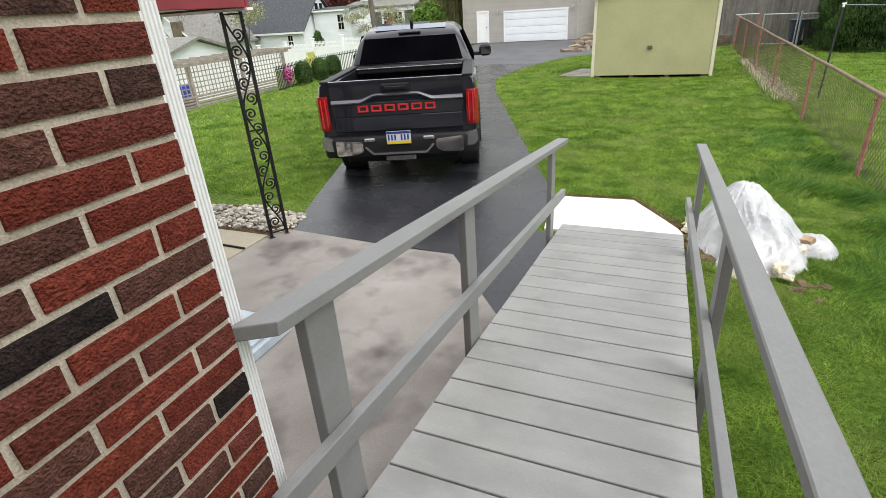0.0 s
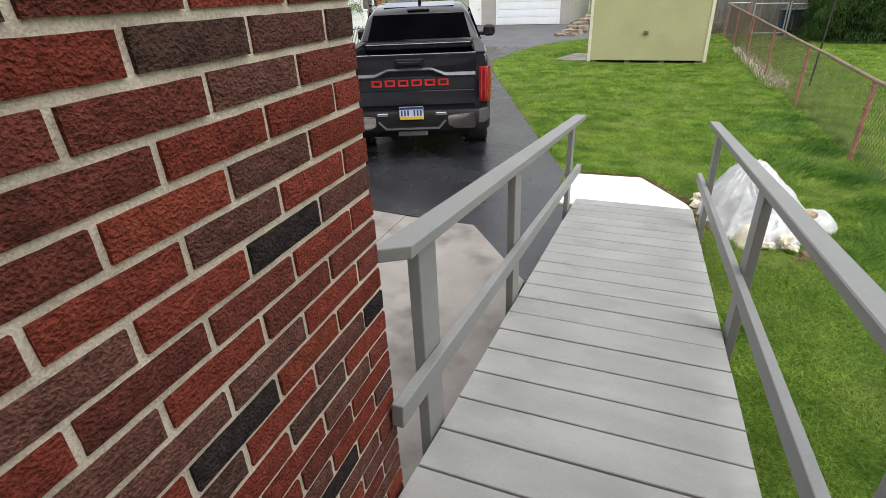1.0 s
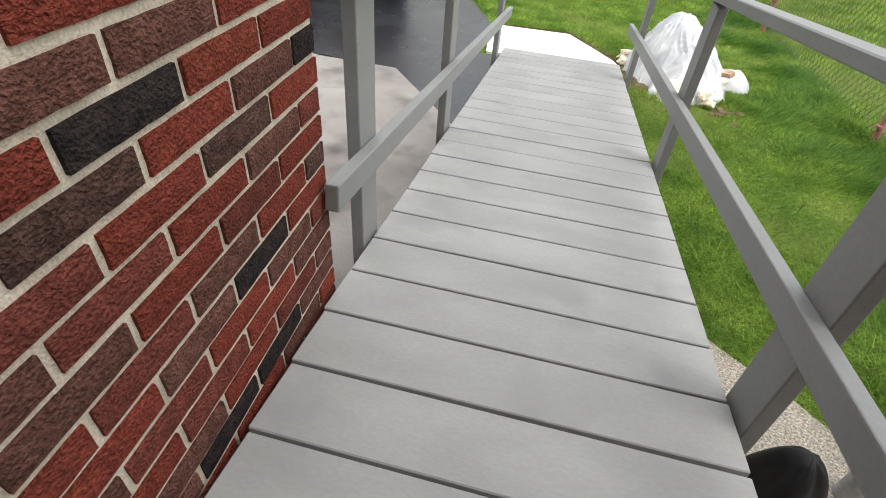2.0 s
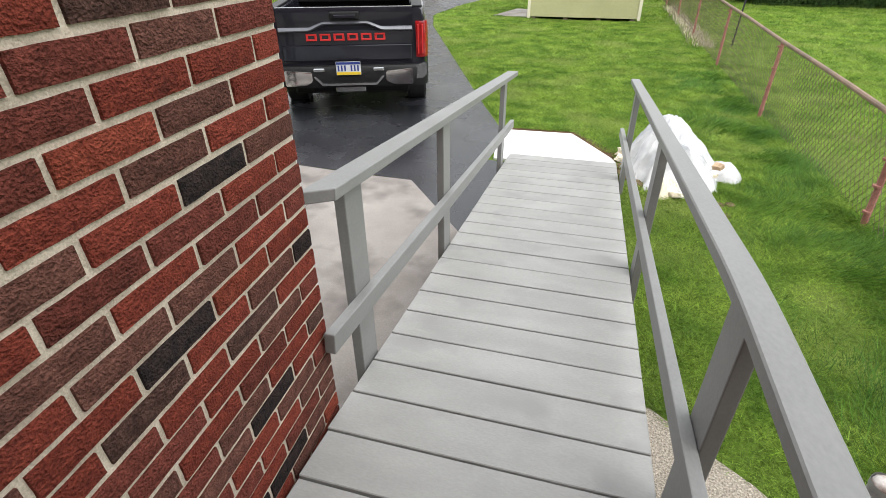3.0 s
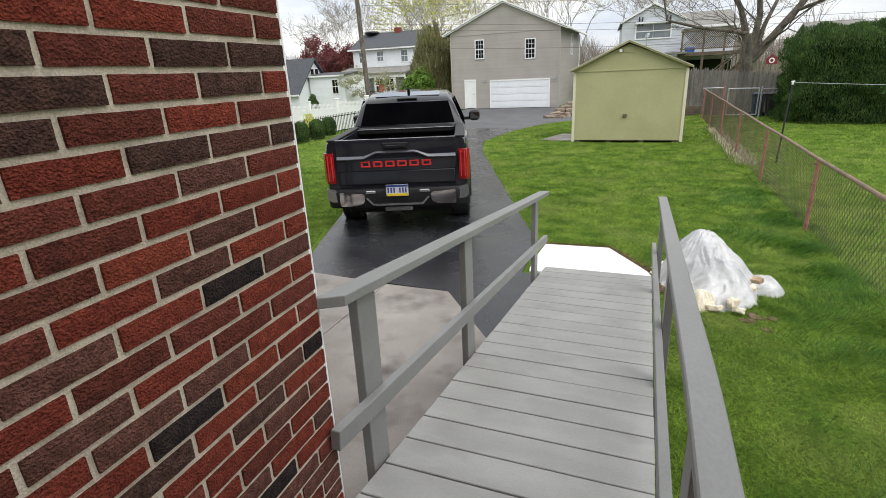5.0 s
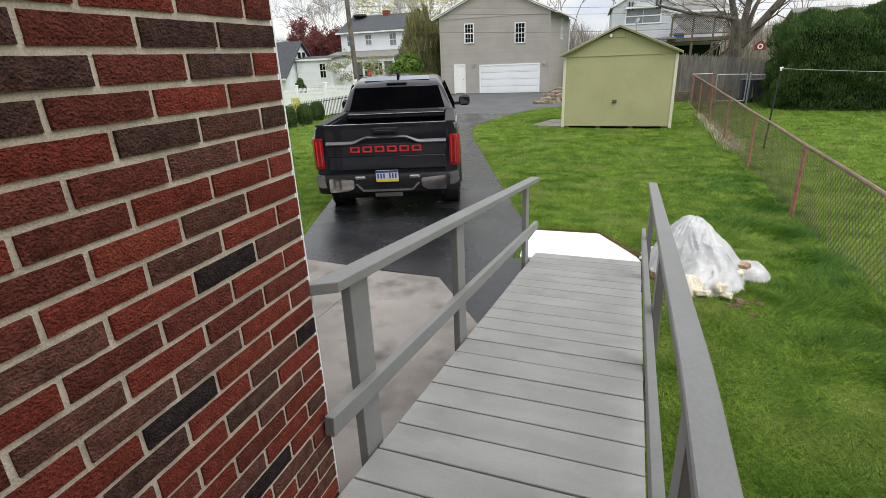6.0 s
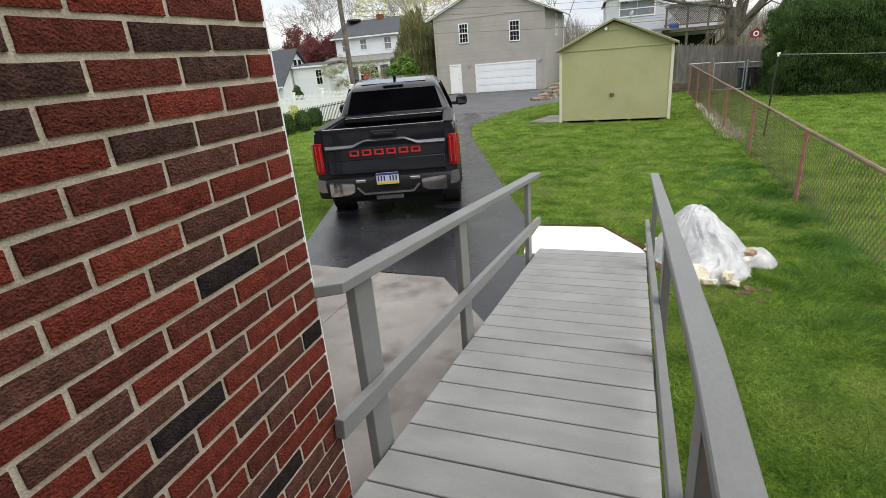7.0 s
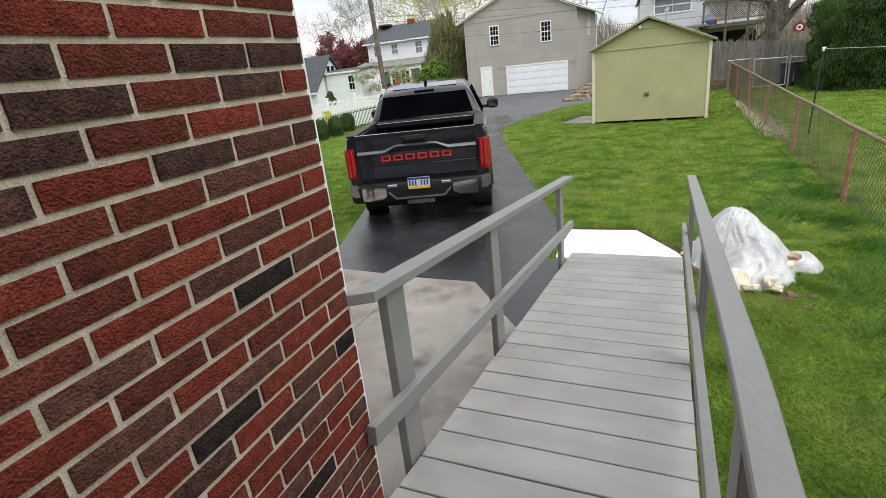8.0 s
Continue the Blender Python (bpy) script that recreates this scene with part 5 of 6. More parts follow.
    w = thing("wood_offcuts", pose(0, 0, 0), "pile of tan wooden offcuts with screw holes", "wood pile")
    mt = surf("offcut_wood", (0.34, 0.24, 0.15), (0.46, 0.34, 0.23), scale=9, rough=0.8, fine=0.15, obj=0.15, stretch=(1, 4, 4))
    rnd = random.Random(8)
    for i in range(12):
        bm = one_box(-0.10, 0.10, -0.045, 0.045, 0, 0.022, 0.003)
        o = part("offcut", bm, mt, w)
        o.matrix_basis = pose(1.99 + rnd.uniform(-0.1, 0.2), 0.2 + rnd.uniform(-0.14, 0.12), 0.0 + (i // 3) * 0.05 + 0.006, rnd.uniform(-6, 6), rnd.uniform(-6, 6), rnd.uniform(-30, 30))
    b = thing("rubbish_bag", pose(0, 0, 0), "small black plastic bag on the aggregate path", "bag")
    heap("bag_skin", 1.46, 0.02, 0.13, 0.15, 0.24, 4.2, M["black_plastic"], b)


build_porch()

# ---- neighbours' hedges, fences and houses ----
def leaf_quads(points, normals, size, rnd, spread=0.6):
    """Small leaf-like quads at points, roughly facing along normals."""
    n = len(points)
    d = normals + rnd.normal(0, spread, (n, 3))
    d /= np.linalg.norm(d, axis=1)[:, None] + 1e-9
    a = np.cross(d, rnd.normal(0, 1, (n, 3)))
    a /= np.linalg.norm(a, axis=1)[:, None] + 1e-9
    b = np.cross(d, a)
    s = size * rnd.uniform(0.55, 1.35, (n, 1))
    a, b = a * s, b * s * rnd.uniform(0.45, 0.9, (n, 1))
    return np.stack([points - a - 0.3 * b, points + 0.2 * a - b, points + a + 0.2 * b, points - 0.1 * a + b], axis=1)


def blob_points(c, r, n, rnd, lump=0.18, seed=0.0, power=2.0):
    """Points on and just inside a lumpy, squarish ball with the centre c and the radii r."""
    d = rnd.normal(0, 1, (n, 3))
    d /= (np.abs(d) ** power).sum(1)[:, None] ** (1 / power)
    k = np.array([1 + lump * (noise.noise(Vector(q * 2.4) + Vector((seed, 0, 0))) + 0.5 * noise.noise(Vector(q * 6) + Vector((0, seed, 0)))) for q in d])
    depth = 1 - 0.16 * rnd.random(n) ** 2
    p = d * (k * depth)[:, None]
    nrm = d / np.array(r)
    nrm /= np.linalg.norm(nrm, axis=1)[:, None]
    return np.array(c) + p * np.array(r), nrm


def bush(name, c, r, n, size, leaf, label, category, seed, group="", power=2.0, lump=0.18, core=True, streak=0.0):
    rnd = np.random.default_rng(seed)
    t = thing(name, pose(0, 0, 0), label, category, group)
    pts, nrm = blob_points(c, r, n, rnd, lump, seed * 1.7, power)
    keep = pts[:, 2] > -0.2
    if streak:
        q, k = pts[keep], keep.sum()
        up = np.stack([rnd.normal(0, 0.18, k) + 0.35 * nrm[keep][:, 0], rnd.normal(0, 0.18, k), np.ones(k)], 1) * (streak * rnd.uniform(0.5, 1.5, (k, 1)))
        a = np.stack([rnd.normal(0, 1, k), rnd.normal(0, 1, k), np.zeros(k)], 1) * (size * 0.35)
        quads("leaves", np.stack([q - a - up, q + a - up, q + 0.4 * a + up, q - 0.4 * a + up], 1), M[leaf], t)
    else:
        quads("leaves", leaf_quads(pts[keep], nrm[keep], size, rnd), M[leaf], t)
    # Solid filling, its dark colour standing for shade between the leaves.
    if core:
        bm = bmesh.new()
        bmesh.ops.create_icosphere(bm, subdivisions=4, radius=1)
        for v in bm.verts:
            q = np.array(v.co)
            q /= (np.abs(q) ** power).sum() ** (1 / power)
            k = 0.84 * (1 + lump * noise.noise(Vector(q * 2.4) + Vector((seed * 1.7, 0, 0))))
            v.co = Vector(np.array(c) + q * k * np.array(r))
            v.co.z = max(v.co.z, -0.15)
        part("core", bm, M["deep_shade"], t)
    bm = bmesh.new()
    tube(bm, [(c[0], c[1], -0.2), (c[0], c[1], c[2])], [0.09, 0.05], 7)
    part("stem", bm, M["bark"], t)
    return t


def build_greens():
    bush("arborvitae_hedge", (8.62, 22.3, 1.20), (3.0, 1.9, 1.80), 230000, 0.024, "hedge_leaf", "tall dense dark-green clipped arborvitae hedge on the neighbour's lawn", "hedge", 3, power=8.0, lump=0.20, streak=0.032)
    bush("arborvitae_hedge", (14.5, 20.5, 1.5), (3.6, 2.2, 1.7), 22000, 0.07, "hedge_leaf", "tall dense dark-green clipped arborvitae hedge further along", "hedge", 4, power=4.0, lump=0.12, streak=0.11)
    for i, (x, y, s) in enumerate(((-11.65, 15.5, 0.98), (-11.5, 16.35, 1.02), (-11.75, 17.6, 1.0))):
        bush("round_shrub", (x, y, 0.12), (0.29 * s, 0.29 * s, 0.44 * s), 5000, 0.022, "hedge_leaf", "clipped rounded green shrub by the iron fence", "shrub", 11 + i, "clipped shrubs", 2.6, 0.08)
    bush("flowering_shrub", (-11.75, 14.75, 0.18), (0.17, 0.17, 0.26), 900, 0.025, "pink_flower", "small shrub covered in bright pink flowers", "shrub", 17, lump=0.3)
    bush("forsythia", (-12.3, 17.0, 0.35), (0.22, 0.22, 0.42), 900, 0.03, "yellow_leaf", "small forsythia in yellow flower behind the clipped shrubs", "shrub", 18, lump=0.35, core=False)
    bush("willow_shrub", (-14.35, 36.5, 1.55), (1.45, 1.4, 3.6), 30000, 0.045, "shrub_leaf", "tall olive shrub just coming into leaf beside the garage", "shrub", 21, lump=0.45, core=False, streak=0.17)
    bush("green_shrub", (-14.75, 33.6, 0.70), (1.2, 1.15, 1.62), 6500, 0.085, "green_leaf", "fresh green leafy shrub in front of the willow", "shrub", 22, lump=0.35)
    bush("dark_conifer", (-24.2, 34.3, -0.05), (0.42, 0.42, 1.0), 2500, 0.05, "hedge_leaf", "small dark conifer by the white house", "shrub", 23, lump=0.2)


build_greens()


def bare_tree(name, base, height, label, seed, lean=(0, 0), r0=0.16, mat="bark_pale", leaves=None, leaf_n=0, leaf_size=0.12, depth=5, spread=0.62, first=0.3, category="tree", limbs=None, rmin=0.008, paths=()):
    """A tree with a tapered trunk, forking limbs and twigs, and leaves or buds at the twigs."""
    rnd = random.Random(seed)
    t = thing(name, pose(*base), label, category)
    trunk, limbs_bm, ends = bmesh.new(), bmesh.new(), []

    def grow(p, d, length, r, level):
        pts, rs = [p], [r]
        n = 4 if level < 3 else 3
        for i in range(n):
            d = (d + Vector((rnd.gauss(0, 0.13), rnd.gauss(0, 0.13), rnd.gauss(0.04, 0.09)))).normalized()
            p = p + d * (length / n)
            pts.append(p)
            rs.append(max(r * (1 - 0.38 * (i + 1) / n), rmin))
        tube(trunk if level == 0 else limbs_bm, pts, rs, 9 if level == 0 else (5 if level < 3 else 3), cap=level == 0)
        if level >= depth:
            ends.append(p)
            return
        if level >= depth - 2:
            ends.extend(pts[1:])
        kids = rnd.choice((2, 3, 3)) if level else (limbs or 4)
        for k in range(kids):
            a = rnd.uniform(0, 2 * math.pi) if level else 2 * math.pi * k / kids + rnd.uniform(-0.4, 0.4)
            s = spread * rnd.uniform(0.55, 1.25)
            side = Vector((math.cos(a), math.sin(a), 0))
            nd = (d * math.cos(s) + (side - d * side.dot(d)).normalized() * math.sin(s)).normalized()
            q = pts[-1] if k < 2 else pts[rnd.choice((-2, -1))]
            grow(q, nd, length * rnd.uniform(0.62, 0.86) if level else height * rnd.uniform(0.22, 0.30), rs[-1] * rnd.uniform(0.55, 0.8), level + 1)

    if paths:
        tube(trunk, [(0, 0, -0.2), (0.05, 0, height * 0.1), (0.0, 0, paths[0][0][2])], [r0 * 1.25, r0, r0 * 0.95], 12)
        for path in paths:
            pts = [Vector(p[:3]) for p in path]
            rs = [p[3] for p in path]
            tube(limbs_bm, pts, rs, 8)
            for a, b, ra in zip(pts, pts[1:], rs[1:]):
                for k in range(2):
                    q = a.lerp(b, rnd.random())
                    side = Vector((rnd.gauss(0, 0.8), rnd.gauss(0, 0.8), rnd.uniform(-0.1, 0.9))).normalized()
                    grow(q, (side + 0.5 * (b - a).normalized()).normalized(), rnd.uniform(1.0, 2.2), ra * 0.35, 4)
            grow(pts[-1], (pts[-1] - pts[-2]).normalized(), 2.2, rs[-1], 2)
    else:
        grow(Vector((0, 0, -0.2)), Vector((lean[0], lean[1], 1)).normalized(), height * first, r0, 0)
    part("trunk", trunk, M[mat], t, smooth=True)
    part("branchwork", limbs_bm, M[mat], t)
    if leaves:
        g = np.random.default_rng(seed)
        e = np.array([tuple(q) for q in ends])
        pts = e[g.integers(0, len(e), leaf_n)] + g.normal(0, height * 0.022, (leaf_n, 3))
        quads("leaves", leaf_quads(pts, g.normal(0, 1, (leaf_n, 3)), leaf_size, g), M[leaves], t)
    return t


def build_trees():
    # the big forked tree behind the stockade fence
    limb = lambda *q: [((px - 1379) * 0.0365, dy, 2.95 + (85 - pz) * 0.036, r) for px, pz, dy, r in q]
    bare_tree("maple_tree", (5.35, 31, -0.25), 13.5, "large bare tree with a thick grey trunk and spreading limbs", 5, r0=0.29, mat="bark_grey", depth=6, spread=0.6, rmin=0.011, paths=(
        limb((1376, 68, 0, 0.097), (1345, 62, -0.4, 0.085), (1313, 57, -0.6, 0.076), (1268, 43, -0.5, 0.060), (1262, 14, -0.3, 0.049), (1233, -2, 0, 0.036)),
        limb((1378, 95, 0, 0.206), (1372, 60, 0.3, 0.163), (1364, 32, 0.5, 0.133), (1347, 0, 0.8, 0.102), (1335, -30, 1.0, 0.079)),
        limb((1382, 95, 0, 0.181), (1386, 45, -0.3, 0.145), (1380, 8, -0.6, 0.115), (1384, -35, -0.8, 0.085)),
        limb((1384, 98, 0, 0.157), (1396, 55, 0.2, 0.102), (1408, 25, 0.5, 0.085), (1416, -10, 0.8, 0.066)),
        limb((1384, 104, 0, 0.230), (1408, 72, 0.1, 0.193), (1435, 35, 0.3, 0.157), (1462, -10, 0.4, 0.121)),
        limb((1430, 42, 0.2, 0.085), (1462, 30, -0.5, 0.066), (1510, 15, -1.0, 0.049), (1550, 12, -1.2, 0.030))))
    bare_tree("yellow_tree", (-21.5, 62, -0.95), 19.0, "tall tree in yellow-green spring blossom", 14, (0, 0), 0.3, "bark_pale", "yellow_leaf", 10500, 0.095, 6, 0.55, 0.2, rmin=0.016)
    bare_tree("yellow_tree", (-26.0, 66, -0.95), 18.0, "tall tree in thin yellow-green spring leaf", 15, (0, 0), 0.28, "bark_pale", "yellow_leaf", 6000, 0.09, 6, 0.55, 0.2, rmin=0.016)
    bare_tree("yellow_tree", (-15.0, 70, -0.95), 18.0, "tall tree in thin yellow-green spring leaf", 16, (0, 0), 0.28, "bark_pale", "yellow_leaf", 3500, 0.09, 6, 0.5, 0.2, rmin=0.016)
    bare_tree("red_maple", (-34.5, 60, -0.95), 9.6, "broad tree with dark wine-red leaves", 31, (0, 0), 0.28, "bark", "red_leaf", 24000, 0.105, 6, 0.8, 0.16, rmin=0.02)
    bare_tree("red_maple", (-40.5, 61, -0.95), 8.6, "broad tree with dark wine-red leaves", 32, (0, 0), 0.25, "bark", "red_leaf", 20000, 0.105, 6, 0.8, 0.16, rmin=0.02)
    k = 0
    for x, y, h, b in ((-54, 84, 15, 0), (-50, 82, 15, 0), (-44, 78, 17, 0), (-38, 84, 17, 0), (-33, 76, 18, 900), (-28, 80, 17, 700), (-12, 72, 18, 0), (-7.5, 66, 17, 0), (-4.5, 72, 19, 0), (-9.5, 58, 15, 0), (-1.0, 58, 15, 0), (0.8, 66, 16, 0), (2.5, 78, 16, 0), (9.5, 70, 15, 0), (14, 60, 14, 0)):
        k += 1
        bare_tree("bare_tree", (x, y, -0.95 if x < -10 else -0.55), h, "tall bare deciduous tree behind the houses", 40 + k, (random.uniform(-0.05, 0.05), 0), 0.2, "bark_pale", "bud_leaf" if b else None, b, 0.10, 6, 0.5, 0.2, rmin=0.016)
    bare_tree("budding_tree", (-21.3, 37.6, -0.7), 4.6, "low budding fruit tree in front of the white porch", 71, (0, 0), 0.10, "bark_pale", "bud_leaf", 3000, 0.055, 5, 0.95, 0.22)
    bare_tree("budding_tree", (-29.8, 33.1, -0.65), 5.4, "pale blossoming tree behind the pergola", 72, (0, 0), 0.10, "bark", "bud_leaf", 1800, 0.07, 5, 0.8, 0.25)
    bare_tree("bare_tree", (-33.8, 30.1, -0.65), 6.2, "reddish bare tree behind the pergola", 73, (0, 0), 0.10, "bark", None, 0, 0.1, 5, 0.7, 0.25)


build_trees()


def gable_house(name, label, x0, x1, y0, y1, base, ev, pk, wall, roof, along="x", windows=(), over=0.35, glass="glass_dark"):
    """A plain clad house; along: the axis of its ridge."""
    s = thing(name, pose(0, 0, base), label, "house")
    bm = bmesh.new()
    if along == "x":
        ym = (y0 + y1) / 2
        prism(bm, [(y0 + 0.05, 0), (y1, 0), (y1, ev), (ym, pk - 0.05), (y0 + 0.05, ev)], "x", x0 + 0.05, x1 - 0.05)
    else:
        xm = (x0 + x1) / 2
        prism(bm, [(x0 + 0.05, 0), (x1 - 0.05, 0), (x1 - 0.05, ev), (xm, pk - 0.05), (x0 + 0.05, ev)], "y", y0 + 0.05, y1)
    part("wall", bm, M[wall], s)
    bm = bmesh.new()
    holes = [(a - 0.08, b + 0.08, c - 0.08, d + 0.08) for a, b, c, d in windows]
    siding(bm, x0, x1, y0 + 0.02, 0, ev, 0.16, holes=holes)
    if along == "y":
        xm = (x0 + x1) / 2
        siding(bm, x0, x1, y0 + 0.02, ev, pk, 0.16, top=lambda z, a, b: (xm - (pk - z) / (pk - ev) * (xm - a), xm + (pk - z) / (pk - ev) * (b - xm)))
    part("siding", bm, M[wall], s)
    for sx in (-1, 1):
        bm = bmesh.new()
        if along == "x":
            ym, ye = (y0 + y1) / 2, (y0 - over if sx < 0 else y1 + over)
            ze = ev - over * (pk - ev) / (ym - y0)
            prism(bm, [(ym, pk), (ye, ze), (ye, ze + 0.12), (ym, pk + 0.14)], "x", x0 - over, x1 + over)
            part("roof_slope", bm, M[roof], s)
            if sx < 0:
                part("gutter", one_box(x0 - over, x1 + over, ye - 0.10, ye - 0.003, ze - 0.02, ze + 0.11), M["white_paint"], s)
        else:
            xm, xe = (x0 + x1) / 2, (x0 - over if sx < 0 else x1 + over)
            ze = ev - over * (pk - ev) / (xm - x0)
            prism(bm, [(xm, pk), (xe, ze), (xe, ze + 0.12), (xm, pk + 0.14)], "y", y0 - over, y1 + over)
            part("roof_slope", bm, M[roof], s)
            bm = bmesh.new()
            prism(bm, [(xm, pk - 0.02), (xe, ze - 0.02), (xe, ze + 0.12), (xm, pk + 0.14)], "y", y0 - over - 0.03, y0 - over - 0.002)
            part("barge_board", bm, M["white_paint"], s)
    for a, b, c, d in windows:
        sash_window("window", s, a, b, y0 + 0.01, c, d, 2, 1, glass=glass)
    return s


def build_houses():
    # white house with the long porch
    s = gable_house("white_house", "white two-storey house with a dark grey roof and a long porch", -28.3, -21.1, 48, 55, -1.0, 5.85, 7.4, "siding_white", "shingle_grey", "x",
                    ((-27.55, -26.9, 4.55, 5.5), (-25.47, -24.8, 4.6, 5.5), (-22.78, -22.08, 4.45, 5.5)), glass="window_sky")
    part("chimney", one_box(-24.9, -24.3, 51.1, 51.7, 6.9, 7.9, 0.02), M["brick_deep"], s)
    part("roof_vent", tube(bmesh.new(), [(-27.5, 51.0, 7.2), (-27.5, 51.0, 7.5), (-27.5, 51.0, 7.65)], [0.3, 0.8, 0.7], 10), M["black_iron"], s)
    bm = bmesh.new()
    prism(bm, [(44.6, 3.3), (47.98, 3.9), (47.98, 4.05), (44.6, 3.45)], "x", -28.9, -20.9)
    part("porch_roof", bm, M["shingle_light"], s)
    part("porch_beam", one_box(-28.8, -21.0, 44.75, 44.95, 3.0, 3.31), M["white_paint"], s)
    part("porch_floor", one_box(-28.8, -21.0, 44.7, 47.98, 0.0, 1.0), M["old_wood"], s)
    for i in range(8):
        x = -28.65 + i * 1.08
        part("porch_post", one_box(x, x + 0.14, 44.78, 44.92, 1.0, 3.0), M["white_paint"], s)
    for i in range(7):
        x = -28.51 + i * 1.08
        if i in (3, 6):
            bm = bmesh.new()
            for q in range(7):
                box(bm, x + 0.05 + q * 0.13, x + 0.09 + q * 0.13, 44.82, 44.86, 1.05, 1.75)
            box(bm, x, x + 0.94, 44.80, 44.88, 1.75, 1.83)
            part("porch_rail", bm, M["black_iron"], s)
        else:
            part("porch_window", one_box(x + 0.06, x + 0.88, 44.84, 44.86, 1.7, 2.9), M["glass_dark"], s)
            bm = bmesh.new()
            for zz in (1.65, 2.27, 2.9):
                box(bm, x + 0.0, x + 0.94, 44.80, 44.835, zz - 0.04, zz + 0.04)
            for xx in (0.02, 0.46, 0.9):
                box(bm, x + xx - 0.03, x + xx + 0.03, 44.79, 44.83, 1.69, 2.86)
            part("porch_sash", bm, M["white_paint"], s)
            part("porch_wall", one_box(x, x + 0.94, 44.80, 44.9, 1.0, 1.61), M["siding_white"], s)
    ch = thing("porch_chair", pose(-23.2, 43.9, -0.2), "bright red plastic chair beside the white porch", "chair")
    part("seat", one_box(-0.3, 0.3, -0.3, 0.3, 0.75, 0.82, 0.02), M["badge_red"], ch)
    part("backrest", one_box(-0.3, 0.3, 0.24, 0.32, 0.83, 1.55, 0.03), M["badge_red"], ch)
    for x in (-0.26, 0.26):
        for y in (-0.26, 0.26):
            part("leg", one_box(x - 0.03, x + 0.03, y - 0.03, y + 0.03, -0.35, 0.75), M["badge_red"], ch)
    # small white house and its neighbours on the left
    gable_house("white_wing", "low white wing joined to the grey-roofed house", -26.9, -23.4, 37.9, 42, -1.0, 3.3, 3.5, "siding_white", "shingle_grey", "x", ((-24.6, -24.05, 1.9, 3.0),), 0.12)
    s = gable_house("grey_roofed_house", "white gabled house with a broad dark grey roof", -35.5, -27.0, 36.3, 41.5, -1.0, 2.1, 4.75, "siding_white", "shingle_grey", "x", ((-28.6, -28.1, 0.8, 1.7),), 0.25)
    for y in (38.35, 39.0):
        part("gable_pane", one_box(-26.955, -26.935, y, y + 0.42, 3.52, 3.98), M["glass_dark"], s)
        part("gable_frame", one_box(-26.985, -26.96, y - 0.07, y + 0.49, 3.45, 4.05), M["white_paint"], s)
    part("chimney", one_box(-33.5, -32.8, 38.6, 39.3, 4.3, 5.7), M["brick_deep"], s)
    s = gable_house("far_white_house", "far white gabled house with a brown chimney", -37.4, -31.8, 30, 36, -0.9, 1.65, 3.75, "siding_white", "shingle_light", "y", ((-34.9, -34.3, 2.0, 2.7),))
    part("chimney", one_box(-33.5, -32.8, 29.4, 29.9, 0.0, 3.2), M["brown_wood"], s)
    gable_house("grey_outbuilding", "low outbuilding with a pale grey roof", -28.0, -21.4, 17, 23, -0.9, 1.35, 2.25, "siding_white", "shingle_light", "x")
    # blue-grey house with the raised deck
    TURN = Matrix.Translation((2.5, 38, 0)) @ Matrix.Rotation(radians(5), 4, "Z") @ Matrix.Translation((-2.5, -38, 0))
    s = gable_house("blue_house", "pale blue-grey clad house with a gable and wide window", -1.35, 2.45, 38, 46, -0.40, 5.15, 6.15, "siding_blue", "shingle_light", "y", ((-0.45, 1.65, 4.1, 4.95),), 0.12, "window_sky")
    s.matrix_basis = TURN @ s.matrix_basis
    part("window_awning", one_box(-0.55, 1.75, 37.75, 37.98, 4.98, 5.12, 0.01), M["siding_white"], s)
    for x in (-0.35, -0.15, 1.35, 1.55):
        part("awning_bracket", one_box(x, x + 0.07, 37.8, 37.95, 4.9, 5.4), M["black_iron"], s)
    part("wing_wall", one_box(2.46, 5.9, 40, 46, 0, 4.75), M["siding_blue"], s)
    bm = bmesh.new()
    prism(bm, [(39.6, 4.65), (43, 5.75), (43, 5.9), (39.6, 4.8)], "x", 2.46, 6.1)
    part("wing_roof", bm, M["shingle_light"], s)
    part("wing_gutter", one_box(2.46, 6.1, 39.5, 39.6, 4.62, 4.78), M["white_paint"], s)
    # Dark sheet before the wing wall paints the shade under the deck.
    part("lower_wall", one_box(2.5, 5.85, 39.9, 39.99, 0, 2.6), M["deep_shade"], s, "near-black sheet coloured as the shade below the deck")
    part("lower_roof", one_box(0.9, 2.6, 36.6, 37.9, 3.0, 3.12), M["shingle_light"], s)
    d = thing("raised_deck", pose(-0.09, 0, -0.33), "brown wooden raised deck with lattice rail and stairs", "deck")
    d.matrix_basis = TURN @ d.matrix_basis
    part("deck_floor", one_box(2.3, 6.0, 37.0, 39.95, 2.75, 2.98, 0.01), M["brown_wood"], d)
    for x in (2.35, 3.6, 4.8, 5.84):
        part("deck_post", one_box(x, x + 0.14, 37.05, 37.19, 0, 2.75), M["brown_wood"], d)
        part("rail_post", one_box(x, x + 0.10, 37.0, 37.1, 2.98, 4.25), M["brown_wood"], d)
    part("rail_cap", one_box(2.3, 6.0, 36.97, 37.13, 4.2, 4.28), M["brown_wood"], d)
    part("rail_cap", one_box(2.3, 6.0, 36.99, 37.11, 3.15, 3.22), M["brown_wood"], d)
    bm = bmesh.new()
    for i in range(33):
        for sgn in (1, -1):
            xa = 2.3 + i * 0.115
            xb = xa + sgn * 0.98
            if 2.3 <= xb <= 5.98:
                a, b = Vector((xa, 37.04 + 0.012 * sgn, 3.22)), Vector((xb, 37.04 + 0.012 * sgn, 4.2))
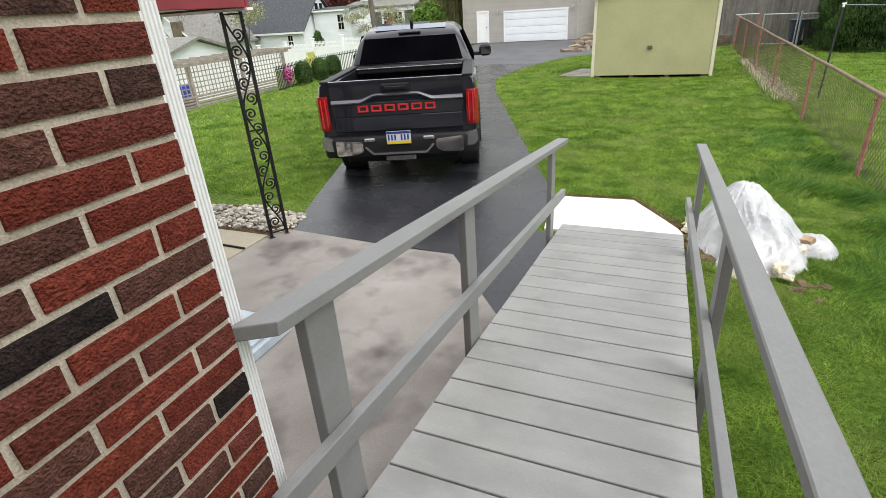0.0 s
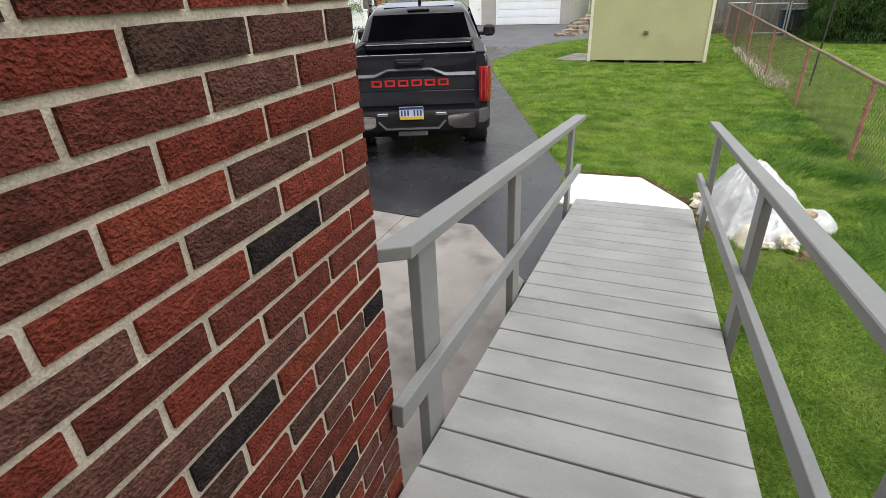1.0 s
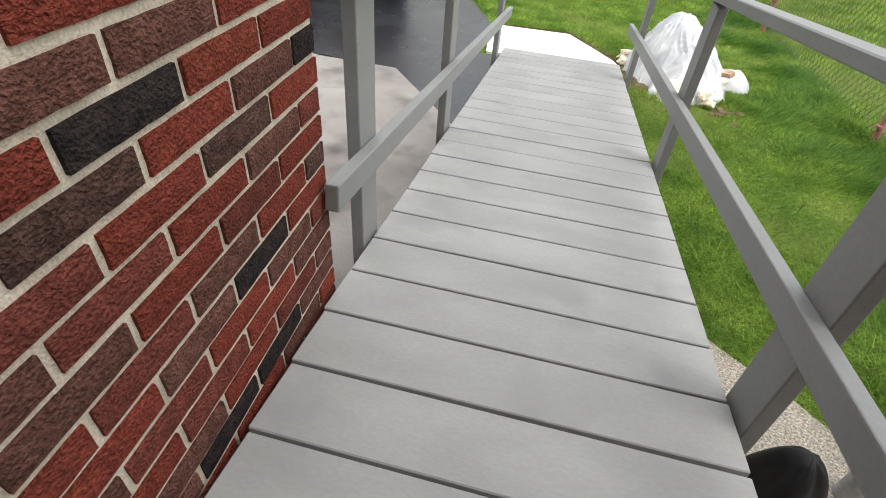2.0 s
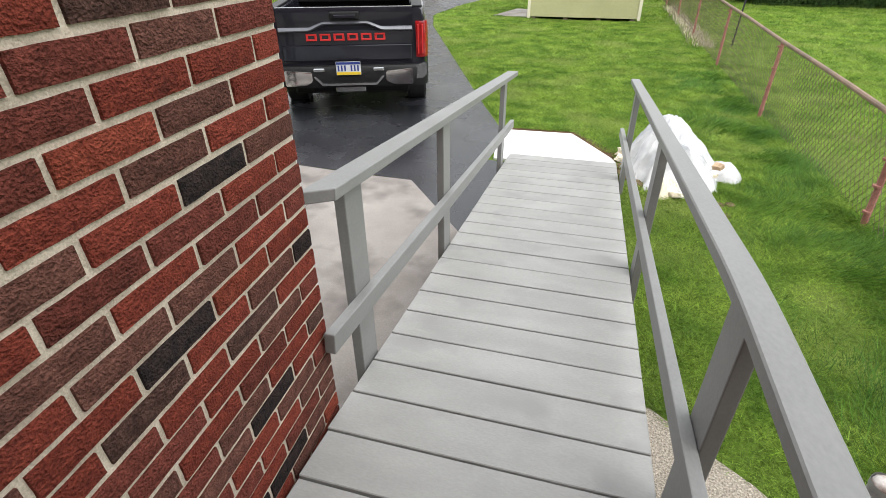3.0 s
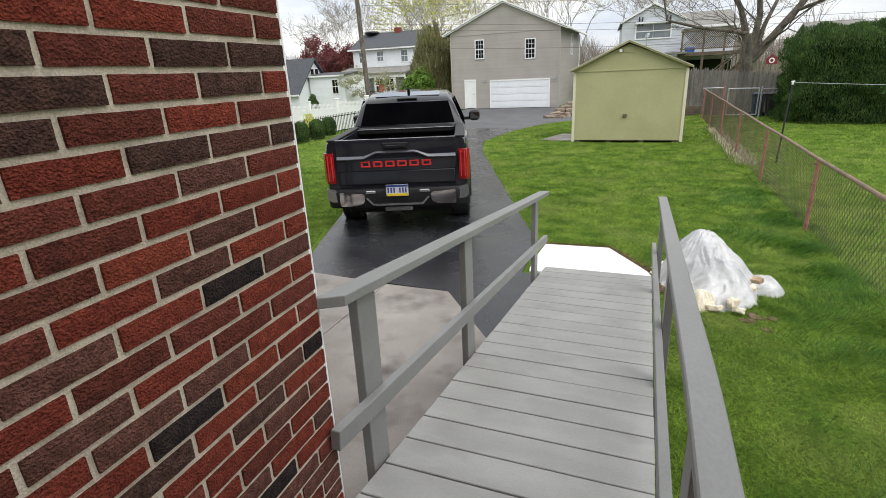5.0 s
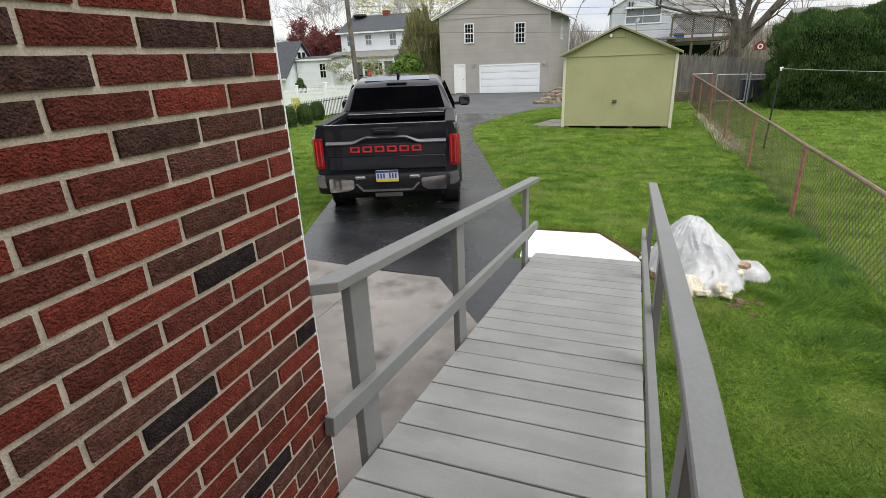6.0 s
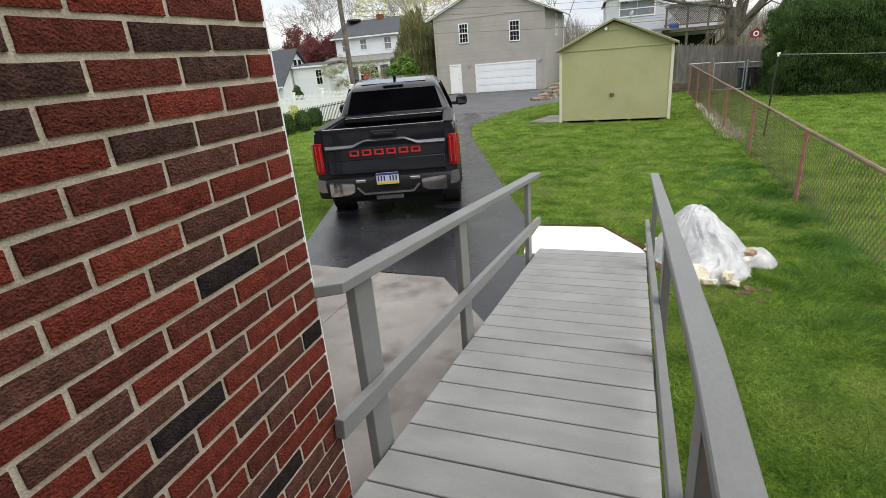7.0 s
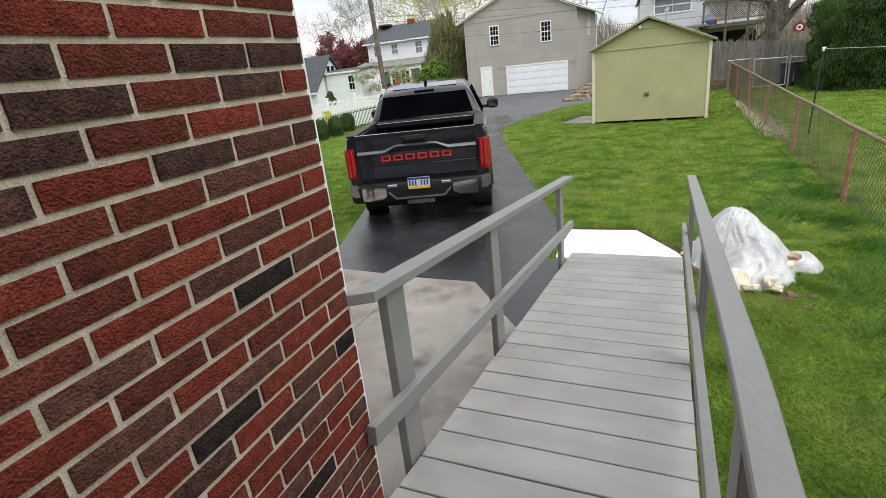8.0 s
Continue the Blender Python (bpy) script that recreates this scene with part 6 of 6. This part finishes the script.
                vs = [bm.verts.new(p) for p in (a - Vector((0.025, 0, 0)), a + Vector((0.025, 0, 0)), b + Vector((0.025, 0, 0)), b - Vector((0.025, 0, 0)))]
                bm.faces.new(vs)
    part("lattice", bm, M["brown_wood"], d)
    for i in range(9):
        u = i / 9
        part("stair_tread", one_box(6.3 - 2.3 * u, 6.62 - 2.3 * u, 35.9, 36.9, 2.72 - 2.0 * u, 2.78 - 2.0 * u), M["brown_wood"], d)
    for y in (35.85, 36.95):
        for dz, th in ((0.0, 0.24), (1.0, 0.09)):
            bm = bmesh.new()
            prism(bm, [(6.6, 2.75 + dz), (4.0, 0.5 + dz), (4.0, 0.5 + dz + th), (6.6, 2.75 + dz + th)], "y", y - 0.03, y + 0.03)
            part("stair_rail", bm, M["brown_wood"], d)
        for i in range(12):
            x = 4.1 + i * 0.21
            z = 0.5 + (x - 4.0) * 2.25 / 2.6
            part("baluster", one_box(x, x + 0.04, y - 0.02, y + 0.02, z + 0.2, z + 1.0), M["brown_wood"], d)
    st = thing("storage_box", TURN @ pose(2.81, 37.2, 2.66), "small bright blue plastic box on the deck", "box")
    part("box_body", one_box(-0.28, 0.28, -0.15, 0.15, 0.0, 0.3, 0.02), surf("blue_plastic", (0.02, 0.10, 0.42), (0.03, 0.13, 0.5), rough=0.4, fine=0.05), st)
    sd = thing("satellite_dish", TURN @ pose(0.2, 37.4, 0.62), "small pale satellite dish on a pole by the blue house", "satellite dish")
    part("mast", tube(bmesh.new(), [(0, 0, -1.1), (0, 0, 3.1)], 0.03, 8), M["galvanised"], sd)
    bm = bmesh.new()
    loft(bm, [[(r * math.cos(a), 0.35 * r * r * 3 - 0.05, r * math.sin(a)) for a in [2 * math.pi * k / 20 for k in range(20)]] for r in (0.02, 0.1, 0.16, 0.2)])
    bmesh.ops.transform(bm, matrix=pose(0, -0.1, 3.2, -25, 0, -50), verts=bm.verts)
    part("reflector", bm, M["galvanised"], sd, smooth=True)
    part("feed_arm", tube(bmesh.new(), [(0, -0.1, 3.05), (-0.12, -0.5, 3.15)], 0.015, 6), M["galvanised"], sd)
    sg = thing("painted_sign", pose(7.67, 38, -0.3), "red house-shaped sign with a white ring", "sign")
    bm = bmesh.new()
    prism(bm, [(-0.32, 2.02), (0.32, 2.02), (0.32, 2.36), (0, 2.62), (-0.32, 2.36)], "y", -0.03, 0.03)
    part("board", bm, M["red_paint"], sg)
    bm = bmesh.new()
    loft(bm, [[(r * math.cos(a), y, 2.25 + r * math.sin(a)) for r, y in ((0.09, -0.05), (0.16, -0.05), (0.16, -0.032), (0.09, -0.032))] for a in [2 * math.pi * k / 20 for k in range(21)]])
    part("ring", bm, M["white_paint"], sg)
    part("stake", one_box(-0.03, 0.03, 0.031, 0.09, -0.2, 2.3), M["old_wood"], sg)
    gable_house("far_grey_house", "far pale grey house behind the big tree", 13.6, 17.5, 55, 62, -0.5, 4.2, 5.4, "siding_blue", "shingle_light", "x")


def build_left_fences():
    f = thing("vinyl_fence", pose(0, 0, 0), "white vinyl privacy fence with a spindled top", "fence")
    x0, x1, y = -30.4, -13.45, 24.0
    gx = lambda x: -0.80 + 0.055 * (max(x, -22) + 18)
    n = 9
    for i in range(n + 1):
        x = x0 + (x1 - x0) * i / n
        bm = one_box(x - 0.075, x + 0.075, y - 0.075, y + 0.075, min(gx(x), 0) - 0.35, gx(x) + 1.62, 0.01)
        part("fence_post", bm, M["white_paint"], f)
        part("post_cap", one_box(x - 0.10, x + 0.10, y - 0.10, y + 0.10, gx(x) + 1.625, gx(x) + 1.70, 0.02), M["white_paint"], f)
        if i < n:
            xa, xb = x + 0.08, x + (x1 - x0) / n - 0.08
            z = gx(x)
            part("fence_panel", one_box(xa, xb, y - 0.02, y + 0.02, z + 0.05, z + 1.18), M["white_paint"], f)
            part("fence_rail", one_box(xa, xb, y - 0.03, y + 0.03, z + 1.185, z + 1.27), M["white_paint"], f)
            bm = bmesh.new()
            k = xa
            while k < xb - 0.03:
                prism(bm, [(k, z + 1.275), (k + 0.035, z + 1.275), (k + 0.035, z + 1.50), (k + 0.0175, z + 1.545), (k, z + 1.50)], "y", y - 0.012, y + 0.012)
                k += 0.085
            box(bm, xa, xb, y - 0.022, y - 0.013, z + 1.40, z + 1.44)
            part("spindles", bm, M["white_paint"], f)
    f = thing("vinyl_fence", pose(0, 0, 0), "plain white vinyl fence run behind the lattice screen", "fence")
    for i in range(5):
        ya = 8.6 + i * 1.84
        part("fence_post", one_box(-14.88, -14.74, ya - 0.07, ya + 0.07, -0.85, 0.74, 0.01), M["white_paint"], f)
        part("fence_panel", one_box(-14.83, -14.79, ya + 0.075, ya + 1.765, -0.62, 0.62), M["white_paint"], f)
        part("fence_rail", one_box(-14.85, -14.77, ya + 0.075, ya + 1.765, 0.625, 0.69), M["white_paint"], f)
    f = thing("iron_fence", pose(0.15, 0.07, -0.26), "low black iron picket fence behind the shrubs", "fence")
    pts = [(-11.75, 13.9), (-12.7, 17.5), (-12.6, 21.5), (-10.6, 22.5)]
    for (xa, ya), (xb, yb) in zip(pts, pts[1:]):
        L = math.hypot(xb - xa, yb - ya)
        m = Matrix.Translation((xa, ya, -0.12)) @ Matrix.Rotation(math.atan2(yb - ya, xb - xa), 4, "Z")
        bm = bmesh.new()
        k = 0.0
        while k < L:
            box(bm, k - 0.009, k + 0.009, -0.009, 0.009, 0, 0.92, 0, m)
            k += 0.125
        part("pickets", bm, M["black_iron"], f)
        bm = bmesh.new()
        box(bm, 0, L, -0.014, 0.014, 0.14, 0.17, 0, m)
        box(bm, 0, L, -0.014, 0.014, 0.80, 0.83, 0, m)
        part("fence_rail", bm, M["black_iron"], f)
    # lattice screen with pergola rafters
    p = thing("lattice_pergola", pose(-12.62, 6.9, -0.42, 0, 0, 90), "weathered grey lattice screen with a slatted pergola top", "pergola")
    L, h = 8.8, 1.36
    for i in range(5):
        x = L * i / 4
        part("screen_post", one_box(x - 0.05, x + 0.05, -0.05, 0.05, 0, h, 0.006), M["lattice_wood"], p)
    part("screen_beam", one_box(-0.3, L + 0.3, -0.07, -0.055, h - 0.07, h + 0.02), M["lattice_wood"], p)
    part("screen_rail", one_box(0, L, -0.04, 0.04, 0.38, 0.44), M["lattice_wood"], p)
    bm = bmesh.new()
    x = 0.06
    while x < L:
        box(bm, x, x + 0.03, -0.02, -0.008, 0.44, h - 0.07)
        x += 0.15
    z = 0.5
    while z < h - 0.14:
        box(bm, 0, L, -0.006, 0.006, z, z + 0.03)
        z += 0.15
    part("lattice", bm, M["lattice_wood"], p)
    bm = bmesh.new()
    for i in range(4):
        box(bm, 0, L, -0.02, 0.0, 0.03 + i * 0.09, 0.08 + i * 0.09)
    part("slats", bm, M["lattice_wood"], p)
    for i in range(19):
        x = -0.1 + i * (L + 0.2) / 18
        bm = bmesh.new()
        prism(bm, [(-0.40, h + 0.045), (-0.40, h + 0.075), (-0.36, h + 0.085), (1.5, h + 0.085), (1.5, h + 0.022), (-0.36, h + 0.022)], "x", x - 0.018, x + 0.018)
        part("rafter", bm, M["lattice_wood"], p)
    c = thing("storage_tub", pose(-13.3, 11.2, -0.42, 0, 0, 80), "bright blue plastic tub behind the lattice", "tub")
    part("tub_body", one_box(-0.4, 0.4, -0.25, 0.25, 0.35, 0.75, 0.04), surf("tub_plastic", (0.03, 0.06, 0.42), (0.05, 0.09, 0.5), rough=0.4, fine=0.05), c)
    part("tub_stand", one_box(-0.42, 0.42, -0.27, 0.27, 0.0, 0.345, 0.02), M["old_wood"], c)
    part("edging", one_box(0, 1, 0, 1, 0, 0.01), M["old_wood"], p).matrix_basis = Matrix.Translation((0, -0.32, 0)) @ Matrix.Diagonal((L, 0.22, 12, 1))
    # utility pole and cables
    u = thing("utility_pole", pose(-15.59, 28.1, -0.48), "tall brown wooden utility pole", "utility pole")
    part("shaft", tube(bmesh.new(), [(0, 0, -0.3), (-0.2, 0, 5), (-0.42, 0, 11.5)], [0.16, 0.14, 0.11], 12), M["bark"], u, smooth=True)
    part("crossarm", one_box(-1.5, 0.7, -0.2, -0.08, 10.2, 10.34), M["bark"], u)
    for i, (z0, tgt, sag) in enumerate(((7.2, (18, 27.0, 6.3), 0.5), (6.6, (18, 29.0, 5.8), 0.5), (5.6, (18, 30.0, 4.3), 0.4), (5.3, (18, 30.4, 4.1), 0.45), (4.9, (-32, 46, 4.6), 0.6), (4.6, (-31, 47, 4.3), 0.6), (6.0, (-45, 31, 5.6), 0.9), (4.3, (18, 24.0, 3.4), 0.5))):
        a, b = Vector((-15.75, 28, z0)), Vector(tgt)
        pts = []
        for k in range(17):
            q = k / 16
            pts.append(a.lerp(b, q) - Vector((0, 0, sag * 4 * q * (1 - q))))
        c = thing("overhead_cable", pose(0.16, 0.1, -0.48), "thin overhead cable strung from the utility pole", "cable", "overhead cables")
        part("wire", tube(bmesh.new(), pts, 0.008, 4), M["bark"], c)


def build_woods():
    g = np.random.default_rng(77)
    n = 48000
    X = g.uniform(-110, 40, n)
    Y = 88 + g.normal(0, 5, n) - 0.35 * np.clip(-X - 45, 0, 80)
    top = 6.5 + np.array([2.2 * noise.noise(Vector((x * 0.09, 0, 0))) + 1.2 * noise.noise(Vector((x * 0.4, 3, 0))) for x in X])
    z = -0.8 + top * g.random(n) ** 0.9
    L = g.uniform(0.5, 1.5, n)
    w = g.uniform(0.010, 0.028, n)
    a, b = g.normal(0, 0.35, n), g.normal(0, 0.35, n)
    c = np.stack([X, Y, z], 1)
    up = np.stack([a, b, np.ones(n)], 1) * L[:, None]
    side = np.stack([w, 0 * w, 0.3 * w], 1)
    o = quads("far_woods", np.stack([c - side - up, c + side - up, c + 0.4 * side + up, c - 0.4 * side + up], 1), M["twigs"])
    tagged(o, "hazy band of bare brown woods behind the houses", "woods", kind="stuff")


build_houses()
build_left_fences()
build_woods()

# ---- grass ----
def inside(poly, X, Y):
    r = np.zeros(len(X), bool)
    n = len(poly)
    for i in range(n):
        (xa, ya), (xb, yb) = poly[i], poly[(i + 1) % n]
        c = ((ya > Y) != (yb > Y)) & (X < (xb - xa) * (Y - ya) / (yb - ya + 1e-12) + xa)
        r ^= c
    return r


def build_grass():
    rnd = np.random.default_rng(12)
    bare = [
        [(-2.60, 3.1), (-0.8, 3.0), (0, 0), (1.07, 0), (1.10, 4.06), (0.60, 4.99), (-0.22, 4.965), (-0.50, 5.6), (-1.58, 8.3), (-3.62, 13.4), (-4.25, 15.6), (-4.15, 18.0), (-3.85, 20.0), (-3.2, 22), (-1.8, 24), (-1.2, 34), (-11, 34), (-9.5, 20.0), (-7.2, 14.0), (-3.14, 4.22)],
        [(-1.35, 15.4), (1.9, 15.4), (1.9, 18.3), (-1.35, 18.3)], [(-2.4, 15.9), (-1.4, 15.75), (-1.4, 17.6), (-2.0, 17.8)],
        [(1.0, 0.79), (1.2, 0.77), (1.3, 0.69), (1.44, 0.565), (1.59, 0.455), (1.79, 0.246), (2.1, -0.11), (2.15, -3.3), (0.9, -3.3)],
        [(-7.5, 0), (0, 0), (0, 3.1), (-2.75, 3.2), (-3.0, 4.0), (-4.7, 3.95), (-6, 3.5), (-7.5, 3.4)],
    ]
    patches = [((1.06, 2.95), (-1.2, 5.0), 19000, 0.8), ((-2.0, 2.95), (5.0, 9.0), 9500, 0.85), ((-0.5, 1.06), (4.3, 5.0), 9000, 0.8), ((-4.4, 2.95), (9.0, 15.4), 4500, 0.9), ((-4.5, 3.0), (15.4, 25), 900, 1.3),
               ((2.95, 6.5), (2.0, 10), 2600, 1.1), ((2.95, 9), (10, 24), 1100, 1.1), ((9, 16), (12, 24), 350, 1.3), ((-5.5, -2.8), (3.4, 6.5), 2600, 1.1), ((-9, -3.5), (4.0, 10), 1200, 1.2), ((-12.5, -4.5), (6, 20), 480, 1.3), ((-14, -10.5), (20, 34), 120, 1.4)]
    out = []
    for (xa, xb), (ya, yb), dens, k in patches:
        n = int((xb - xa) * (yb - ya) * dens)
        X, Y = rnd.uniform(xa, xb, n), rnd.uniform(ya, yb, n)
        keep = np.ones(n, bool)
        for p in bare:
            keep &= ~inside(p, X, Y)
        X, Y = X[keep], Y[keep]
        n = len(X)
        d = np.hypot(X - 0.9, Y + 1.1)
        tuft = np.array([noise.noise(Vector((x * 2.1, y * 2.1, 3.3))) + 0.5 * noise.noise(Vector((x * 6, y * 6, 1.3))) + 0.6 * noise.noise(Vector((x * 15, y * 15, 5.3))) for x, y in zip(X, Y)])
        h = (0.026 + 0.032 * rnd.random(n)) * k * np.clip(1 + 0.6 * tuft, 0.55, 1.8)
        near_fence = np.abs(X - FX) < 0.10
        h = np.where(near_fence, h * 1.7, h)
        w = np.maximum(0.0020, d * 0.00055) * rnd.uniform(0.7, 1.3, n)
        ang = rnd.uniform(0, 2 * np.pi, n)
        lean = h * rnd.uniform(0.5, 1.9, n)
        h = h * 0.8
        la = rnd.uniform(0, 2 * np.pi, n)
        Z = np.array([gz(y, x) for x, y in zip(X, Y)])
        a = np.stack([np.cos(ang) * w, np.sin(ang) * w, np.zeros(n)], 1)
        b = np.stack([X, Y, Z - 0.005], 1)
        t = b + np.stack([np.cos(la) * lean, np.sin(la) * lean, h], 1)
        out.append(np.stack([b - a, b + a, t + 0.25 * a, t - 0.25 * a], 1))
    g = quads("grass", np.concatenate(out), M["grass_blades"])
    tagged(g, "bright green uneven spring grass", "grass", kind="stuff")
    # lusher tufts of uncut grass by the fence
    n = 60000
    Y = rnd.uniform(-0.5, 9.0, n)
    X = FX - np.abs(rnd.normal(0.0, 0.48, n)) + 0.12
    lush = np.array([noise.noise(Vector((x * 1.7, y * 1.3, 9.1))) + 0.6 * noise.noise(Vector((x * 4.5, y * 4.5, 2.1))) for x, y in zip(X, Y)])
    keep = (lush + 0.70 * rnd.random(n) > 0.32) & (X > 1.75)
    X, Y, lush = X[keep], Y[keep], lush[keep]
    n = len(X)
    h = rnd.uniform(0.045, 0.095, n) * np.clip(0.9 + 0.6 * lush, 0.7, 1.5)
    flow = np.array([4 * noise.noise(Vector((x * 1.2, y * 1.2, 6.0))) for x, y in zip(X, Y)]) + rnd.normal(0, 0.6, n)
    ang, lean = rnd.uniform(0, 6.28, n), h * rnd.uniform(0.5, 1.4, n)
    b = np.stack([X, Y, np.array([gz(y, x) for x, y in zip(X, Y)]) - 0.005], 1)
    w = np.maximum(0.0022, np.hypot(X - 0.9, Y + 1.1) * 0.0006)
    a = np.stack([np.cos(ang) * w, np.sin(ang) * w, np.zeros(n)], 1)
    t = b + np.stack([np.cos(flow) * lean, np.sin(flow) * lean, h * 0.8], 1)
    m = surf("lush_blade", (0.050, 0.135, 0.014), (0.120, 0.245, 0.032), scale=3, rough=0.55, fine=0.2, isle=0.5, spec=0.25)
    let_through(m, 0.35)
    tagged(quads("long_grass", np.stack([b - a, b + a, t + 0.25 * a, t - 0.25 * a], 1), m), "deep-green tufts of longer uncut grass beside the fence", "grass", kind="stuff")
    # dry stalks along the fence foot
    n = 1500
    Y = rnd.uniform(11.5, 19.0, n)
    X = FX + rnd.normal(0.05, 0.10, n)
    h, la = rnd.uniform(0.04, 0.17, n), rnd.uniform(0, 6.28, n)
    b = np.stack([X, Y, np.array([gz(y) for y in Y])], 1)
    a = np.stack([np.cos(la) * 0.012, np.sin(la) * 0.012, np.zeros(n)], 1)
    t = b + np.stack([np.cos(la + 1) * 0.08, np.sin(la + 1) * 0.08, h], 1)
    m = surf("dry_stalk", (0.38, 0.33, 0.22), (0.55, 0.50, 0.38), scale=3, rough=0.9, fine=0.1, isle=0.3)
    tagged(quads("dry_stalks", np.stack([b - a, b + a, t + 0.5 * a, t - 0.5 * a], 1), m), "pale dry stalks along the fence foot", "dry grass", kind="stuff")


build_grass()
